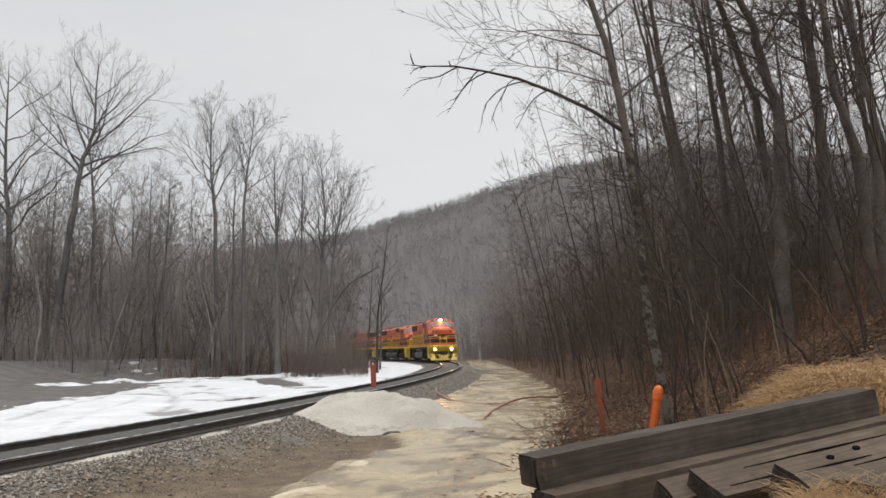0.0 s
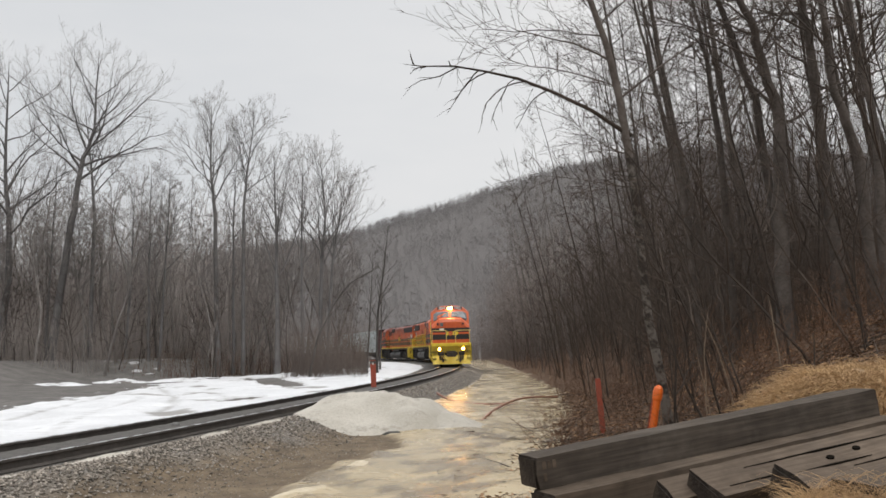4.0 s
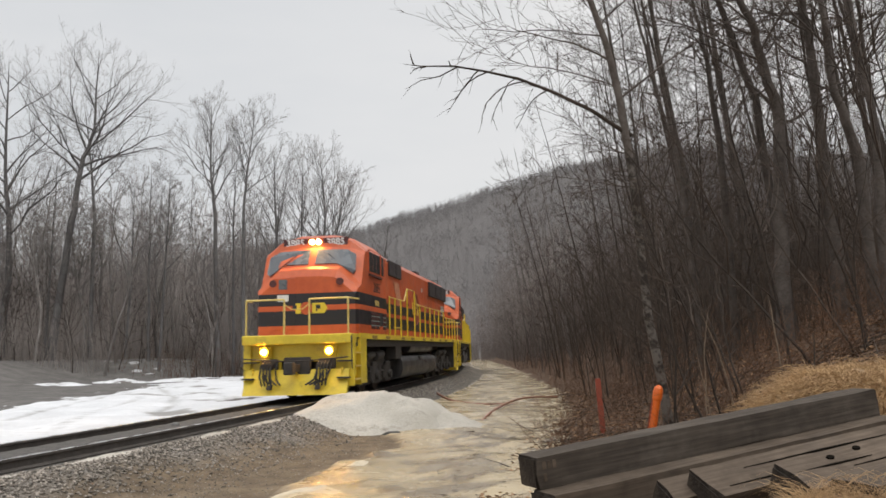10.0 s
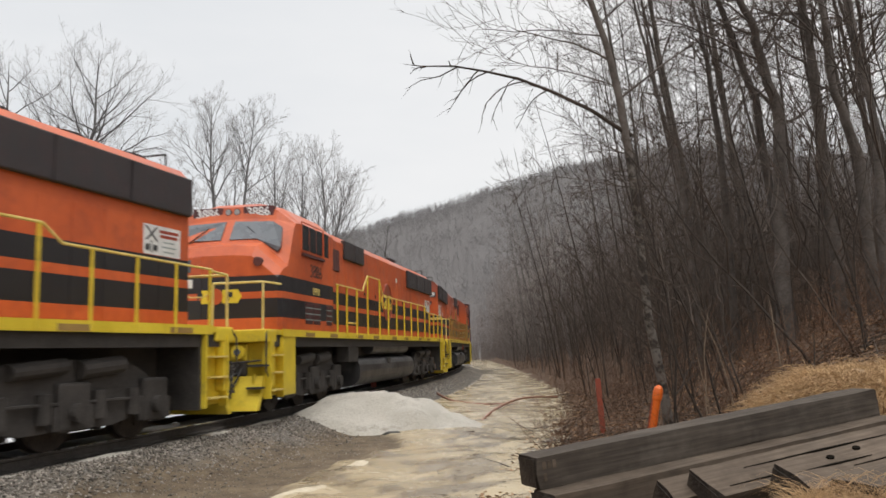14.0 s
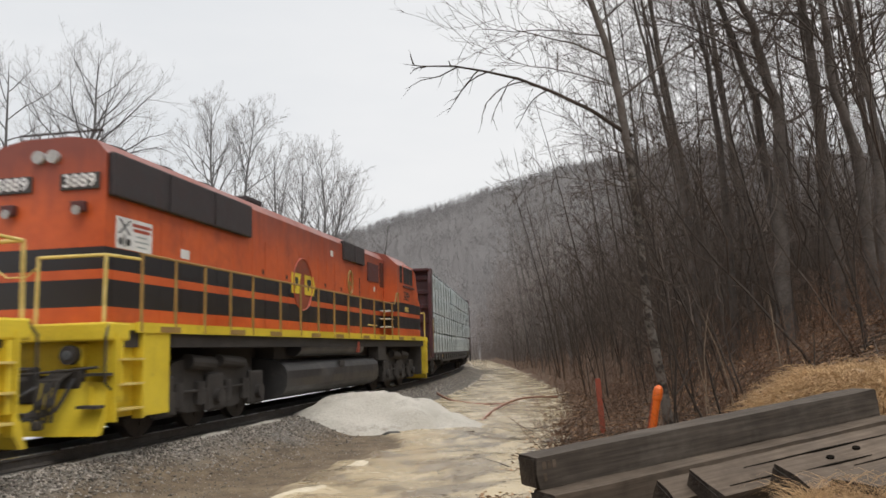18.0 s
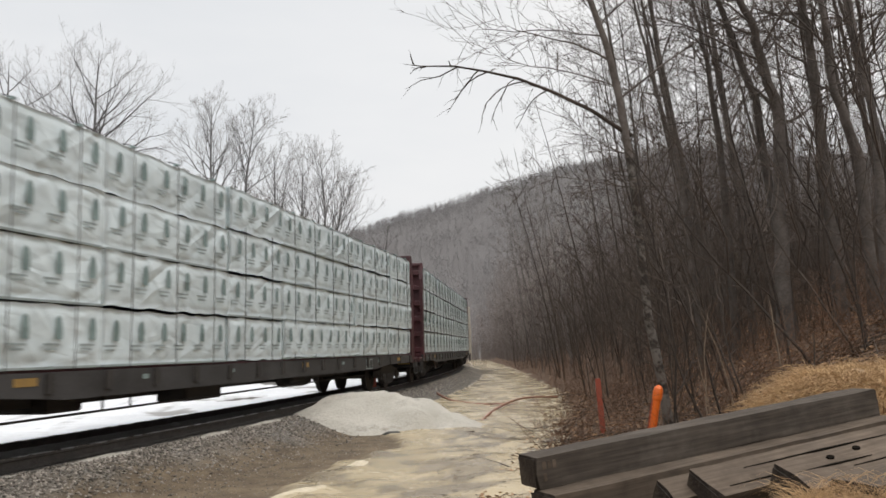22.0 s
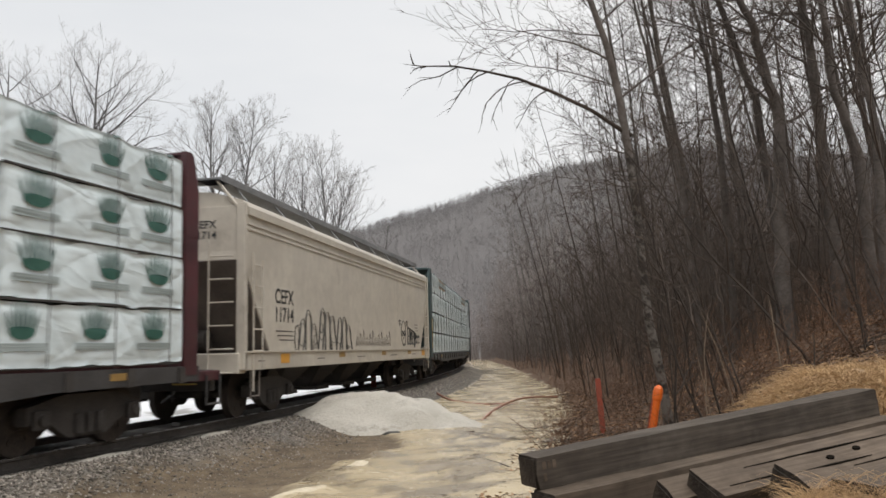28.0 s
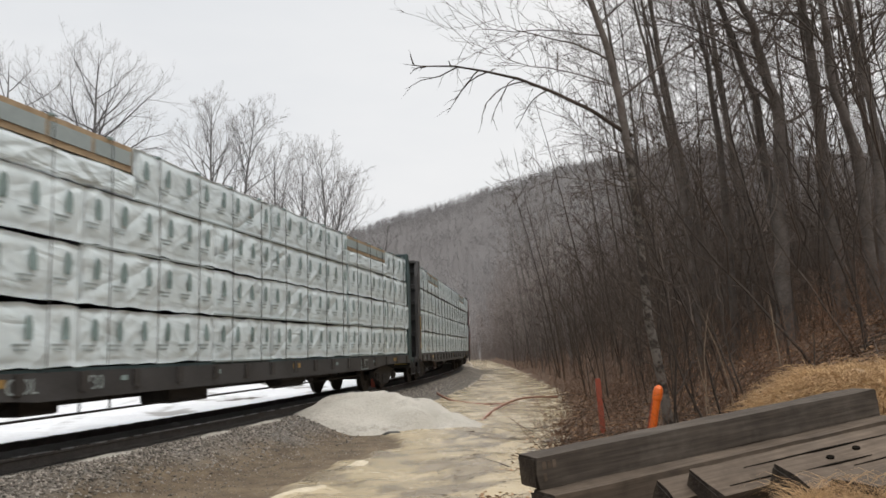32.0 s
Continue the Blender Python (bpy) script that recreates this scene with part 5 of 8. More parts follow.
    # packs: four tiers, two sides, with printing
    tiers = (1.11, 1.94, 2.75, 3.56)
    heights = (0.81, 0.79, 0.79, 0.78)
    lengths = (3.66, 3.66, 3.66, 3.66, 3.66, 3.66) if kind == "paw" else (4.88, 3.66, 2.44, 4.88, 3.66, 2.44)
    total = sum(lengths)
    for t in range(4):
        x = 11.05 - short
        # the top tier of the car with bare lumber begins with a short pack
        row = (2.44, 3.66, 4.88, 4.88, 3.66, 2.44) if bare and t == 3 else lengths
        for i, ln in enumerate(row):
            ln = ln * (22.1 - 2 * short) / total
            key = round(ln, 3)
            v = rng.randrange(4)
            for s in (1, -1):
                missing = bare and t == 3 and i in (1, 4)
                pk = part("wrapped_pack", wrap_mesh(v + 10 * (kind == "paw"), key, heights[t] * 0.972, 1.40), None, e)
                pk.matrix_local = pose(x - ln / 2, s * 0.07 + s * rng.uniform(-0.035, 0.05), tiers[t] + heights[t] / 2 + rng.uniform(-0.012, 0.012), 0, rng.uniform(-0.25, 0.25), 0 if s > 0 else 180)
                if missing:
                    pk.scale = (1, 1, 0.5)
                    pk.location.z -= 0.2
                    boards = part("bare_lumber", boxed(x - ln + 0.05, x - 0.1, s * 0.1, s * 1.42, tiers[t] + 0.40, tiers[t] + heights[t]), M_lumber, e, "uncovered sawn boards")
                    for q in range(4):
                        part("board", boxed(x - ln + 0.1 + q * (ln / 4), x - ln + 0.02 + (q + 1) * ln / 4, s * 1.42, s * 1.44, tiers[t] + 0.49, tiers[t] + heights[t] - 0.08), M_ink_bars, boards)
                else:
                    pr = part("printing", print_mesh(kind, key, 1.22 if kind == "paw" else 0.61, M_ink_green if kind == "paw" else M_ink_grey, v), None, pk)
                    tagged(pr, kind="stuff")
            if kind == "paw" or rng.random() < 0.5:
                for s in (1, -1):
                    part("lumber_edge", boxed(x - ln + 0.04, x - 0.04, s * 0.2, s * 1.462, tiers[t] - 0.012, tiers[t] + 0.018), M_under if kind == "paw" else M_ink_bars, e)
            x -= ln
    for k in range(18):
        x = -10.45 + k * 1.23
        for s in (-1, 1):
            part("strap", rods([(x, s * 1.505, 1.05), (x, s * 1.515, 2.7), (x, s * 1.50, 4.34), (x, s * 1.3, 4.40)], 0.007, 4), M_ink, e)
            part("corner_guard", boxed(x - 0.03, x + 0.03, s * 1.42, s * 1.50, 4.315, 4.355, 0.01), M_ink_grey, e)
    return e


# ---- covered hopper ----
def hopper_car():
    e = tagged(new("covered_hopper"), "tan covered hopper car with dark graffiti along its side", "freight car")
    # body: flat sides that run into the sloping ends
    side = [(-7.05, 1.27), (7.05, 1.27), (8.32, 2.95), (8.25, 3.55), (8.18, 3.98), (-8.18, 3.98), (-8.25, 3.55), (-8.32, 2.95)]
    body = part("body", prism(bmesh.new(), side, -1.52, 1.52, "y"), M_hopper, e)
    for way in (1, -1):
        # the slope sheet under each end, its shade put into a darker paint
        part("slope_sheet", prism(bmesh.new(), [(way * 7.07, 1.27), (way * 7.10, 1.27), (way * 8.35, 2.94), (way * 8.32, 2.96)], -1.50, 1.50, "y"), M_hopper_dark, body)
    for s in (-1, 1):
        for z, h, o in ((3.80, 0.16, 0.05), (3.62, 0.05, 0.025), (3.52, 0.05, 0.02)):
            part("side_rib", boxed(-8.15, 8.15, s * 1.52, s * (1.52 + o), z, z + h, 0.01), M_hopper, body)
        sill = part("side_sill", boxed(-8.3, 8.3, s * 1.50, s * 1.585, 0.93, 1.27, 0.015), M_hopper, e)
        part("sill_flange", boxed(-8.3, 8.3, s * 1.45, s * 1.62, 1.25, 1.28), M_hopper, sill)
        for k, x in enumerate((6.4, 2.6, -1.5, -4.9, -7.18)):
            part("reflector", boxed(x - 0.24, x + 0.24, s * 1.585, s * 1.589, 1.03 + 0.07 * (k % 4 > 0), 1.22), M_patch if k % 4 == 0 else M_dull_yellow, sill)
        for x, w in ((7.6, 0.3), (4.2, 0.5), (0.9, 0.7), (-2.7, 0.9), (-5.6, 0.6)):
            part("print_bar", boxed(x - w / 2, x + w / 2, s * 1.585, s * 1.588, 1.08, 1.105), M_hopper_dark, sill)
        letters("CEFX", 0.42, M_ink, body, "lettering", facing(6.28, s * 1.523, 2.36, s), bold=0.006)
        letters("11714", 0.42, M_ink, body, "number_lettering", facing(6.28, s * 1.523, 1.99, s), bold=0.006)
        for k in range(3):
            part("print_bar", boxed(5.8, 6.75 - 0.1 * k, s * 1.523, s * 1.525, 1.66 - k * 0.09, 1.685 - k * 0.09), M_hopper_dark, body)
            part("print_bar", boxed(-6.6, -6.05 - 0.1 * k, s * 1.523, s * 1.525, 2.1 - k * 0.1, 2.13 - k * 0.1), M_hopper_dark, body)
        stencil = part("stencil", boxed(-6.86, -6.27, s * 1.523, s * 1.526, 1.46, 1.75), M_ink, body)
        for x in (-6.72, -6.42):
            part("stencil_field", boxed(x - 0.1, x + 0.1, s * 1.526, s * 1.528, 1.5, 1.66), M_hopper, stencil)
        # roof edge and running board
        for way in (1, -1):
            part("corner_post", boxed(way * 8.22, way * 8.36, s * 1.42, s * 1.585, 0.95, 4.0, 0.01), M_hopper, e)
            lad = part("ladder", rods([(way * 8.0, s * 1.60, 0.55), (way * 8.0, s * 1.60, 3.1)], 0.018, 6), M_hopper, e)
            part("ladder_stile", rods([(way * 8.0 - way * 0.42, s * 1.60, 0.95), (way * 8.0 - way * 0.42, s * 1.60, 3.0)], 0.018, 6), M_hopper, lad)
            for k in range(5):
                part("rung", rods([(way * 7.58, s * 1.60, 1.28 + k * 0.40), (way * 8.0, s * 1.60, 1.28 + k * 0.40)], 0.016, 5), M_hopper, lad)
            for k in range(6):
                part("rung", rods([(way * 8.5, s * 0.95, 0.9 + k * 0.42), (way * 8.5, s * 1.42, 0.9 + k * 0.42)], 0.016, 5), M_hopper, lad)
            part("ladder_stile", rods([(way * 8.5, s * 0.95, 0.8), (way * 8.5, s * 0.95, 3.3)], 0.018, 6), M_hopper, lad)
            part("sill_step", rods([(way * 7.55, s * 1.52, 0.93), (way * 7.55, s * 1.52, 0.45), (way * 7.95, s * 1.52, 0.45), (way * 7.95, s * 1.52, 0.93)], 0.018, 6), M_hopper_dark, e)
            part("roof_rail", rods([(way * 8.3, s * 1.45, 3.9), (way * 8.3, s * 1.0, 4.45), (way * 7.9, s * 0.9, 4.55)], 0.03, 6), M_hopper, e)
        for k in range(9):
            x = -7.6 + k * 1.9
            part("board_bracket", rods([(x, s * 1.40, 4.02), (x, s * 1.05, 4.44)], 0.02, 5), M_grating, e)
    roof = bmesh.new()
    prism(roof, [(-1.56, 3.96), (-1.5, 4.06), (-0.9, 4.24), (0, 4.30), (0.9, 4.24), (1.5, 4.06), (1.56, 3.96)], -8.25, 8.25, "x")
    roof = part("roof", roof, M_hopper, e)
    part("trough_hatch", boxed(-7.7, 7.7, -0.32, 0.32, 4.28, 4.40, 0.03), M_hopper, roof)
    for s in (-1, 1):
        board = part("running_board", boxed(-8.4, 8.4, s * 0.62, s * 1.12, 4.45, 4.49), M_grating, e, "galvanised roof walkway grating")
        part("board_lip", boxed(-8.4, 8.4, s * 1.12, s * 1.14, 4.42, 4.55), M_grating, board)
    part("end_walk", boxed(7.9, 8.4, -1.1, 1.1, 4.45, 4.49), M_grating, e)
    part("end_walk", boxed(-8.4, -7.9, -1.1, 1.1, 4.45, 4.49), M_grating, e)
    for way in (1, -1):
        part("end_sill", boxed(way * 8.1, way * 8.42, -1.5, 1.5, 0.88, 1.25, 0.02), M_hopper, e)
        part("end_panel", boxed(way * 8.20, way * 8.30, -1.42, 1.42, 2.9, 3.96, 0.01), M_hopper, e)
        letters("CEFX", 0.20, M_ink, e, "lettering", Matrix.Translation((way * 8.303, 0.75, 3.62)) @ Euler((radians(90), 0, radians(90 * way))).to_matrix().to_4x4(), bold=0.004)
        letters("11714", 0.20, M_ink, e, "number_lettering", Matrix.Translation((way * 8.303, 0.75, 3.42)) @ Euler((radians(90), 0, radians(90 * way))).to_matrix().to_4x4(), bold=0.004)
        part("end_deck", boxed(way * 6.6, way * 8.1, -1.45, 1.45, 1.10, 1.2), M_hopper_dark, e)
        part("end_strut", rods([(way * 8.2, 0.5, 1.2), (way * 8.2, 0.5, 2.95)], 0.06, 6), M_hopper, e)
        part("brake_cylinder" if way > 0 else "reservoir", rod(bmesh.new(), (way * 7.6, -0.5, 1.5), (way * 7.6, 0.5, 1.5), 0.2, 14), M_under, e)
        coupler(e, way * 8.68, way)
        hose(e, way * 8.4, way, 0.4)
        truck(e, way * 6.08, (-0.89, 0.89), 0.457, False)
    part("centre_sill", boxed(-8.2, 8.2, -0.25, 0.25, 0.6, 1.1), M_car_black, e)
    for x in (-3.6, -1.2, 1.2, 3.6):
        bm = bmesh.new()
        bmesh.ops.create_cone(bm, cap_ends=True, segments=4, radius1=0.45, radius2=1.62, depth=0.95, matrix=Matrix.Translation((x, 0, 0.80)) @ Matrix.Rotation(radians(45), 4, "Z"))
        bay = part("hopper_bay", bm, M_under, e)
        part("outlet_gate", boxed(x - 0.5, x + 0.5, -0.6, 0.6, 0.26, 0.36, 0.02), M_under, bay)
    # graffiti as plain painted strokes: a row of arches, a round face, upright bars
    y = 1.526

    def stroke(points, w=0.014):
        return rods([(a, y, b) for a, b in points], w, 4)
    marks, faint, thick = [], [], []
    # tall leaning letters outlined with double strokes, running down over the sill
    rng = random.Random(31)
    for k in range(9):
        c, w, h = 5.30 - k * 0.44, 0.17 + 0.03 * (k % 3), (0.78, 0.92, 0.66, 1.02, 0.98, 0.84, 0.90, 0.86, 0.70)[k]
        foot, slant = 1.10 + 0.05 * (k % 2), 0.10 * (k % 3 - 1)
        for inset in (0.0, 0.055):
            q = w - inset
            arch = [(c + slant * (1 - t) - q * math.cos(a), foot + (h - inset - q) + q * 1.5 * math.sin(a)) for a, t in zip(np.linspace(0, math.pi, 9), np.linspace(0, 0.3, 9))]
            marks.append(stroke([(c - slant - q, foot + inset)] + arch + [(c - slant + q, foot + inset)], 0.010))
        if k % 3 != 1:
            marks.append(stroke([(c - w, foot + 0.42 * h), (c, foot + 0.34 * h), (c + w, foot + 0.46 * h)], 0.010))
        if k in (2, 3):
            marks.append(stroke([(c + 0.10 * math.cos(a), foot + 0.62 * h + 0.12 * math.sin(a)) for a in np.linspace(0, 2 * math.pi, 10)], 0.011))
        faint.append(stroke([(c + 0.1, 1.24), (c + rng.uniform(0.02, 0.12), 1.02 + 0.05 * (k % 3))], 0.009))
    marks.append(stroke([(5.62, 1.15), (5.72, 1.5), (5.66, 1.78), (5.50, 1.82), (5.44, 1.62), (5.52, 1.45)], 0.012))
    for k in range(12):
        c = 1.2 - k * 0.32
        faint.append(stroke([(c, 1.36), (c - 0.1, 1.62 + 0.10 * (k % 3)), (c - 0.22, 1.58), (c - 0.2, 1.38), (c - 0.05, 1.5)], 0.008))
    # a round mask with two hearts, and heavy block shapes beside it
    cx, cz = -4.35, 1.86
    marks.append(stroke([(cx + 0.34 * math.cos(a), cz + 0.34 * math.sin(a)) for a in np.linspace(-0.5, math.pi + 0.5, 16)] + [(cx - 0.24, 1.56), (cx - 0.22, 1.40), (cx - 0.12, 1.45), (cx - 0.06, 1.37), (cx + 0.02, 1.44), (cx + 0.10, 1.38), (cx + 0.16, 1.46), (cx + 0.22, 1.56), (cx + 0.30, 1.69)], 0.013))
    for q in (-1, 1):
        thick.append(stroke([(cx + q * 0.14 + 0.075 * math.cos(a), 1.79 + 0.09 * math.sin(a)) for a in np.linspace(0, 2 * math.pi, 10)], 0.016))
        hx, hz = cx + q * 0.50, 2.16
        marks.append(stroke([(hx, hz - 0.12), (hx - 0.11, hz), (hx - 0.06, hz + 0.07), (hx, hz + 0.02), (hx + 0.06, hz + 0.07), (hx + 0.11, hz), (hx, hz - 0.12)], 0.011))
    marks.append(stroke([(cx - 0.03, 1.60), (cx, 1.68), (cx + 0.03, 1.60)], 0.011))
    for k, (x0, w) in enumerate(((-4.95, 0.30), (-5.30, 0.28), (-5.62, 0.28), (-5.95, 0.26))):
        thick.append(stroke([(x0, 1.42), (x0 - 0.03, 2.02 - 0.05 * k), (x0 - w, 1.95 - 0.05 * k), (x0 - w - 0.02, 1.47), (x0, 1.42)], 0.022))
        thick.append(stroke([(x0 - 0.06, 1.70), (x0 - w + 0.04, 1.72)] if k % 2 == 0 else [(x0 - w / 2, 1.58), (x0 - w / 2, 1.84)], 0.018))
    marks.append(stroke([(-6.02 + 0.09 * math.cos(a), 1.40 + 0.06 * math.sin(a)) for a in np.linspace(0, 2 * math.pi, 9)], 0.016))
    for bm in thick:
        part("graffiti_stroke", bm, M_ink, e, "heavy black graffiti stroke")
    for bm in marks:
        part("graffiti_stroke", bm, M_graffiti, e)
    for bm in faint:
        part("graffiti_stroke", bm, M_hopper_dark, e, "faded grey graffiti stroke")
    return e


TRAIN = []
TRAIN.append((locomotive("3885", 1, "orange diesel locomotive with black bands and lit headlights"), 21.7, 4.2, 0))
TRAIN.append((locomotive("3886", 1, "orange and black diesel locomotive coupled cab forward"), 21.7, 4.2, 0))
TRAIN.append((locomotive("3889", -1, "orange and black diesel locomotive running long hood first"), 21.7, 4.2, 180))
TRAIN.append((lumber_car(M_red, "tree", 1, "maroon centre-beam car with white-wrapped lumber packs"), 24.49, 3.1, 0))
TRAIN.append((lumber_car(M_red, "paw", 2, "maroon centre-beam car, white lumber wraps with green prints"), 24.49, 3.1, 0))
TRAIN.append((hopper_car(), 17.36, 2.6, 0))
TRAIN.append((lumber_car(M_teal, "tree", 3, "dark green centre-beam car with wrapped and bare lumber", True), 24.49, 3.1, 0))
TRAIN.append((lumber_car(M_car_black, "tree", 4, "black centre-beam car loaded with white-wrapped lumber", True), 24.49, 3.1, 0))
TRAIN.append((lumber_car(M_red, "tree", 5, "maroon centre-beam car with pale wrapped lumber following"), 24.49, 3.1, 0))

# ---- bare trees ----
def tube(verts, faces, pts, radii, sides):
    """A tapering branch through pts, closed to a point at its end."""
    first = len(verts)
    for i, p in enumerate(pts[:-1]):
        d = (pts[i + 1] - pts[max(i - 1, 0)]).normalized()
        u = d.orthogonal().normalized()
        w = d.cross(u)
        for k in range(sides):
            a = 2 * math.pi * k / sides
            verts.append(p + (u * math.cos(a) + w * math.sin(a)) * radii[i])
    verts.append(pts[-1])
    rings = len(pts) - 1
    for i in range(rings - 1):
        for k in range(sides):
            a, b = first + i * sides + k, first + i * sides + (k + 1) % sides
            faces.append((a, b, b + sides, a + sides))
    last = first + (rings - 1) * sides
    for k in range(sides):
        faces.append((last + k, last + (k + 1) % sides, len(verts) - 1))


def limb_line(rng, p, d, length, segs, wander, lift):
    pts, d = [p.copy()], d.normalized()
    for _ in range(segs):
        d = (d + Vector((rng.gauss(0, wander), rng.gauss(0, wander), rng.gauss(0, wander) + lift))).normalized()
        pts.append(pts[-1] + d * (length / segs))
    return pts


def along(pts, t):
    f = t * (len(pts) - 1)
    i = min(int(f), len(pts) - 2)
    return pts[i].lerp(pts[i + 1], f - i), (pts[i + 1] - pts[i]).normalized()


def swing(rng, d, angle):
    side = d.orthogonal().normalized()
    side.rotate(Matrix.Rotation(rng.uniform(0, 2 * math.pi), 3, d))
    return (d * math.cos(angle) + side * math.sin(angle)).normalized()


def tree_meshes(seed, height, radius, lean=0.0, clear=0.38, wide=0.24, leaders=1, fork_at=0.45, limbs=26, subs=7, twigs=5, spread=48, wander=0.05, fine=0.006, droop=0.0, bends=1):
    """The wood (trunk, leaders, limbs) and the rounded crown of fine twigs of one bare tree, as two meshes."""
    rng = random.Random(seed)
    wood_v, wood_f, twig_v, twig_f = [], [], [], []
    low, wide = height * clear, height * wide
    middle, half = (height + low) / 2, (height - low) / 2 * 1.04

    def room(p, d, long):
        """How much of a branch of this length stays inside the rounded crown."""
        q = Vector(((p.x - lean * p.z) / wide, p.y / wide, (p.z - middle) / half))
        e = Vector((d.x / wide, d.y / wide, d.z / half))
        a, b, c = e.dot(e), q.dot(e), q.dot(q) - 1
        root = b * b - a * c
        return min(long, max(0.12 * long, (-b + math.sqrt(root)) / a if root > 0 else 0.0))

    split = fork_at if leaders > 1 else 1.0
    trunk = limb_line(rng, Vector((0, 0, -0.4)), Vector((lean, 0, 1)), height * split + 0.4, 12, wander * 0.8, 0.02)
    end = radius * (0.62 if leaders > 1 else 0.05)
    tube(wood_v, wood_f, trunk, [radius * 1.3] + [radius + (end - radius) * (i / 12) ** 0.9 for i in range(1, 13)], 8)
    stems = [(trunk, radius, clear / split if leaders == 1 else 0.75, end)]
    for k in range(leaders if leaders > 1 else 0):
        p, d = along(trunk, 1.0 - 0.10 * k * rng.random())
        turn = 2 * math.pi * (k + 0.3 * rng.random()) / leaders
        tip = Vector((math.cos(turn) * 0.42, math.sin(turn) * 0.42, 1)).normalized()
        long = room(p, tip, height) * rng.uniform(0.9, 1.0)
        stem = limb_line(rng, p, tip, long, 9, wander * 1.6, 0.05)
        r = radius * rng.uniform(0.45, 0.6)
        tube(wood_v, wood_f, stem, [r * (1 - i / 9.3) ** 0.9 + 0.008 for i in range(10)], 6)
        stems.append((stem, r, 0.12, 0.0))
    for stem, r, t0, tip in stems:
        count = limbs if leaders == 1 else (limbs // leaders if stem is not trunk else 3)
        for i in range(count):
            t = t0 + (0.99 - t0) * (i + rng.random()) / count
            p, d = along(stem, t)
            way = swing(rng, d, radians(spread) * rng.uniform(0.7, 1.2))
            long = room(p, way, height * 0.5) * rng.uniform(0.75, 1.0)
            limb = limb_line(rng, p, way, long, 5, 0.12, 0.035 - droop)
            lr = max(0.010, min(r * (1.12 - t), 0.0065 * long + 0.006) * rng.uniform(0.6, 0.9))
            tube(twig_v, twig_f, limb, [lr * (1 - k / 5.3) + 0.004 for k in range(6)], 4)
            for j in range(subs):
                u = 0.15 + 0.83 * (j + rng.random()) / subs
                p2, d2 = along(limb, u)
                way = swing(rng, d2, radians(rng.uniform(28, 62)))
                long2 = room(p2, way, long * rng.uniform(0.3, 0.6)) * 1.05
                sub = limb_line(rng, p2, way, long2, bends + 1, 0.16, 0.05 - droop)
                tube(twig_v, twig_f, sub, [fine * 1.7 * (1 - k / 4) + 0.002 for k in range(4)], 3)
                for _ in range(twigs):
                    p3, d3 = along(sub, rng.uniform(0.15, 1.0))
                    way = swing(rng, d3, radians(rng.uniform(20, 60)))
                    long3 = max(0.25, room(p3, way, long2 * rng.uniform(0.4, 0.8)))
                    tube(twig_v, twig_f, limb_line(rng, p3, way, long3, bends, 0.16, 0.03 - droop), (fine, fine * 0.7, 0), 3)
    return mesh_of("trunk", wood_v, wood_f, smooth=True), mesh_of("crown", twig_v, twig_f)


def grown_tree(seed, spine, girth, low, reach, limbs=16, angle=42, rise=0.05, fine=0.008, counts=(5, 4, 3), shape=0.5, wander=0.11, high=0.93, stout=0.26):
    """A bare tree on a given spine: limbs fork again and again and bend up to the light; wood and crown as two meshes."""
    rng = random.Random(seed)
    wood_v, wood_f, twig_v, twig_f = [], [], [], []
    spine = [Vector(p) for p in spine]
    fine_line = []
    for k in range(len(spine) - 1):
        for j in range(4):
            fine_line.append(spine[k].lerp(spine[k + 1], j / 4) + Vector((rng.gauss(0, 0.05), rng.gauss(0, 0.05), 0)) * (girth * 3))
    spine = [spine[0] - Vector((0, 0, 0.4))] + fine_line[1:] + [spine[-1]]
    n = len(spine) - 1
    tube(wood_v, wood_f, spine, [girth * 1.3] + [max(girth * (1 - 0.93 * (i / n) ** 1.15), 0.014) for i in range(1, n + 1)], 9)

    def branch(p, d, long, r, level):
        segs = (2, 3, 4, 6)[level]
        line = limb_line(rng, p, d, long, segs, wander, rise)
        solid = level >= 2
        tube(wood_v if solid else twig_v, wood_f if solid else twig_f, line, [max(r * (1 - 0.85 * k / segs), fine * 0.6) for k in range(segs + 1)], 6 if level == 3 else (4 if level == 2 else 3))
        if level == 0:
            return
        count = counts[3 - level]
        for j in range(count):
            u = 0.22 + 0.76 * (j + rng.random()) / count
            p2, d2 = along(line, u)
            way = swing(rng, d2, radians(rng.uniform(24, 52)))
            way.z += 0.12
            branch(p2, way, long * (0.66 - 0.26 * u) * rng.uniform(0.7, 1.15), max(r * 0.5 * (1 - 0.5 * u), fine), level - 1)

    for i in range(limbs):
        u = (i + 0.9 * rng.random()) / limbs
        t = low + (high - low) * u
        p, d = along(spine, t)
        turn = i * 2.4 + rng.uniform(-0.5, 0.5)
        side = Vector((math.cos(turn), math.sin(turn), 0))
        a = radians(angle) * rng.uniform(0.75, 1.2)
        way = d * math.cos(a) + side * math.sin(a)
        branch(p, way, reach * (1 - 0.8 * u) ** shape * rng.uniform(0.75, 1.1), girth * (0.12 + stout * (1 - u)), 3)
    return mesh_of("trunk", wood_v, wood_f, smooth=True), mesh_of("crown", twig_v, twig_f)


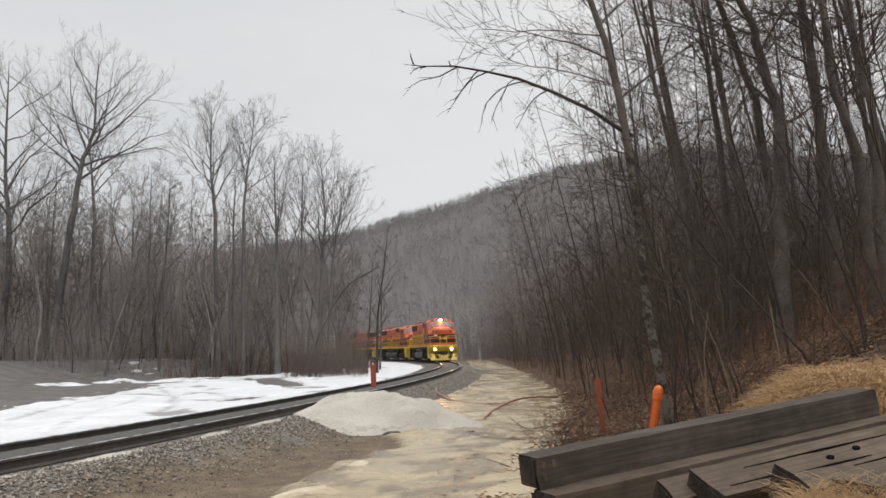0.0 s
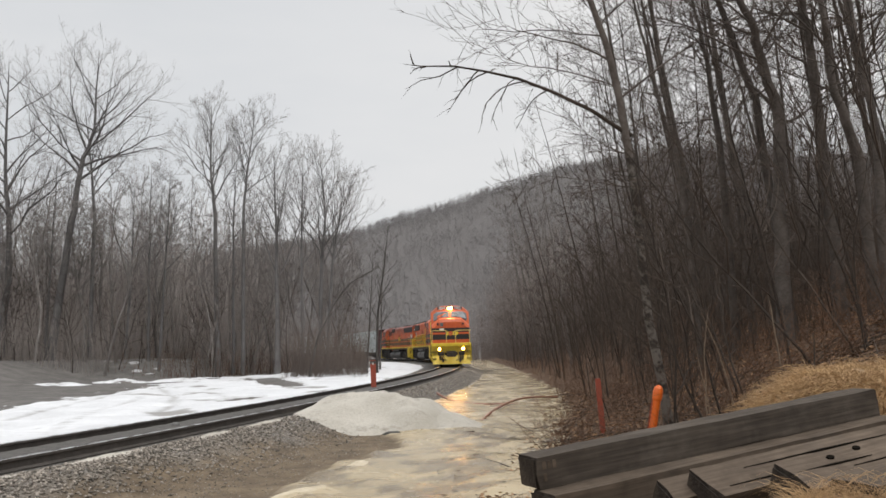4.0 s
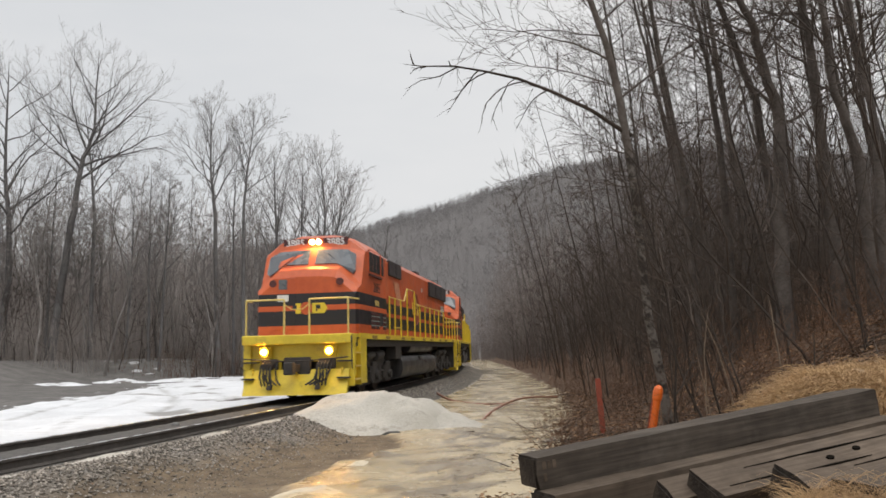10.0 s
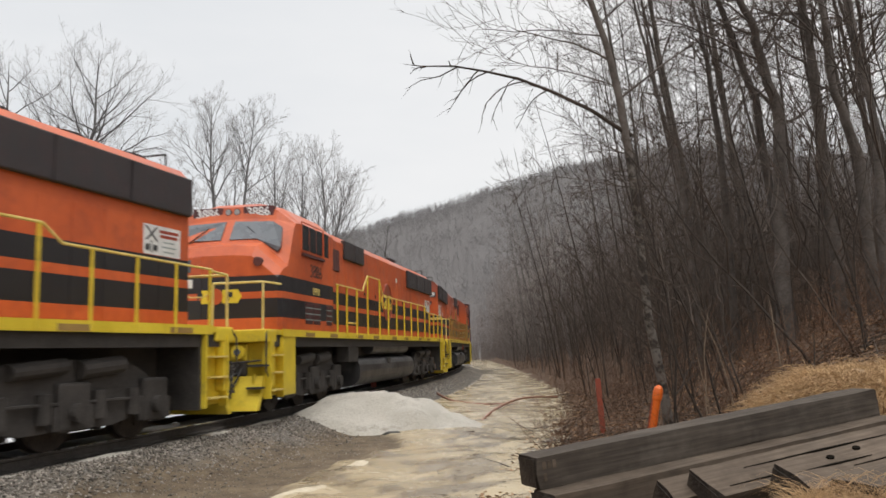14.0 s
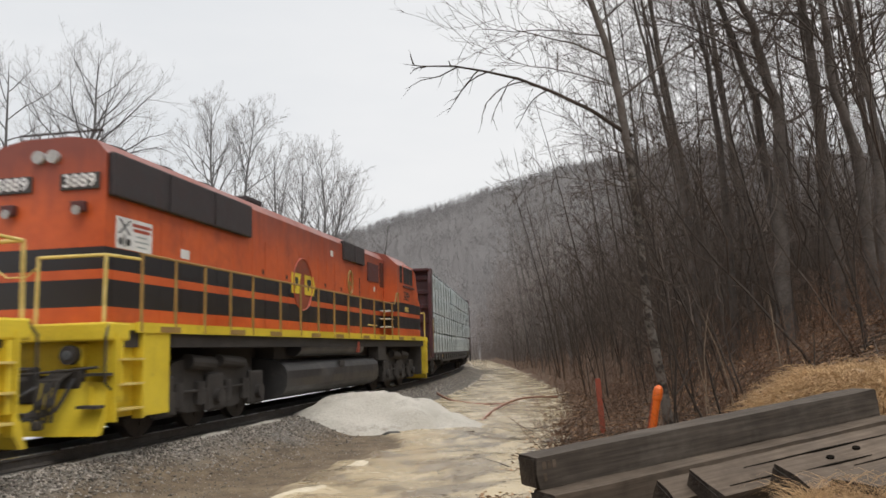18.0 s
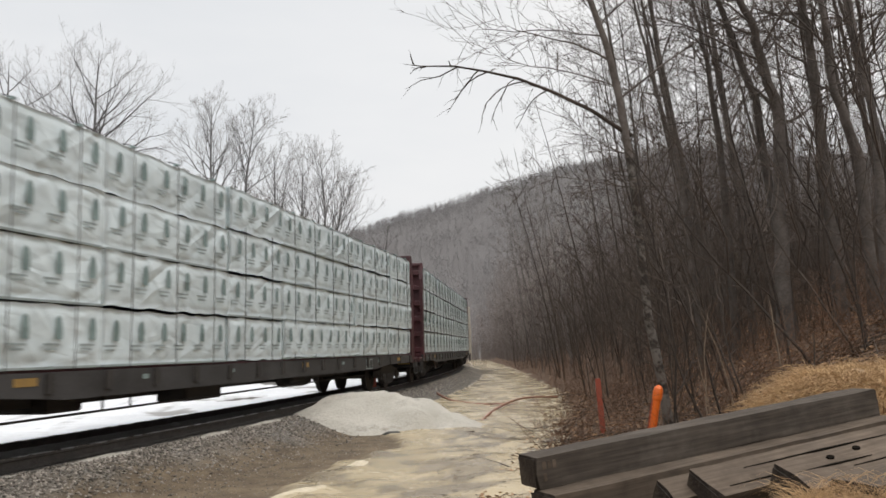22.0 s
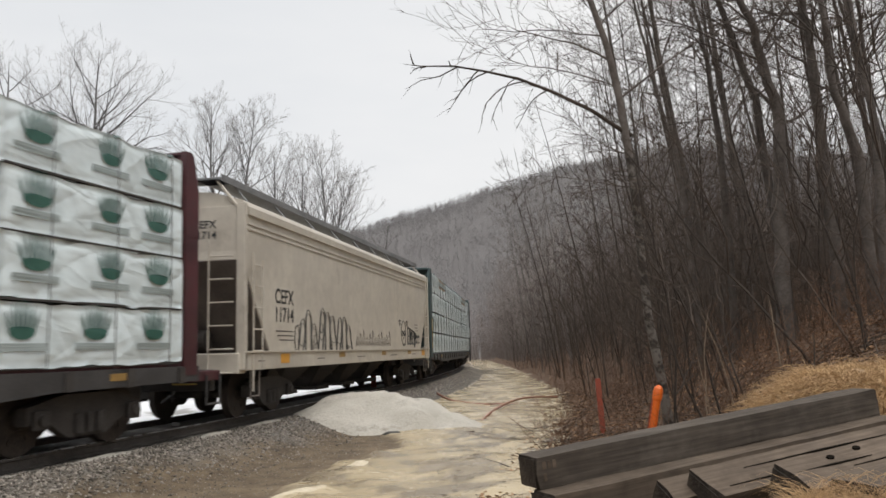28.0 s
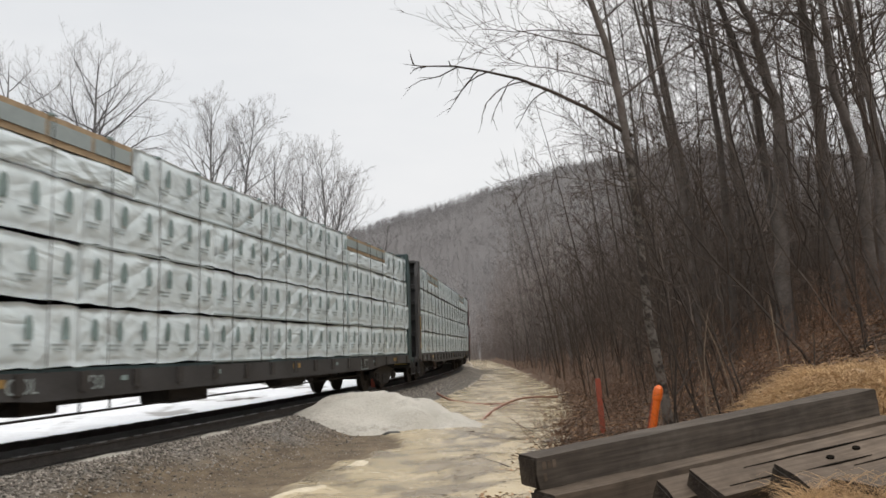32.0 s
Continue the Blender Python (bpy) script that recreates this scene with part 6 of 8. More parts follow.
def standing(seed, y, spine, bark, twig, label, group, **shape):
    """One tree of its own: spine as (x, z) points in the plan, the first on the ground."""
    x0 = spine[0][0]
    z0 = ground_z(x0, y)
    pts = [(0, 0, 0)] + [(x - x0, 0.15 * math.sin(seed + k), z - z0) for k, (x, z) in enumerate(spine[1:])]
    wood, crown = grown_tree(seed, pts, **shape)
    wood.materials.append(bark)
    crown.materials.append(twig)
    e = new("bare_tree")
    part("trunk", wood, None, e)
    part("crown", crown, None, e)
    e.location = (x0, y, z0)
    return tagged(e, label, "tree", group)


def tree_kind(seed, bark, twig, **shape):
    wood, crown = tree_meshes(seed, **shape)
    wood.materials.append(bark)
    crown.materials.append(twig)
    return wood, crown


def plant(kind, x, y, label, group, height=1.0, turn=0.0, tilt=(0, 0), category="tree", name="bare_tree"):
    e = new(name)
    part("trunk", kind[0], None, e)
    part("crown", kind[1], None, e)
    e.matrix_world = Matrix.Translation((x, y, ground_z(x, y))) @ Euler((radians(tilt[0]), radians(tilt[1]), 0)).to_matrix().to_4x4() @ Matrix.Rotation(radians(turn), 4, "Z") @ Matrix.Scale(height, 4)
    return tagged(e, label, category, group)


BACK = [tree_kind(150 + i, M_bark_hazed, M_twig_hazed, height=14, radius=r, clear=c, wide=w, leaders=k, fork_at=0.45, limbs=18, subs=6, twigs=4, spread=55, wander=0.08, fine=0.009)
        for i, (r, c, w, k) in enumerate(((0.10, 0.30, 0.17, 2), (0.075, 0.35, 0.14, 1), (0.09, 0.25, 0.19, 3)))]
def leaning_kind(seed, height, girth, lean, bow, bark, **shape):
    """A tall bank tree that leans out, bowing back upright or further over."""
    pts = [(-lean * height * (t + bow * t * (1 - t)), 0.25 * math.sin(seed + 5 * t), height * t) for t in (0, 0.12, 0.27, 0.42, 0.57, 0.72, 0.86, 1)]
    wood, crown = grown_tree(seed, pts, girth, **shape)
    wood.materials.append(bark)
    crown.materials.append(M_twig_brown)
    return wood, crown


RIGHT = [leaning_kind(200 + i, h, r, lean, bow, bark, low=low, reach=q, limbs=n, angle=a, rise=0.02, fine=0.0055, counts=(5, 4, 3), wander=0.15, stout=0.14)
         for i, (h, r, lean, bow, bark, low, q, n, a) in enumerate((
             (18, 0.09, 0.14, 0.5, M_bark_bank, 0.30, 4.2, 17, 62), (17, 0.065, 0.17, -0.3, M_bark_brown, 0.22, 3.4, 16, 66), (19, 0.11, 0.11, 0.4, M_bark_bank, 0.40, 4.8, 15, 56),
             (15, 0.055, 0.10, 0.8, M_bark_brown, 0.20, 2.8, 15, 64), (18, 0.08, 0.15, 0.6, M_bark_bank, 0.30, 4.0, 16, 60), (14, 0.05, 0.20, -0.4, M_bark_brown, 0.18, 3.0, 15, 68)))]
SAPLINGS = [tree_kind(300 + i, b, M_twig_brown, height=7.5, radius=r, clear=0.12, wide=w, limbs=12, subs=4, twigs=2, spread=52, wander=0.09, fine=0.004, droop=0.02)
            for i, (r, b, w) in enumerate(((0.034, M_bark_brown, 0.20), (0.025, M_bark_brown, 0.26), (0.04, M_bark_brown, 0.22), (0.03, M_bark_brown, 0.3)))]


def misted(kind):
    """The same tree, mist put into paler bark and twigs for the far end of the bank."""
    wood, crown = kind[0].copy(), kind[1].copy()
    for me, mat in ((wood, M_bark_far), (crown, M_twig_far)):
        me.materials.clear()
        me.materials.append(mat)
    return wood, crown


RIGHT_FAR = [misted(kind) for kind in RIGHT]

TREE_LABEL = "tall bare deciduous tree in the wood beyond the snow"
# the tall trees that stand out against the sky
for i, (y, spine, girth, low, reach, limbs, angle, bow) in enumerate((
        (60, ((-33.2, 0), (-32.6, 9.3), (-33.3, 15.8), (-33.4, 25.0)), 0.30, 0.40, 8.2, 18, 50, 0.5),
        (60, ((-29.4, 0), (-28.1, 11.4), (-27.5, 15.8), (-26.6, 18.8), (-26.5, 25.2)), 0.30, 0.42, 7.6, 20, 50, 0.45),
        (61, ((-26.9, 0), (-26.8, 12.0), (-27.2, 16.0), (-28.0, 21.4)), 0.17, 0.45, 5.0, 14, 44, 0.5),
        (60, ((-22.1, 0), (-22.2, 9.0), (-22.2, 16.4)), 0.12, 0.42, 3.6, 14, 46, 0.5),
        (62, ((-30.8, 0), (-30.6, 10.0), (-30.3, 18.0)), 0.12, 0.40, 4.2, 14, 48, 0.5),
        (58, ((-20.6, 0), (-20.2, 9.0), (-19.9, 15.2)), 0.10, 0.40, 3.6, 14, 44, 0.5),
        (63, ((-25.0, 0), (-24.6, 9.0), (-24.5, 15.6)), 0.11, 0.36, 4.4, 14, 48, 0.5),
        (60, ((-16.9, 0), (-17.2, 11.8), (-17.6, 15.5), (-17.6, 21.0)), 0.19, 0.42, 5.2, 18, 36, 0.6),
        (61, ((-15.3, 0), (-15.3, 12.0), (-15.0, 16.0), (-14.4, 20.6)), 0.15, 0.46, 4.6, 15, 34, 0.6),
        (62, ((-16.3, 0), (-16.4, 11.0), (-16.2, 17.0)), 0.12, 0.45, 3.8, 12, 38, 0.6),
        (60, ((-12.5, 0), (-12.6, 9.5), (-12.8, 16.6)), 0.20, 0.34, 6.8, 14, 27, 0.75),
        (60, ((-10.6, 0), (-10.7, 9.5), (-10.5, 16.9)), 0.13, 0.38, 5.8, 10, 27, 0.75),
        (60, ((-9.4, 0), (-9.2, 7.0), (-8.8, 11.5), (-9.3, 17.0)), 0.18, 0.34, 7.0, 15, 27, 0.75),
        (60, ((-8.9, 0), (-8.3, 8.0), (-7.9, 10.5), (-7.3, 14.6)), 0.14, 0.32, 5.8, 14, 32, 0.7))):
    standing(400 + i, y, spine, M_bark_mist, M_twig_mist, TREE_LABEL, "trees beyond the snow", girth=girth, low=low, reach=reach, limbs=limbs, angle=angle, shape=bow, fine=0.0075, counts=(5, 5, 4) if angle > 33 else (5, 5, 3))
# a bowed sapling and two thin ones by the curve, with trunks clear of the brush
for i, (y, spine, girth, low, reach, limbs) in enumerate((
        (50, ((-8.5, 0), (-7.9, 2.2), (-6.9, 4.2), (-5.9, 5.5), (-5.0, 6.0), (-4.2, 6.3)), 0.075, 0.30, 1.6, 12),
        (56, ((-4.8, 0), (-4.65, 4.0), (-4.2, 7.0), (-3.8, 10.4)), 0.10, 0.22, 2.2, 16),
        (57, ((-5.6, 0), (-5.3, 4.0), (-5.0, 8.6)), 0.07, 0.20, 1.8, 14),
        (66, ((-5.4, 0), (-5.2, 4.0), (-5.0, 9.4)), 0.08, 0.22, 2.0, 14))):
    standing(440 + i, y, spine, M_bark, M_twig, "thin dark tree bowed beside the curve of the track", "trees by the curve", girth=girth, low=low, reach=reach, limbs=limbs, angle=40, fine=0.007, counts=(4, 3, 2))
rng = random.Random(7)
for i in range(165):
    depth = rng.uniform(55, 96)
    px = rng.uniform(-0.62, -0.115)
    x, y = px * depth, depth
    d, s = (float(v[0]) for v in from_track([x], [y]))
    if d > -9 or (d > -16 and y < 60):
        continue
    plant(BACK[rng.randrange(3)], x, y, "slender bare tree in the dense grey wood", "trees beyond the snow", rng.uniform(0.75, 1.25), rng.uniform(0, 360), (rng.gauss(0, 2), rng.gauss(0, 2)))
for i in range(70):
    depth = rng.uniform(52, 75)
    x, y = rng.uniform(-0.62, -0.10) * depth, depth
    d, s = (float(v[0]) for v in from_track([x], [y]))
    if d > -8 or (d > -15 and y < 58):
        continue
    plant(SAPLINGS[rng.randrange(4)], x, y, "thin bare sapling at the edge of the wood", "saplings beyond the snow", rng.uniform(0.6, 1.25), rng.uniform(0, 360), (rng.gauss(0, 4), rng.gauss(0, 4)), name="bare_sapling")

# the stout trunks at the front of the bank
for i, (y, spine, girth, low) in enumerate((
        (17, ((7.15, 0), (7.3, 4.1), (7.45, 6.0), (7.07, 7.7), (6.62, 8.8), (6.3, 10.6), (5.9, 14.5)), 0.165, 0.30),
        (17.5, ((8.65, 0), (8.61, 4.8), (8.44, 7.5), (8.29, 8.9), (8.1, 11.5), (7.9, 15)), 0.15, 0.34),
        (17, ((9.1, 0), (9.03, 5.1), (8.59, 6.5), (8.45, 8.7), (8.3, 11.0), (8.0, 14.5)), 0.13, 0.36),
        (19, ((6.85, 0), (6.72, 6.1), (6.57, 8.1), (6.35, 9.7), (6.1, 14.0)), 0.095, 0.26),
        (20, ((6.35, 0), (6.16, 4.2), (5.85, 7.4), (5.4, 10.1), (4.6, 14.0)), 0.085, 0.22),
        (16, ((8.8, 0), (8.92, 5.4), (8.69, 8.2), (8.4, 12.0), (8.1, 14)), 0.095, 0.30),
        (18, ((7.8, 0), (7.38, 6.8), (6.67, 9.2), (6.19, 10.9), (5.5, 14.5)), 0.11, 0.28),
        (22, ((8.4, 0), (8.34, 5.5), (8.0, 8.8), (7.76, 11.0), (7.4, 16.0)), 0.11, 0.26))):
    standing(460 + i, y, spine, M_bark_bank, M_twig_brown, "stout grey-brown bare tree leaning out from the bank", "trees on the bank", girth=girth, low=low, reach=3.6, limbs=18, angle=58, rise=0.02, fine=0.004, counts=(5, 4, 2), wander=0.15, stout=0.10)

# wood on the right-hand bank, leaning towards the light over the track
spots = []
while len(spots) < 142:
    y = 21 + 90 * rng.random() ** 1.25
    x = float(toe(y)) + 1.4 + rng.random() ** 1.2 * (14 + 0.16 * y)
    if x / y > 0.66 or any((x - a) ** 2 + (y - b) ** 2 < 1.1 for a, b in spots) or (y < 27 and x / y < 0.31) or (y < 36 and x / y < 0.20):
        continue
    spots.append((x, y))
for x, y in spots:
    edge = x / y < 0.25
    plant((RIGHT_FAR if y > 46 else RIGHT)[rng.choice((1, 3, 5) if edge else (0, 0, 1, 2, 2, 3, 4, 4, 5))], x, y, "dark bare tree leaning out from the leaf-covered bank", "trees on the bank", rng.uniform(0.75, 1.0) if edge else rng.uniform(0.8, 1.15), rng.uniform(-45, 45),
          (rng.gauss(0, 2.5), rng.gauss(0, 2.5)))
for i in range(150):
    y = 11.5 + 60 * rng.random() ** 1.5
    x = float(toe(y)) + 0.8 + rng.random() * (5 + 0.12 * y)
    if x / y > 0.66 or (y < 17 and x / y < 0.27):
        continue
    plant(SAPLINGS[rng.randrange(4)], x, y, "thin bare sapling on the leaf-covered bank", "saplings on the bank", rng.uniform(0.45, 1.0), rng.uniform(0, 360),
          (rng.gauss(0, 5), rng.gauss(-6, 6)), name="bare_sapling")


# ---- thickets, dead grass and far woods: too many to count ----
def spikes(root, top, r0, bend, segs=2):
    """Thin three-sided tapering stems from root to top, bowed sideways by bend; arrays of shape (n, 3)."""
    n = len(root)
    axis = top - root
    u = np.cross(axis, np.array([0.3, 0.9, 0.2]))
    u /= np.linalg.norm(u, axis=1, keepdims=True) + 1e-9
    w = np.cross(axis, u)
    w /= np.linalg.norm(w, axis=1, keepdims=True) + 1e-9
    rings = []
    for k in range(segs):
        t = k / segs
        c = root + axis * t + bend * (4 * t * (1 - t))
        r = (r0 * (1 - t)).reshape(-1, 1)
        for j in range(3):
            a = 2 * math.pi * j / 3
            rings.append(c + r * (u * math.cos(a) + w * math.sin(a)))
    verts = np.stack(rings + [top], 1)
    per = 3 * segs + 1
    tri = []
    for k in range(segs - 1):
        for j in range(3):
            a, b = 3 * k + j, 3 * k + (j + 1) % 3
            tri += [(a, b, b + 3), (a, b + 3, a + 3)]
    for j in range(3):
        tri.append((3 * (segs - 1) + j, 3 * (segs - 1) + (j + 1) % 3, 3 * segs))
    faces = (np.array(tri)[None] + (np.arange(n) * per)[:, None, None]).reshape(-1, 3)
    return verts.reshape(-1, 3), faces


def tri_mesh(name, chunks, mat):
    base, vs, fs = 0, [], []
    for v, f in chunks:
        vs.append(v)
        fs.append(f + base)
        base += len(v)
    v, f = np.concatenate(vs), np.concatenate(fs).astype(np.int32)
    me = bpy.data.meshes.new(name)
    me.vertices.add(len(v))
    me.vertices.foreach_set("co", v.astype(np.float32).ravel())
    me.loops.add(f.size)
    me.loops.foreach_set("vertex_index", f.ravel())
    me.polygons.add(len(f))
    me.polygons.foreach_set("loop_start", np.arange(len(f), dtype=np.int32) * 3)
    me.materials.append(mat)
    me.update(calc_edges=True)
    return me


def thicket(name, x, y, low, high, radius, mat, label, seed, lean=0.25, sprigs=4, category="undergrowth"):
    r = np.random.RandomState(seed)
    n = len(x)
    root = np.stack([x, y, ground_height(x, y) - 0.05], 1)
    h = r.uniform(low, high, n) * r.uniform(0.6, 1.0, n)
    top = root + np.stack([r.normal(0, lean, n) * h, r.normal(0, lean, n) * h, h], 1)
    bend = r.normal(0, 0.06, (n, 3)) * h[:, None]
    chunks = [spikes(root, top, radius * r.uniform(0.6, 1.4, n), bend)]
    for _ in range(sprigs):
        t = r.uniform(0.3, 0.95, (n, 1))
        a = root + (top - root) * t + bend * (4 * t * (1 - t))
        ln = (h * r.uniform(0.15, 0.4, n))[:, None]
        d = r.normal(0, 0.55, (n, 3)) + np.array([0, 0, 0.7])
        chunks.append(spikes(a, a + d * ln, radius * 0.5 * np.ones(n), np.zeros((n, 3)), 1))
    return tagged(new(name, tri_mesh(name, chunks, mat)), label, category, kind="stuff")


rs = np.random.RandomState(5)
y = 11.5 + 75 * rs.random_sample(7000) ** 1.6
x = toe(y) + 0.2 + rs.random_sample(7000) ** 1.3 * (6 + 0.16 * y)
keep = (x / y < 0.68) & ~((y < 13) & (x < 2.2))
keep &= wave(x, y, 55, 4, 4.5) > np.where(x - toe(y) < 1.5, 0.1, -0.25)
thicket("red_brown_undergrowth", x[keep], y[keep], 0.3, 1.7, 0.005, M_brush, "dense red-brown brush and briars along the bank", 51, 0.6, 5)
y = 19 + 90 * rs.random_sample(9500) ** 1.2
x = toe(y) + 2.5 + rs.random_sample(9500) * (9 + 0.3 * y)
thicket("grey_saplings_thicket", x, y, 1.5, 8.5, 0.009, M_brush_grey, "thin grey whips and saplings crowding the bank", 52, 0.20, 6)
depth = 55 + 45 * rs.random_sample(7000)
x = rs.uniform(-0.66, -0.09, 7000) * depth
d, s = from_track(x, depth)
keep = (d < -15) & ((d < -24) | (depth > 66))
whip_y = 64 + 45 * rs.random_sample(2000)
whip_x = rs.uniform(-0.66, -0.10, 2000) * whip_y
whip_d, _ = from_track(whip_x, whip_y)
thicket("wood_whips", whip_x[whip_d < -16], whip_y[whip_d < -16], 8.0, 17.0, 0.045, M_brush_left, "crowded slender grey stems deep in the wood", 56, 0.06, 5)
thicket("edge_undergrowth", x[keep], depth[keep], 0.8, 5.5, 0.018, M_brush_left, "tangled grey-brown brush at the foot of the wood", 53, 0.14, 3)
s = rs.uniform(36, 100, 1300)
d = -(np.interp(s, (36, 45, 60, 100), (18, 13, 9, 6)) + rs.exponential(2.5, 1300))
h = np.interp(s, T_S, T_H)
thicket("trackside_brush", np.interp(s, T_S, T_X) + d * np.cos(h), np.interp(s, T_S, T_Y) - d * np.sin(h), 0.5, 3.0, 0.014, M_brush, "red-brown brush beside the curve of the track", 54, 0.2)

belt_y = 62 + 85 * rs.random_sample(4200)
belt_x = np.where(rs.random_sample(4200) < 0.6, toe(belt_y) + 2.0 + rs.exponential(7, 4200), rs.uniform(-0.13, 0.06, 4200) * belt_y)
belt_d, _ = from_track(belt_x, belt_y)
keep = ((belt_d > 7.5) & (belt_x > toe(belt_y) + 1.5)) | ((belt_y > 105) & (np.abs(belt_d) > 9))
curve_y = rs.uniform(49, 62, 1500)
curve_x = rs.uniform(-0.205, -0.098, 1500) * curve_y
curve_d, _ = from_track(curve_x, curve_y)
clear = (curve_d < -4.6) & (wave(curve_x, curve_y, 58, 3, 3.0) + 2.5 * np.clip(curve_x / curve_y + 0.185, -1, 0) * 20 > -0.3)
thicket("curve_brush", curve_x[clear], curve_y[clear], 1.0, 5.0, 0.010, M_brush_curve, "brown-grey bushes crowding the snow by the curve", 59, 0.2, 6)
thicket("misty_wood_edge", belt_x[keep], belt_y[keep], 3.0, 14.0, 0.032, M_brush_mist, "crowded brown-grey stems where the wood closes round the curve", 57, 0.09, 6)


def far_wood():
    """Woods over the valley side: a bole and rising limbs for each small tree."""
    r = np.random.RandomState(61)
    n = 30000
    y = np.where(r.random_sample(n) < 0.25, r.uniform(300, 420, n), 92 + 300 * r.random_sample(n) ** 0.75)
    x = r.uniform(-0.62, 0.45, n) * y
    dist, _ = from_track(x, y)
    keep = ((dist < -12) | (dist > 14)) & ((y > 150) | (x < 0) | (dist > 24))
    x, y, n = x[keep], y[keep], int(keep.sum())
    root = np.stack([x, y, ground_height(x, y) - 0.2], 1)
    h = np.where(y < 150, r.uniform(7, 13, n) * np.where(x > 0, 1.8, 1.0), r.uniform(2.2, 6.0, n) * (1 + 0.7 * ease(30, 90, x)))
    top = root + np.stack([r.normal(0, 0.4, n), r.normal(0, 0.4, n), h * 0.8], 1)
    chunks = [spikes(root, top, np.where(y < 150, 0.11, 0.07), np.zeros((n, 3)), 1)]
    for _ in range(6):
        t = r.uniform(0.3, 0.9, (n, 1))
        a = root + (top - root) * t
        d = np.stack([r.normal(0, 0.75, n), r.normal(0, 0.75, n), r.uniform(0.3, 1.0, n)], 1) * (h * 0.40)[:, None] * (1.2 - t)
        chunks.append(spikes(a, a + d, np.where(y < 150, 0.035, 0.045), np.zeros((n, 3)), 1))
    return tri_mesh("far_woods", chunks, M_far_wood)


tagged(new("far_woods", far_wood()), "bare woods covering the far hillside, mist put into their grey", "woods", kind="stuff")


# ---- the leaning tree by the bank, with its long dead limb over the track ----
def leaning_tree():
    e = tagged(new("leaning_tree"), "leaning tree with pale patchy bark and a long drooping dead limb", "tree")
    rng = random.Random(77)
    base = Vector((3.85, 14.0, ground_z(3.85, 14.0) - 0.3))
    wv, wf, tv, tf = [], [], [], []
    line = [base] + [Vector(p) for p in ((3.74, 14.0, 0.6), (3.57, 14.0, 1.69), (3.51, 14.0, 2.74), (3.47, 14.0, 3.7), (3.4, 14.0, 4.52), (3.28, 14.0, 5.61), (3.1, 14.0, 6.63), (2.84, 14.0, 7.5), (2.7, 14.0, 8.15), (2.55, 14.0, 8.93), (2.1, 14.1, 10.6), (1.95, 14.2, 12.4))]
    line = [p + Vector((-0.03, 0, 0)) for p in line]
    uv, uf = [], []
    girth = [0.092, 0.080, 0.074, 0.072, 0.072, 0.068, 0.062, 0.056, 0.050, 0.046, 0.042, 0.034, 0.02]
    tube(wv, wf, line[:7], girth[:7], 12)
    tube(uv, uf, line[5:], [g + 0.003 for g in girth[5:]], 12)
    for t, dx, dy, dz, long, r in ((0.30, 0.8, 0.3, 0.5, 1.6, 0.03), (0.50, 0.9, -0.2, 0.6, 3.0, 0.05), (0.56, -0.5, 0.7, 0.6, 2.6, 0.04), (0.62, 0.7, 0.4, 0.8, 3.5, 0.05), (0.68, -0.8, -0.2, 0.75, 2.8, 0.04),
                                   (0.72, 0.6, -0.4, 0.9, 3.0, 0.045), (0.78, -0.7, 0.3, 0.8, 3.0, 0.04), (0.84, 0.7, 0.2, 0.9, 2.6, 0.035), (0.9, -0.5, -0.3, 1, 2.2, 0.03), (0.95, 0.4, 0.3, 1, 1.8, 0.025),
                                   (0.36, -0.8, 0.5, 0.35, 2.0, 0.02), (0.42, -0.6, 0.7, 0.5, 2.4, 0.022), (0.46, 0.7, 0.6, 0.5, 2.2, 0.02), (0.52, -0.9, 0.2, 0.3, 2.6, 0.024), (0.60, -0.7, 0.6, 0.3, 2.8, 0.024), (0.64, 0.5, 0.7, 0.6, 2.4, 0.022), (0.74, -0.9, 0.3, 0.2, 2.6, 0.022), (0.80, -0.9, -0.2, 0.4, 2.6, 0.022), (0.88, -0.9, 0.2, 0.4, 2.4, 0.02)):
        p, _ = along(line, t)
        limb = limb_line(rng, p, Vector((dx, dy, dz)), long, 6, 0.10, 0.02)
        tube(uv, uf, limb, [0.36 * r * (1 - k / 6.5) + 0.005 for k in range(7)], 6)
        for j in range(16):
            p2, d2 = along(limb, 0.15 + 0.82 * j / 12)
            sub = limb_line(rng, p2, swing(rng, d2, radians(rng.uniform(30, 60))), long * rng.uniform(0.25, 0.5), 4, 0.16, 0.02)
            tube(tv, tf, sub, [0.006, 0.0055, 0.005, 0.004, 0], 3)
            for _ in range(5):
                p3, d3 = along(sub, rng.uniform(0.2, 1))
                tube(tv, tf, limb_line(rng, p3, swing(rng, d3, 0.6), long * rng.uniform(0.08, 0.2), 2, 0.12, 0.0), (0.0042, 0.0035, 0), 3)
    # the dead limb: rises, then reaches far out and droops in long fingers
    reach = [Vector(p) for p in ((3.43, 14.0, 4.92), (3.2, 14.0, 5.07), (2.72, 13.9, 5.38), (2.0, 13.8, 5.72), (1.42, 13.7, 5.93), (0.82, 13.6, 6.05), (0.28, 13.5, 6.12), (-0.30, 13.4, 6.10), (-0.66, 13.3, 6.12))]
    lv, lf = [], []
    tube(lv, lf, reach, (0.045, 0.040, 0.036, 0.031, 0.026, 0.021, 0.017, 0.012, 0.007), 8)
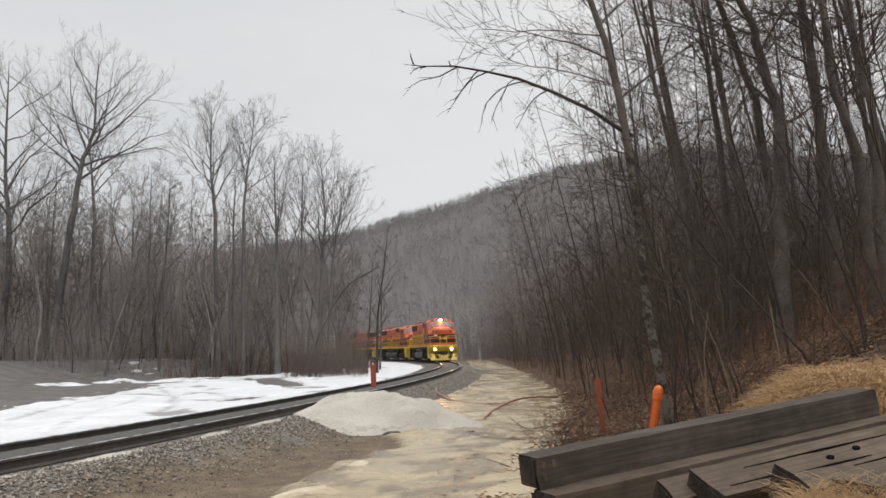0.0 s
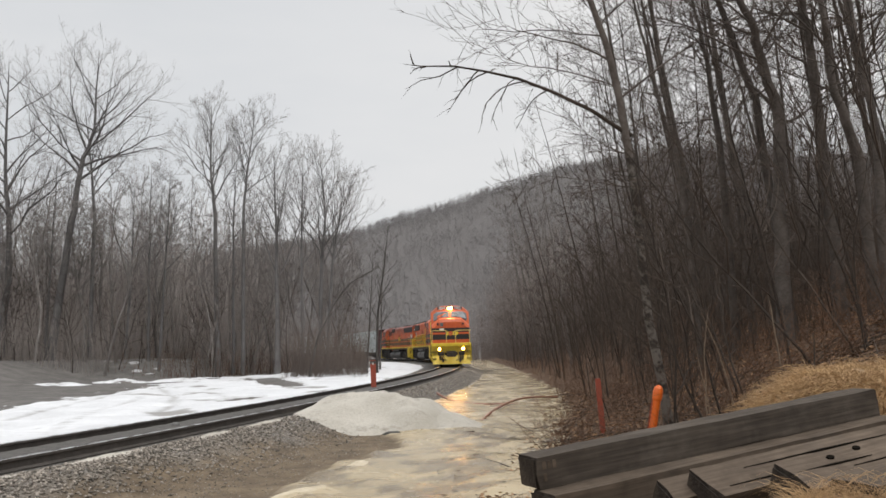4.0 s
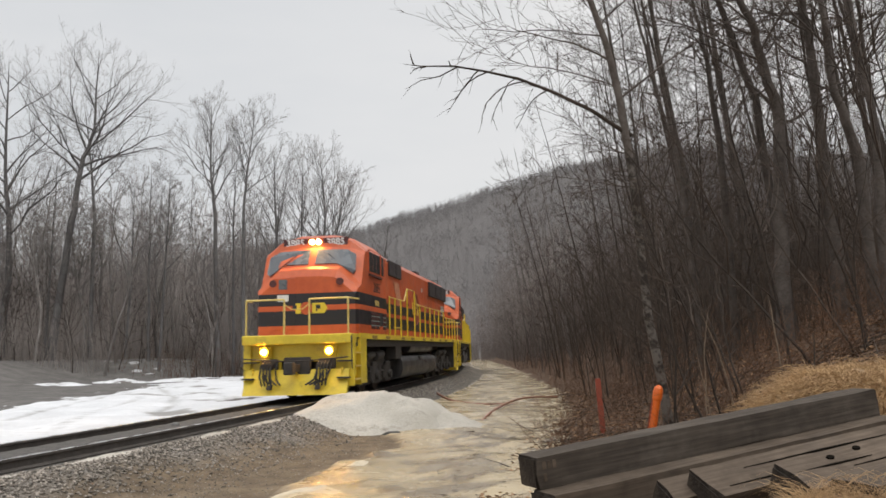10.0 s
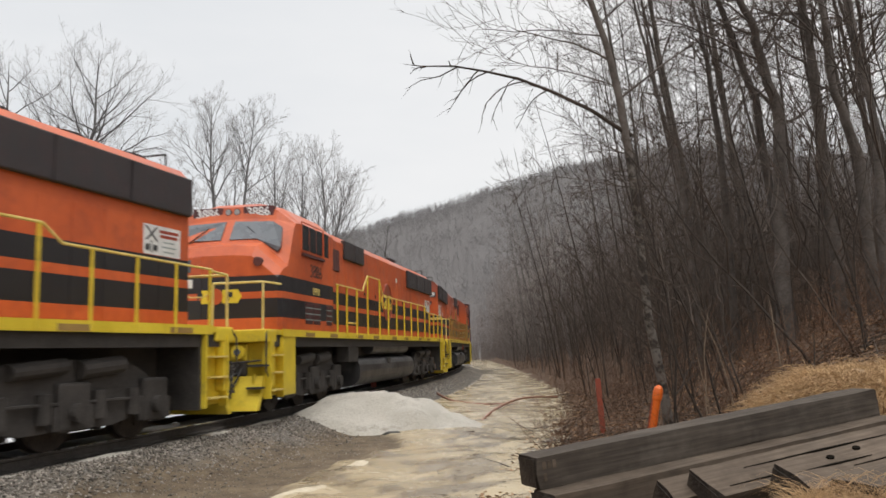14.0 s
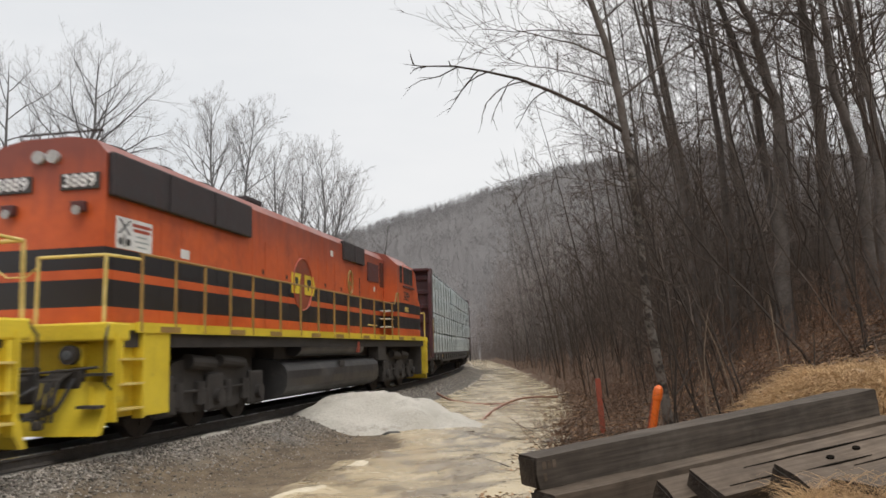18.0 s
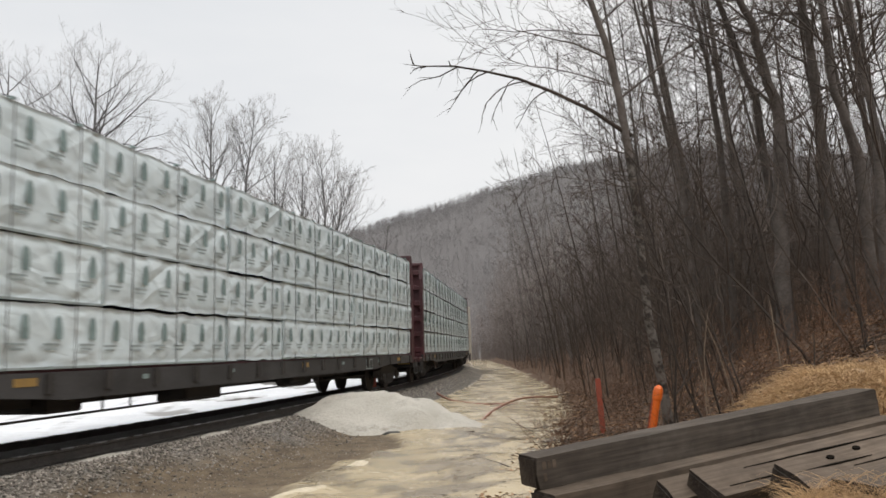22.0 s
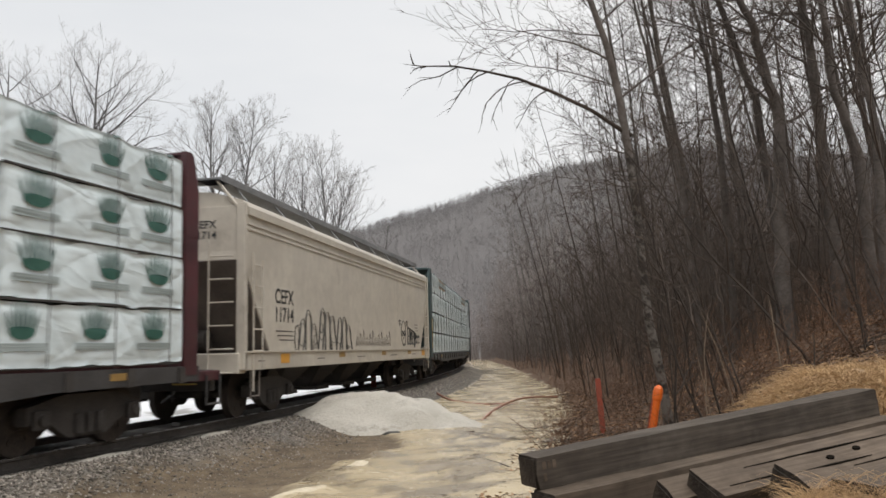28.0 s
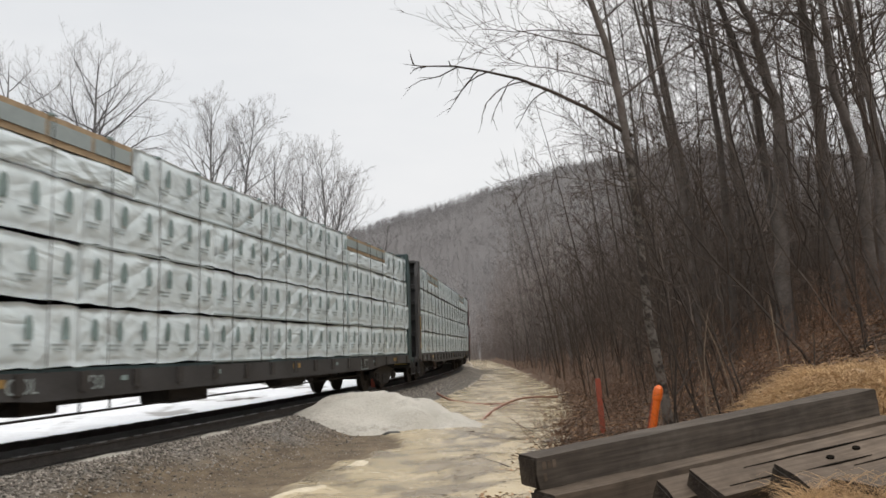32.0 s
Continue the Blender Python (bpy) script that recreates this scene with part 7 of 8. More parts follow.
    for t, dx, dz, long in ((0.40, -0.75, -0.55, 1.25), (0.44, -0.55, -0.75, 1.0), (0.56, -0.75, -0.6, 1.1), (0.60, -0.55, -0.85, 0.7), (0.70, -0.8, -0.55, 1.05), (0.83, -0.6, -0.5, 0.35), (0.30, -0.6, -0.7, 0.9), (0.55, 0.15, 1, 0.22), (0.73, -0.1, 1, 0.16), (0.90, -0.3, 1, 0.3)):
        p, _ = along(reach[1:], t)
        f = limb_line(rng, p, Vector((dx, rng.uniform(-0.3, 0.3), dz * 0.35)), long, 6, 0.17, 0.26 * dz if dz < 0 else 0)
        tube(lv, lf, f, [0.014 - 0.0016 * k for k in range(7)], 5)
        for j in range(4 if dz < 0 else 1):
            p2, d2 = along(f, 0.25 + 0.2 * j)
            tube(lv, lf, limb_line(rng, p2, swing(rng, d2, 0.6), long * 0.3, 3, 0.15, -0.1), (0.006, 0.005, 0.004, 0), 4)
    part("trunk", mesh_of("trunk", wv, wf, M_bark_pale, smooth=True), None, e, "trunk with pale flaking patches")
    part("upper_trunk", mesh_of("upper_trunk", uv, uf, M_bark_bank, smooth=True), None, e, "dark upper trunk and limbs")
    part("crown", mesh_of("crown", tv, tf, M_twig_brown), None, e)
    part("dead_limb", mesh_of("dead_limb", lv, lf, M_bark_brown, smooth=True), None, e, "long bare limb drooping over the track")


leaning_tree()

# ---- stacked timbers on the berm ----
LAY = Vector((2.61, 1.10, 0.28)).normalized()
OUTWARD = Vector((LAY.y, -LAY.x, 0)).normalized()
RISE = LAY.cross(OUTWARD) * -1
if RISE.z < 0:
    RISE = -RISE


def timber(corner, length, wide, high, seed, label, twist=0.0, tip=0.0, mat=None):
    """A worn squared timber; corner is the top edge's end on the far side."""
    rng = random.Random(seed)
    bm = bmesh.new()
    n = 14
    rings = []
    for i in range(n + 1):
        x = length * i / n
        ring = []
        for y, z in ((0, 0), (wide * 0.5, 0.004), (wide, 0), (wide, -high * 0.5), (wide, -high), (wide * 0.5, -high), (0, -high), (0, -high * 0.5)):
            ring.append(bm.verts.new((x + (rng.uniform(-0.012, 0.012) if i in (0, n) else 0), y + rng.uniform(-0.004, 0.004), z + rng.uniform(-0.004, 0.004))))
        rings.append(ring)
    for a, b in zip(rings, rings[1:]):
        for k in range(8):
            bm.faces.new((a[k], a[(k + 1) % 8], b[(k + 1) % 8], b[k]))
    for ring in (rings[0], rings[-1]):
        bm.faces.new(ring).material_index = 1
    edges = [d for d in bm.edges if len(d.link_faces) == 2 and d.calc_face_angle(0) > 0.9]
    bmesh.ops.bevel(bm, geom=edges, offset=0.009, segments=2, affect="EDGES")
    ob = tagged(part("timber", bm, mat or M_timber), label, "timber", "stacked timbers")
    ob.data.materials.append(M_timber_end)
    for x in (-0.017, length + 0.013):
        part("end_grain", boxed(x, x + 0.004, 0.012, wide - 0.012, -high + 0.012, -0.012), M_timber_end, ob, "dark cracked end grain")
    turn = Matrix((LAY, OUTWARD, RISE)).transposed().to_4x4()
    ob.matrix_world = Matrix.Translation(corner) @ turn @ pose(0, 0, 0, twist, tip, 0)
    return ob


long_beam = timber((0.44, 5.09, 0.555), 2.88, 0.21, 0.19, 1, "long dark weathered timber lying on top of the stack", mat=M_timber_dark)
timber((0.50, 4.98, 0.360), 2.9, 0.26, 0.18, 2, "grey weathered timber under the long one")
timber((1.17, 4.62, 0.455), 2.4, 0.17, 0.17, 3, "dark narrow timber with a splintered end", twist=-32)
deck_a = timber((1.345, 4.58, 0.515), 2.5, 0.26, 0.19, 4, "grey cracked timber with square-cut dark end", twist=-26)
deck_b = timber((1.745, 4.42, 0.555), 2.3, 0.27, 0.20, 5, "grey cracked timber with two bolt holes", twist=-22)
timber((1.90, 4.12, 0.52), 2.2, 0.27, 0.20, 6, "weathered timber half buried in dry straw")
timber((0.75, 4.72, 0.15), 2.6, 0.26, 0.18, 7, "dark timber low in the stack")
timber((0.95, 4.45, 0.17), 2.5, 0.26, 0.18, 8, "dark timber low in the stack")
timber((1.3, 4.15, 0.22), 2.4, 0.26, 0.18, 9, "dark timber low in the stack")
timber((0.60, 5.02, 0.155), 2.7, 0.26, 0.17, 10, "dark timber low in the stack")
for k in range(4):
    part("stamped_mark", boxed(0.035 + 0.035 * (k % 3), 0.058 + 0.035 * (k % 3), 0.2085, 0.2135, -0.075 - 0.07 * (k // 3), -0.03 - 0.07 * (k // 3)), M_timber, long_beam, "worn stamped mark")
for x, y in ((0.25, 0.06), (0.48, 0.035)):
    bm = bmesh.new()
    bmesh.ops.create_cone(bm, cap_ends=True, segments=14, radius1=0.017, radius2=0.017, depth=0.012, matrix=Matrix.Translation((x + 0.1, y, 0.003)) @ Matrix.Diagonal((1.5, 1, 1, 1)))
    part("bolt_hole", bm, M_gap, deck_b, "dark bolt hole")
for y0, y1, x0, x1, ob in ((0.09, 0.094, 0.3, 1.5, deck_a), (0.2, 0.205, 0.1, 1.1, deck_a), (0.17, 0.176, 0.4, 1.7, deck_b), (0.12, 0.123, 0.0, 0.6, deck_b)):
    bm = bmesh.new()
    prism(bm, [(x0, y0), ((x0 + x1) / 2, y0 - 0.006), (x1, y1), ((x0 + x1) / 2, y1 + 0.006)], 0.0, 0.007, "z")
    part("drying_crack", bm, M_gap, ob)


# ---- straw on the mound and round the timbers ----
def straw(name, cx, cy, rx, ry, count, long, seed, label):
    r = np.random.RandomState(seed)
    x, y = cx + rx * r.normal(0, 0.55, count), cy + ry * r.normal(0, 0.55, count)
    root = np.stack([x, y, ground_height(x, y) - 0.02], 1)
    a = r.uniform(0, 2 * math.pi, count)
    # blades lie over, matted, mostly downhill
    ln = long * r.uniform(0.5, 1.2, count)
    d = np.stack([np.cos(a) * 0.7 - 0.45, np.sin(a) * 0.7 - 0.35, r.uniform(0.0, 0.28, count)], 1)
    top = root + d * ln[:, None]
    top[:, 2] = np.maximum(top[:, 2], ground_height(top[:, 0], top[:, 1]) + 0.02)
    bend = np.stack([np.zeros(count), np.zeros(count), ln * r.uniform(0.05, 0.25, count)], 1)
    return tagged(new(name, tri_mesh(name, [spikes(root, top, 0.0045 * np.ones(count), bend, 2)], M_straw)), label, "dry grass", kind="stuff")


straw("straw_mound", 3.1, 7.1, 1.6, 1.2, 8000, 0.34, 71, "matted dry straw over a mound by the bank")
straw("straw_bank", 4.0, 9.0, 1.1, 0.9, 3600, 0.42, 72, "pale dry grass on the bank")


def straw_tuft(cx, cy, cz, rx, ry, count, seed):
    r = np.random.RandomState(seed)
    root = np.stack([cx + rx * r.normal(0, 0.5, count), cy + ry * r.normal(0, 0.5, count), cz + r.uniform(-0.16, 0.0, count)], 1)
    a = r.uniform(0, 2 * math.pi, count)
    ln = r.uniform(0.10, 0.3, count)
    d = np.stack([np.cos(a), np.sin(a) * 0.6, r.uniform(-0.2, 0.5, count)], 1)
    bend = np.stack([np.zeros(count), np.zeros(count), ln * 0.3], 1)
    return spikes(root, root + d * ln[:, None], 0.002 * np.ones(count), bend, 3)


tagged(new("straw_tufts", tri_mesh("straw_tufts", [straw_tuft(1.72, 3.93, 0.43, 0.10, 0.12, 500, 1), straw_tuft(2.05, 3.9, 0.45, 0.26, 0.14, 1600, 2), straw_tuft(2.5, 4.0, 0.48, 0.3, 0.16, 1400, 3)], M_straw)),
       "loose dry straw caught against the timbers", "dry grass", kind="stuff")


# ---- fallen leaves and broken sticks over the bank ----
def leaf_material():
    m = material("dead_leaf", (0.33, 0.20, 0.11), 0.8, spec=0.2, dark=(0.20, 0.115, 0.06), scale=20, bump=0)
    n, l = m.node_tree.nodes, m.node_tree.links
    bsdf = n["Principled BSDF"]
    old = bsdf.inputs["Base Color"].links[0].from_socket
    g, mr, mx = n.new("ShaderNodeNewGeometry"), n.new("ShaderNodeMapRange"), n.new("ShaderNodeMix")
    mr.inputs["To Min"].default_value, mr.inputs["To Max"].default_value = 0.25, 1.4
    l.new(g.outputs["Random Per Island"], mr.inputs["Value"])
    mx.data_type, mx.blend_type = "RGBA", "MULTIPLY"
    mx.inputs["Factor"].default_value = 1.0
    l.new(old, mx.inputs[6])
    l.new(mr.outputs["Result"], mx.inputs[7])
    l.new(mx.outputs[2], bsdf.inputs["Base Color"])
    return m


def leaf_litter(count, seed):
    """Curled oval leaves, four triangles each."""
    r = np.random.RandomState(seed)
    y = 6.5 + 24 * r.random_sample(count) ** 1.5
    x = toe(y) - 0.35 + r.random_sample(count) ** 1.2 * (6 + 0.25 * y)
    keep = x / y < 0.62
    x, y, n = x[keep], y[keep], int(keep.sum())
    a, tip = r.uniform(0, 2 * math.pi, n), r.uniform(-0.5, 0.5, n)
    size = r.uniform(0.02, 0.052, n) * np.where(y < 9, 0.55, 1.0)
    u = np.stack([np.cos(a), np.sin(a), tip], 1) * size[:, None]
    w = np.stack([-np.sin(a), np.cos(a), r.uniform(-0.5, 0.5, n)], 1) * (size * 0.5)[:, None]
    c = np.stack([x, y, ground_height(x, y) + 0.012 + 0.5 * size], 1)
    curl = np.array([0, 0, 1.0]) * (size * r.uniform(0.0, 0.5, n))[:, None]
    v = np.stack([c - u, c + w + curl, c + u, c - w + curl, c], 1)
    f = (np.array([(0, 3, 4), (3, 2, 4), (2, 1, 4), (1, 0, 4)])[None] + (np.arange(n) * 5)[:, None, None]).reshape(-1, 3)
    return tri_mesh("leaf_litter", [(v.reshape(-1, 3), f)], leaf_material())


tagged(new("leaf_litter", leaf_litter(24000, 75)), "curled brown leaves lying over the bank", "leaf litter", kind="stuff")
rs = np.random.RandomState(76)
y = 10.5 + 20 * rs.random_sample(900) ** 1.4
x = toe(y) - 0.2 + rs.random_sample(900) * (5 + 0.22 * y)
a, ln = rs.uniform(0, 2 * math.pi, 900), rs.uniform(0.25, 1.3, 900)
root = np.stack([x, y, ground_height(x, y) + 0.02], 1)
tip = root + np.stack([np.cos(a) * ln, np.sin(a) * ln, np.zeros(900)], 1)
tip[:, 2] = ground_height(tip[:, 0], tip[:, 1]) + rs.uniform(0.02, 0.25, 900)
tagged(new("fallen_sticks", tri_mesh("fallen_sticks", [spikes(root, tip, rs.uniform(0.005, 0.016, 900), rs.normal(0, 0.04, (900, 3)), 3)], M_brush_grey)),
       "broken grey sticks lying over the bank", "sticks", kind="stuff")


# ---- old snow heap, lumps and pipes on the icy sand ----
def heap(name, cx, cy, rx, ry, high, seed, mat, label, turn=0.0, peak=0.75):
    n, m = 60, 50
    u, v = np.meshgrid(np.linspace(-1.25, 1.25, n), np.linspace(-1.25, 1.25, m), indexing="ij")
    c, s = math.cos(turn), math.sin(turn)
    x, y = cx + u * rx * c - v * ry * s, cy + u * rx * s + v * ry * c
    rr = np.hypot(u, v) + 0.16 * wave(u, v, seed, 3, 1.6)
    z = ground_height(x.ravel(), y.ravel()).reshape(x.shape) + high * (np.clip(1 - rr, 0, 1) ** peak) * (1 + 0.22 * wave(u, v, seed + 1, 4, 0.9)) - 0.04 * (rr > 0.98) - 0.01
    return tagged(new(name, grid_mesh(name, np.stack([x, y, z], -1).reshape(-1, 3), n, m, mat)), label, "snow", kind="structure")


heap("snow_heap", -1.42, 18.9, 2.15, 1.6, 1.0, 81, M_snow_dirty, "heap of old grainy grey-white snow beside the track", 0.0, 1.0)
heap("snow_heap_tail", -0.35, 18.5, 1.5, 1.1, 0.42, 82, M_snow_dirty, "low end of the old snow heap", 0.0, 1.2)
heap("snow_patch", -2.75, 19.2, 1.2, 0.45, 0.22, 83, M_snow_dirty, "thin old snow along the ballast", 1.1)
for i, (along_at, long, off) in enumerate(((-8.6, 0.9, 1.08), (-6.3, 1.1, 1.12), (-3.4, 0.8, 1.18), (-1.2, 1.3, 1.14), (2.4, 1.7, 1.22), (6.6, 1.6, 1.5))):
    at, heading = on_track(along_at, off)
    heap("snow_streak", at.x, at.y, long, 0.11, 0.06, 85 + i, M_snow_dirty, "thin streak of old snow lying along the rail", math.pi / 2 - heading)
# ploughed ridges of snow at the back of the field
for i, (hx, hy, long, deep, high) in enumerate(((-22.6, 47.6, 2.0, 0.9, 0.20), (-19.9, 50.0, 2.2, 0.9, 0.24), (-16.6, 51.0, 2.2, 1.0, 0.24), (-13.4, 51.6, 1.6, 0.8, 0.18), (-26.0, 45.0, 0.7, 0.5, 0.16))):
    heap("snow_ridge", hx, hy, long, deep, high, 120 + i, M_snow_ridge, "ploughed ridge of melting snow before the wood", 0.12 * i - 0.2)
# lips of dirty ice where the frozen run-off ends on the mud
for i, (hx, hy, long, deep, high, turn) in enumerate(((-1.85, 10.2, 0.6, 0.25, 0.12, 0.9), (-1.42, 12.7, 0.9, 0.20, 0.08, 1.25))):
    heap("ice_lip", hx, hy, long, deep, high, 130 + i, M_ice_dirty, "raised lip of dirty ice over the mud", turn)


def lump(x, y, w, d, h, seed, label, mat=None, name="rock", category="rock"):
    bm = bmesh.new()
    bmesh.ops.create_icosphere(bm, subdivisions=2, radius=1)
    for v in bm.verts:
        v.co = Vector((v.co.x * w, v.co.y * d, v.co.z * h)) * (1 + 0.28 * noise.noise(v.co * 1.3 + Vector((seed, 0, 0))))
    ob = tagged(part(name, bm, mat or M_rock), label, category)
    ob.location = (x, y, ground_z(x, y) + h * 0.35)
    return ob


lump(-2.02, 18.0, 0.2, 0.16, 0.11, 3, "dark rounded rock at the foot of the snow heap")
lump(-1.17, 17.3, 0.2, 0.1, 0.06, 5, "dark flat rock at the foot of the snow heap")
lump(0.66, 11.0, 0.09, 0.07, 0.05, 7, "pale chunk of ice on the icy sand", M_snow, "ice_chunk", "ice")
lump(3.78, 7.5, 0.11, 0.08, 0.06, 11, "pale tan stone on top of the straw mound", M_stone_tan)
lump(-5.2, 15.6, 0.09, 0.07, 0.05, 9, "small grey stone on the ballast edge", M_ballast)


def pipe(points, r, mat, label, name="pipe"):
    cu = bpy.data.curves.new(name, "CURVE")
    cu.dimensions, cu.bevel_depth, cu.bevel_resolution, cu.resolution_u = "3D", r, 3, 8
    sp = cu.splines.new("NURBS")
    sp.points.add(len(points) - 1)
    for q, p in zip(sp.points, points):
        q.co = (*p, 1)
    sp.use_endpoint_u, sp.order_u = True, 3
    tmp = bpy.data.objects.new(name, cu)
    me = bpy.data.meshes.new_from_object(tmp)
    bpy.data.objects.remove(tmp)
    me.materials.clear()
    me.materials.append(mat)
    me.polygons.foreach_set("use_smooth", [True] * len(me.polygons))
    return tagged(new(name, me), label, "pipe")


def grounded(pts, up):
    return [(x, y, ground_z(x, y) + up + h) for x, y, h in pts]


pipe(grounded(((-0.35, 30.0, 0.0), (0.0, 28.0, 0.0), (0.6, 26.4, 0.0), (1.2, 25.6, 0.0), (1.75, 25.2, 0.02), (2.2, 25.3, 0.0)), 0.04), 0.038, M_hose, "rusty red hose lying curved on the icy sand")
pipe(grounded(((0.82, 19.7, 0.0), (1.0, 20.8, 0.03), (1.5, 23.2, 0.08), (2.1, 25.2, 0.14), (2.8, 26.4, 0.10), (3.7, 27.3, 0.04)), 0.04), 0.034, M_hose, "rusty red hose running up to the bank")
# bits of bark and stick frozen into the ice
rs = np.random.RandomState(78)
y = 8.5 + 14 * rs.random_sample(700) ** 1.2
x = np.interp(rs.random_sample(700) ** 0.7, (0, 1), (-1.0, 1.0)) + toe(y) - 0.4
a, ln = rs.normal(0.1, 0.7, 700), rs.uniform(0.03, 0.16, 700)
root = np.stack([x, y, ground_height(x, y) + 0.045], 1)
tip = root + np.stack([np.cos(a) * ln, np.sin(a) * ln, np.zeros(700)], 1)
tip[:, 2] = ground_height(tip[:, 0], tip[:, 1]) + 0.05
tagged(new("bark_litter", tri_mesh("bark_litter", [spikes(root, tip, rs.uniform(0.003, 0.009, 700), np.zeros((700, 3)), 2)], M_brush_grey)), "scraps of bark and twigs frozen into the ice", "sticks", kind="stuff")
# short dead stems beside the straw, and pale ones behind it
for i, (hx, hy, high, lean_x, r, mat) in enumerate(((3.02, 8.2, 0.30, 8, 0.009, M_bark_brown), (3.10, 8.3, 0.42, -10, 0.010, M_bark_brown), (3.2, 8.25, 0.36, -14, 0.009, M_bark_brown), (3.3, 8.4, 0.45, -12, 0.010, M_bark_brown), (3.36, 8.3, 0.38, -18, 0.009, M_bark_brown),
                                                  (3.62, 8.0, 0.62, 0, 0.011, M_bark_brown), (2.78, 8.2, 0.34, 20, 0.010, M_bark_brown), (3.95, 9.4, 1.2, -3, 0.012, M_stem_pale), (3.5, 9.7, 1.6, -5, 0.010, M_stem_pale), (3.05, 9.3, 1.3, -4, 0.010, M_stem_pale), (3.25, 10.2, 1.9, 3, 0.011, M_stem_pale))):
    rng, sv, sf = random.Random(500 + i), [], []
    stem = limb_line(rng, Vector((0, 0, -0.1)), Vector((math.sin(radians(lean_x)), 0.1, 1)), high + 0.1, 6, 0.06, 0.0)
    tube(sv, sf, stem, [r * (1 - 0.1 * k) for k in range(7)], 6)
    ob = tagged(part("dead_stem", mesh_of("dead_stem", sv, sf, mat), None), "thin broken dead stem standing by the straw", "stem", "dead stems by the straw")
    ob.location = (hx, hy, ground_z(hx, hy))
pipe(grounded(((0.05, 16.9, 0.0), (0.3, 17.0, 0.0), (0.55, 17.15, 0.02)), 0.02), 0.018, M_bark_brown, "dark broken stick on the icy sand", "stick")


# ---- markers ----
def marker_post():
    e = tagged(new("marker_post"), "bright orange rounded plastic marker post leaning by the bank", "marker post")
    bm = bmesh.new()
    prof = ((0.0, 0.066), (0.05, 0.074), (0.12, 0.068), (0.60, 0.062), (0.72, 0.062), (0.76, 0.078), (0.86, 0.082), (0.93, 0.07), (0.97, 0.04), (0.985, 0.0))
    prof = [(z, r) for z, r in prof]
    rings = [[bm.verts.new((r * math.cos(2 * math.pi * k / 20), r * math.sin(2 * math.pi * k / 20), z)) for k in range(20)] for z, r in prof[:-1]]
    tip = bm.verts.new((0, 0, prof[-1][0]))
    for a, b in zip(rings, rings[1:]):
        for k in range(20):
            bm.faces.new((a[k], a[(k + 1) % 20], b[(k + 1) % 20], b[k]))
    for k in range(20):
        bm.faces.new((rings[-1][k], rings[-1][(k + 1) % 20], tip))
    bm.faces.new(rings[0])
    tube_ob = part("post", bm, M_marker, e)
    for k in range(9):
        part("slot", boxed(-0.078, -0.058, -0.012, 0.012, 0.08 + k * 0.07, 0.11 + k * 0.07), M_stake, e)
    part("strap", rods([(-0.078, -0.02, 0.05), (-0.084, -0.02, 0.4), (-0.08, -0.02, 0.74)], 0.008, 5), M_stake, e)
    e.matrix_world = Matrix.Translation((3.30, 13.4, ground_z(3.3, 13.4) - 0.10)) @ Euler((radians(3), radians(11), 0)).to_matrix().to_4x4()
    return e


marker_post()


def stake(x, y, high, wide, mat, label, tilt, notch=False):
    e = tagged(new("marker_stake"), label, "stake", "marker stakes")
    bm = boxed(-wide / 2, wide / 2, -0.02, 0.02, -0.3, high, 0.006)
    part("slat", bm, mat, e)
    if notch:
        part("cap", boxed(-wide / 2 - 0.003, wide / 2 + 0.003, -0.024, 0.024, high - 0.13, high - 0.02), M_rock, e, "dark weathered top")
        part("nail_hole", boxed(-0.02, 0.02, -0.028, -0.024, high - 0.16, high - 0.08), M_white, e)
    e.matrix_world = Matrix.Translation((x, y, ground_z(x, y))) @ Euler((0, radians(tilt), 0)).to_matrix().to_4x4()
    return e


stake(-2.69, 30.0, 0.98, 0.20, M_stake, "faded red wooden stake with a dark top beside the track", -1, True)
stake(2.92, 15.4, 1.02, 0.10, M_stake, "faded red survey stake among the brush", -3)


# ---- ballast stones on the shoulders, and gravel scattered over the mud ----
def stones(name, s, d, size, seed, label):
    r = np.random.RandomState(seed)
    n = len(s)
    h = np.interp(s, T_S, T_H)
    x, y = np.interp(s, T_S, T_X) + d * np.cos(h), np.interp(s, T_S, T_Y) - d * np.sin(h)
    base = np.array([(1, 0, 0), (0, 1, 0), (-1, 0, 0), (0, -1, 0), (0, 0, 1), (0, 0, -1)], float)
    tri = np.array([(0, 1, 4), (1, 2, 4), (2, 3, 4), (3, 0, 4), (1, 0, 5), (2, 1, 5), (3, 2, 5), (0, 3, 5)])
    a = r.uniform(0, 2 * math.pi, n)
    sz = size * r.uniform(0.5, 1.3, (n, 1, 1)) * r.uniform(0.7, 1.2, (n, 1, 3))
    v = (base[None] + r.normal(0, 0.22, (n, 6, 3))) * sz
    vx = v[..., 0] * np.cos(a)[:, None] - v[..., 1] * np.sin(a)[:, None]
    vy = v[..., 0] * np.sin(a)[:, None] + v[..., 1] * np.cos(a)[:, None]
    v = np.stack([vx + x[:, None], vy + y[:, None], v[..., 2] * 0.75 + (ground_height(x, y) + size * 0.25)[:, None]], -1)
    f = (tri[None] + (np.arange(n) * 6)[:, None, None]).reshape(-1, 3)
    return tagged(new(name, tri_mesh(name, [(v.reshape(-1, 3), f)], M_stone)), label, "gravel", kind="stuff")


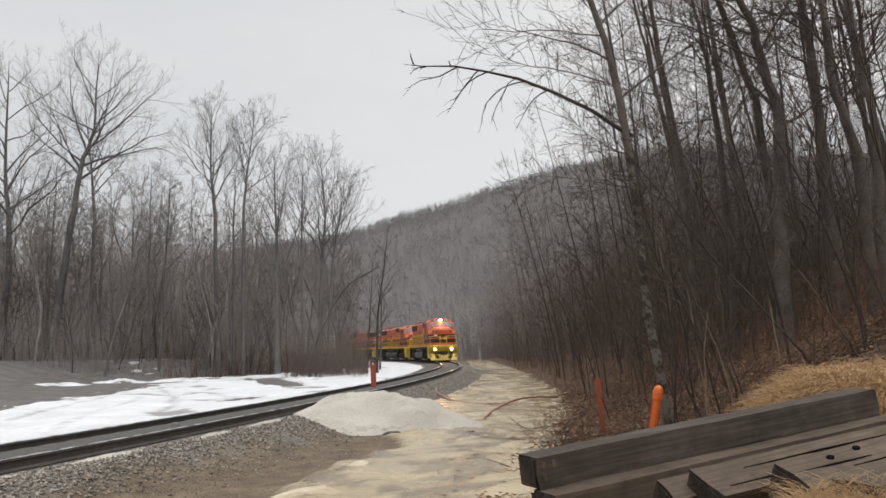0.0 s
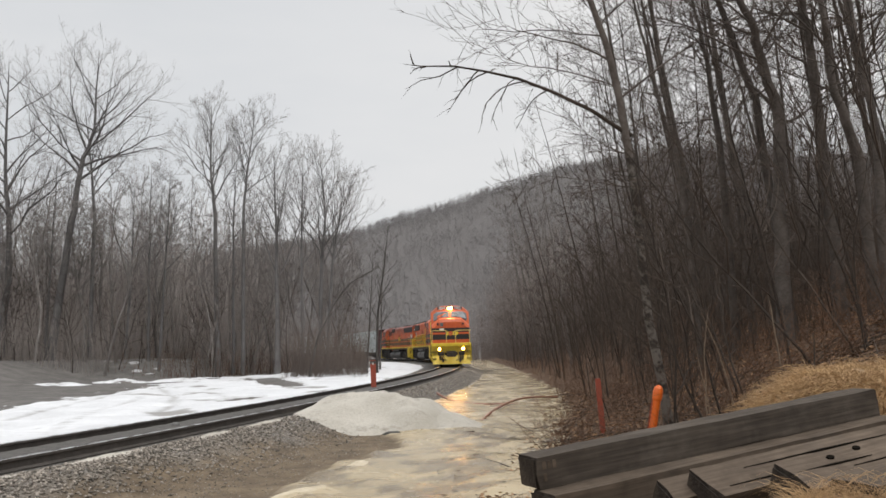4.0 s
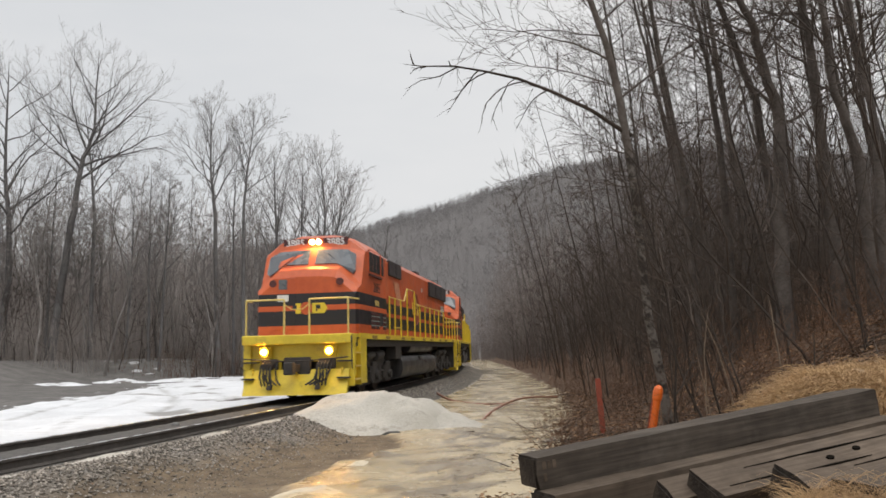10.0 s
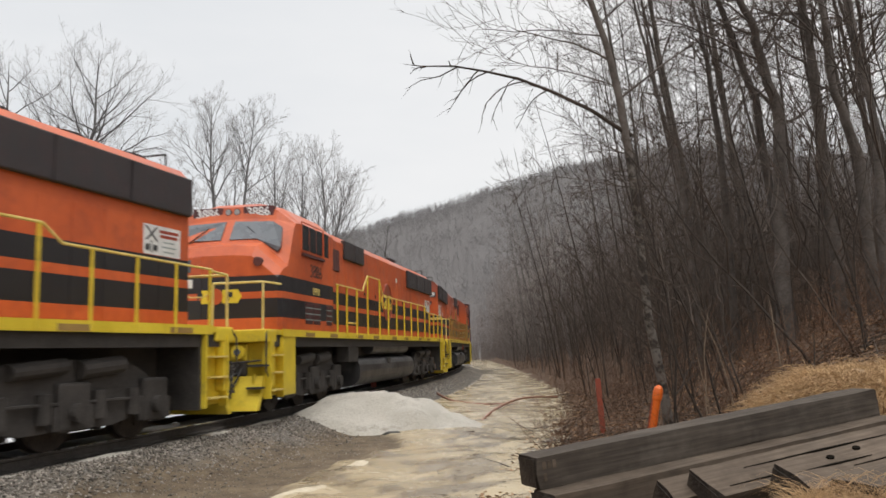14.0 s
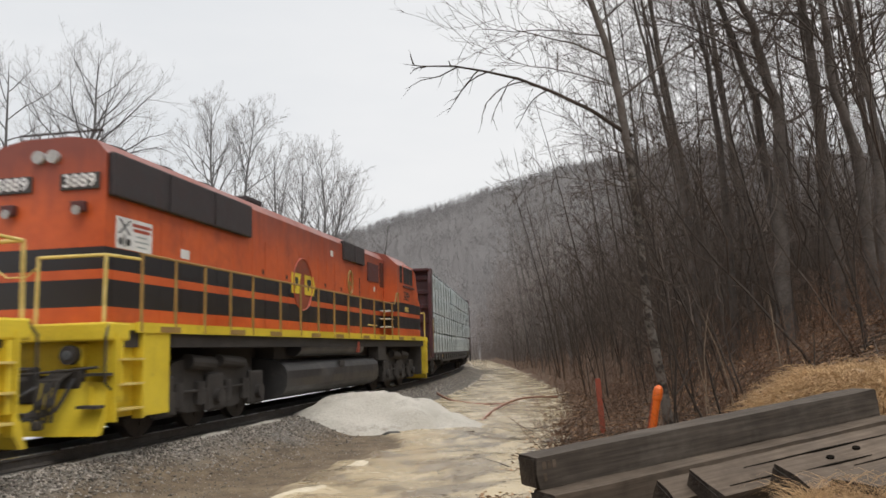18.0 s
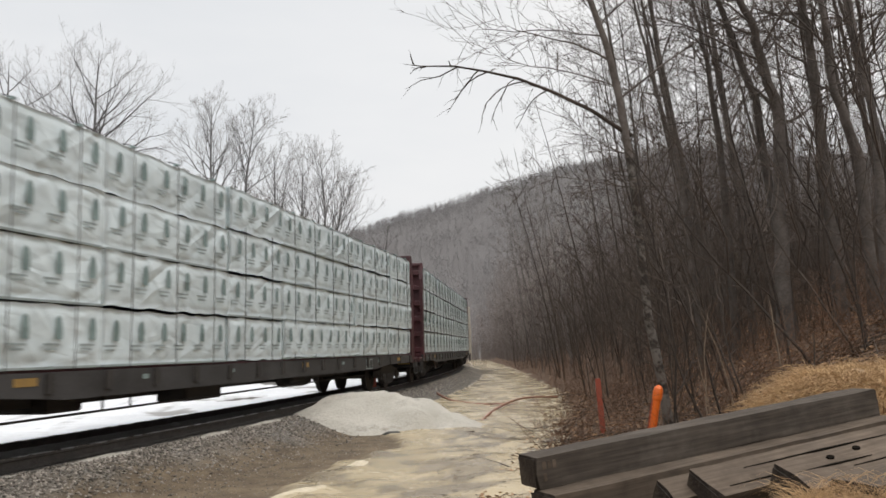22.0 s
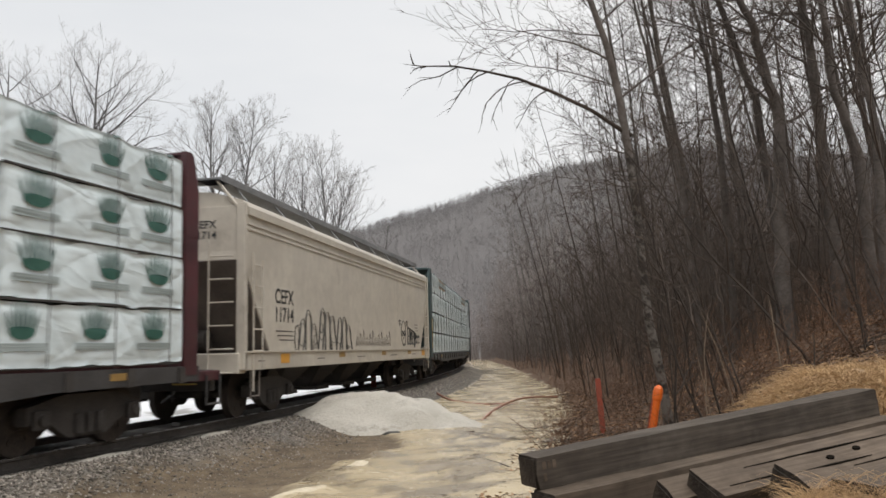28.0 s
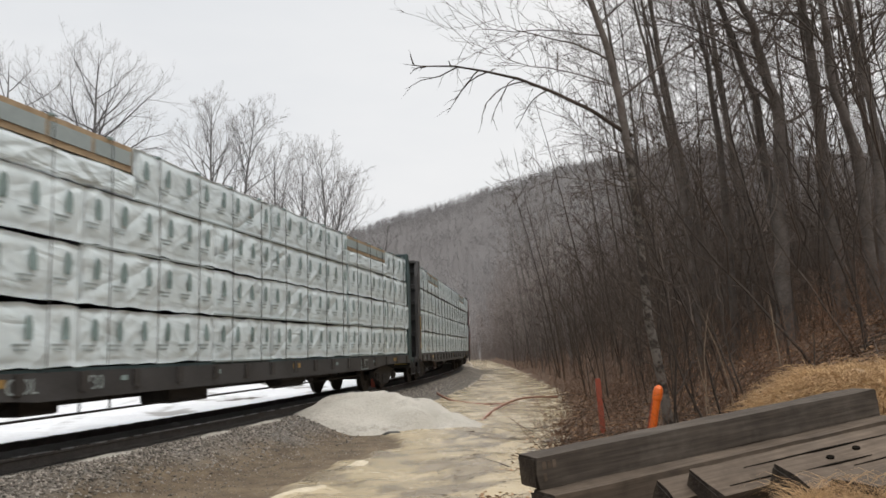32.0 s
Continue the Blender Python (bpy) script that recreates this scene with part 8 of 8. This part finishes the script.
def island_material():
    """Broken stone whose tone changes from piece to piece."""
    m = material("broken_stone", (0.27, 0.238, 0.203), 0.9, spec=0.2, dark=(0.16, 0.138, 0.114), scale=9, grain=60, bump=0.2)
    n, l = m.node_tree.nodes, m.node_tree.links
    bsdf = n["Principled BSDF"]
    old = bsdf.inputs["Base Color"].links[0].from_socket
    g, mr, mx = n.new("ShaderNodeNewGeometry"), n.new("ShaderNodeMapRange"), n.new("ShaderNodeMix")
    mr.inputs["To Min"].default_value, mr.inputs["To Max"].default_value = 0.38, 1.75
    l.new(g.outputs["Random Per Island"], mr.inputs["Value"])
    mx.data_type, mx.blend_type = "RGBA", "MULTIPLY"
    mx.inputs["Factor"].default_value = 1.0
    l.new(old, mx.inputs[6])
    l.new(mr.outputs["Result"], mx.inputs[7])
    l.new(mx.outputs[2], bsdf.inputs["Base Color"])
    return m


M_stone = island_material()
rs = np.random.RandomState(91)
ss = -11 + 62 * rs.random_sample(26000) ** 1.35
stones("ballast_shoulder", ss, 1.0 + np.abs(rs.normal(0, 1, 26000)) * np.interp(ss, (-11, -2, 8, 30), (0.5, 0.68, 1.05, 1.4)), 0.026, 92, "grey crushed-stone ballast along the track")
stones("scattered_gravel", -10 + 22 * rs.random_sample(8000), 1.6 + np.abs(rs.normal(0, 1.5, 8000)), 0.012, 93, "small stones scattered over the brown mud")


# ---- what moves: the train along the track ----
TRAIN_FRONT = ((0, 65.2), (3, 47.0), (6, 29.75), (7.5, 19.6), (9, 9.2), (11, -4.5), (12, -11.06), (14, -24.6), (17, -44.5), (20, -64.4), (22, -78.0), (25.5, -101.4), (28.5, -121.0), (32, -144.85))


def train_front(t):
    """Place of the leading coupler along the track at t seconds, eased through the knots."""
    k = TRAIN_FRONT
    i = max(j for j in range(len(k) - 1) if k[j][0] <= t or j == 0)
    (ta, a), (tb, b) = k[i], k[i + 1]
    va = (b - k[i - 1][1]) / (tb - k[i - 1][0]) if i else (b - a) / (tb - ta)
    vb = (k[i + 2][1] - a) / (k[i + 2][0] - ta) if i + 2 < len(k) else (b - a) / (tb - ta)
    h, u = tb - ta, (t - ta) / (tb - ta)
    return ((2 * u**3 - 3 * u**2 + 1) * a + (u**3 - 2 * u**2 + u) * h * va + (3 * u**2 - 2 * u**3) * b + (u**3 - u**2) * h * vb)


def car_pose(s, length, inset, turn):
    a, _ = on_track(s + inset)
    b, _ = on_track(s + length - inset)
    d = a - b
    return pose((a.x + b.x) / 2, (a.y + b.y) / 2, 0, 0, 0, math.degrees(math.atan2(d.y, d.x)) + turn)


def motions():
    times = [i * 0.25 for i in range(int(DURATION * 4) + 1)]
    behind, turned = 0.0, {}
    for thing, length, inset, turn in TRAIN:
        walk(thing, [(t, car_pose(train_front(t) + behind, length, inset, turn)) for t in times])
        turned[thing] = -1 if turn else 1
        behind += length
    # wheels roll with the distance run
    ticks = [i * 2 / FPS for i in range(int(DURATION * FPS / 2) + 1)]
    run = [train_front(0) - train_front(t) for t in ticks]
    for wheel, x, r in WHEELS:
        way = turned[wheel.parent.parent]
        walk(wheel, [(t, pose(x, 0, r, 0, math.degrees(way * d / r) % 360, 0)) for t, d in zip(ticks, run)])


motions()
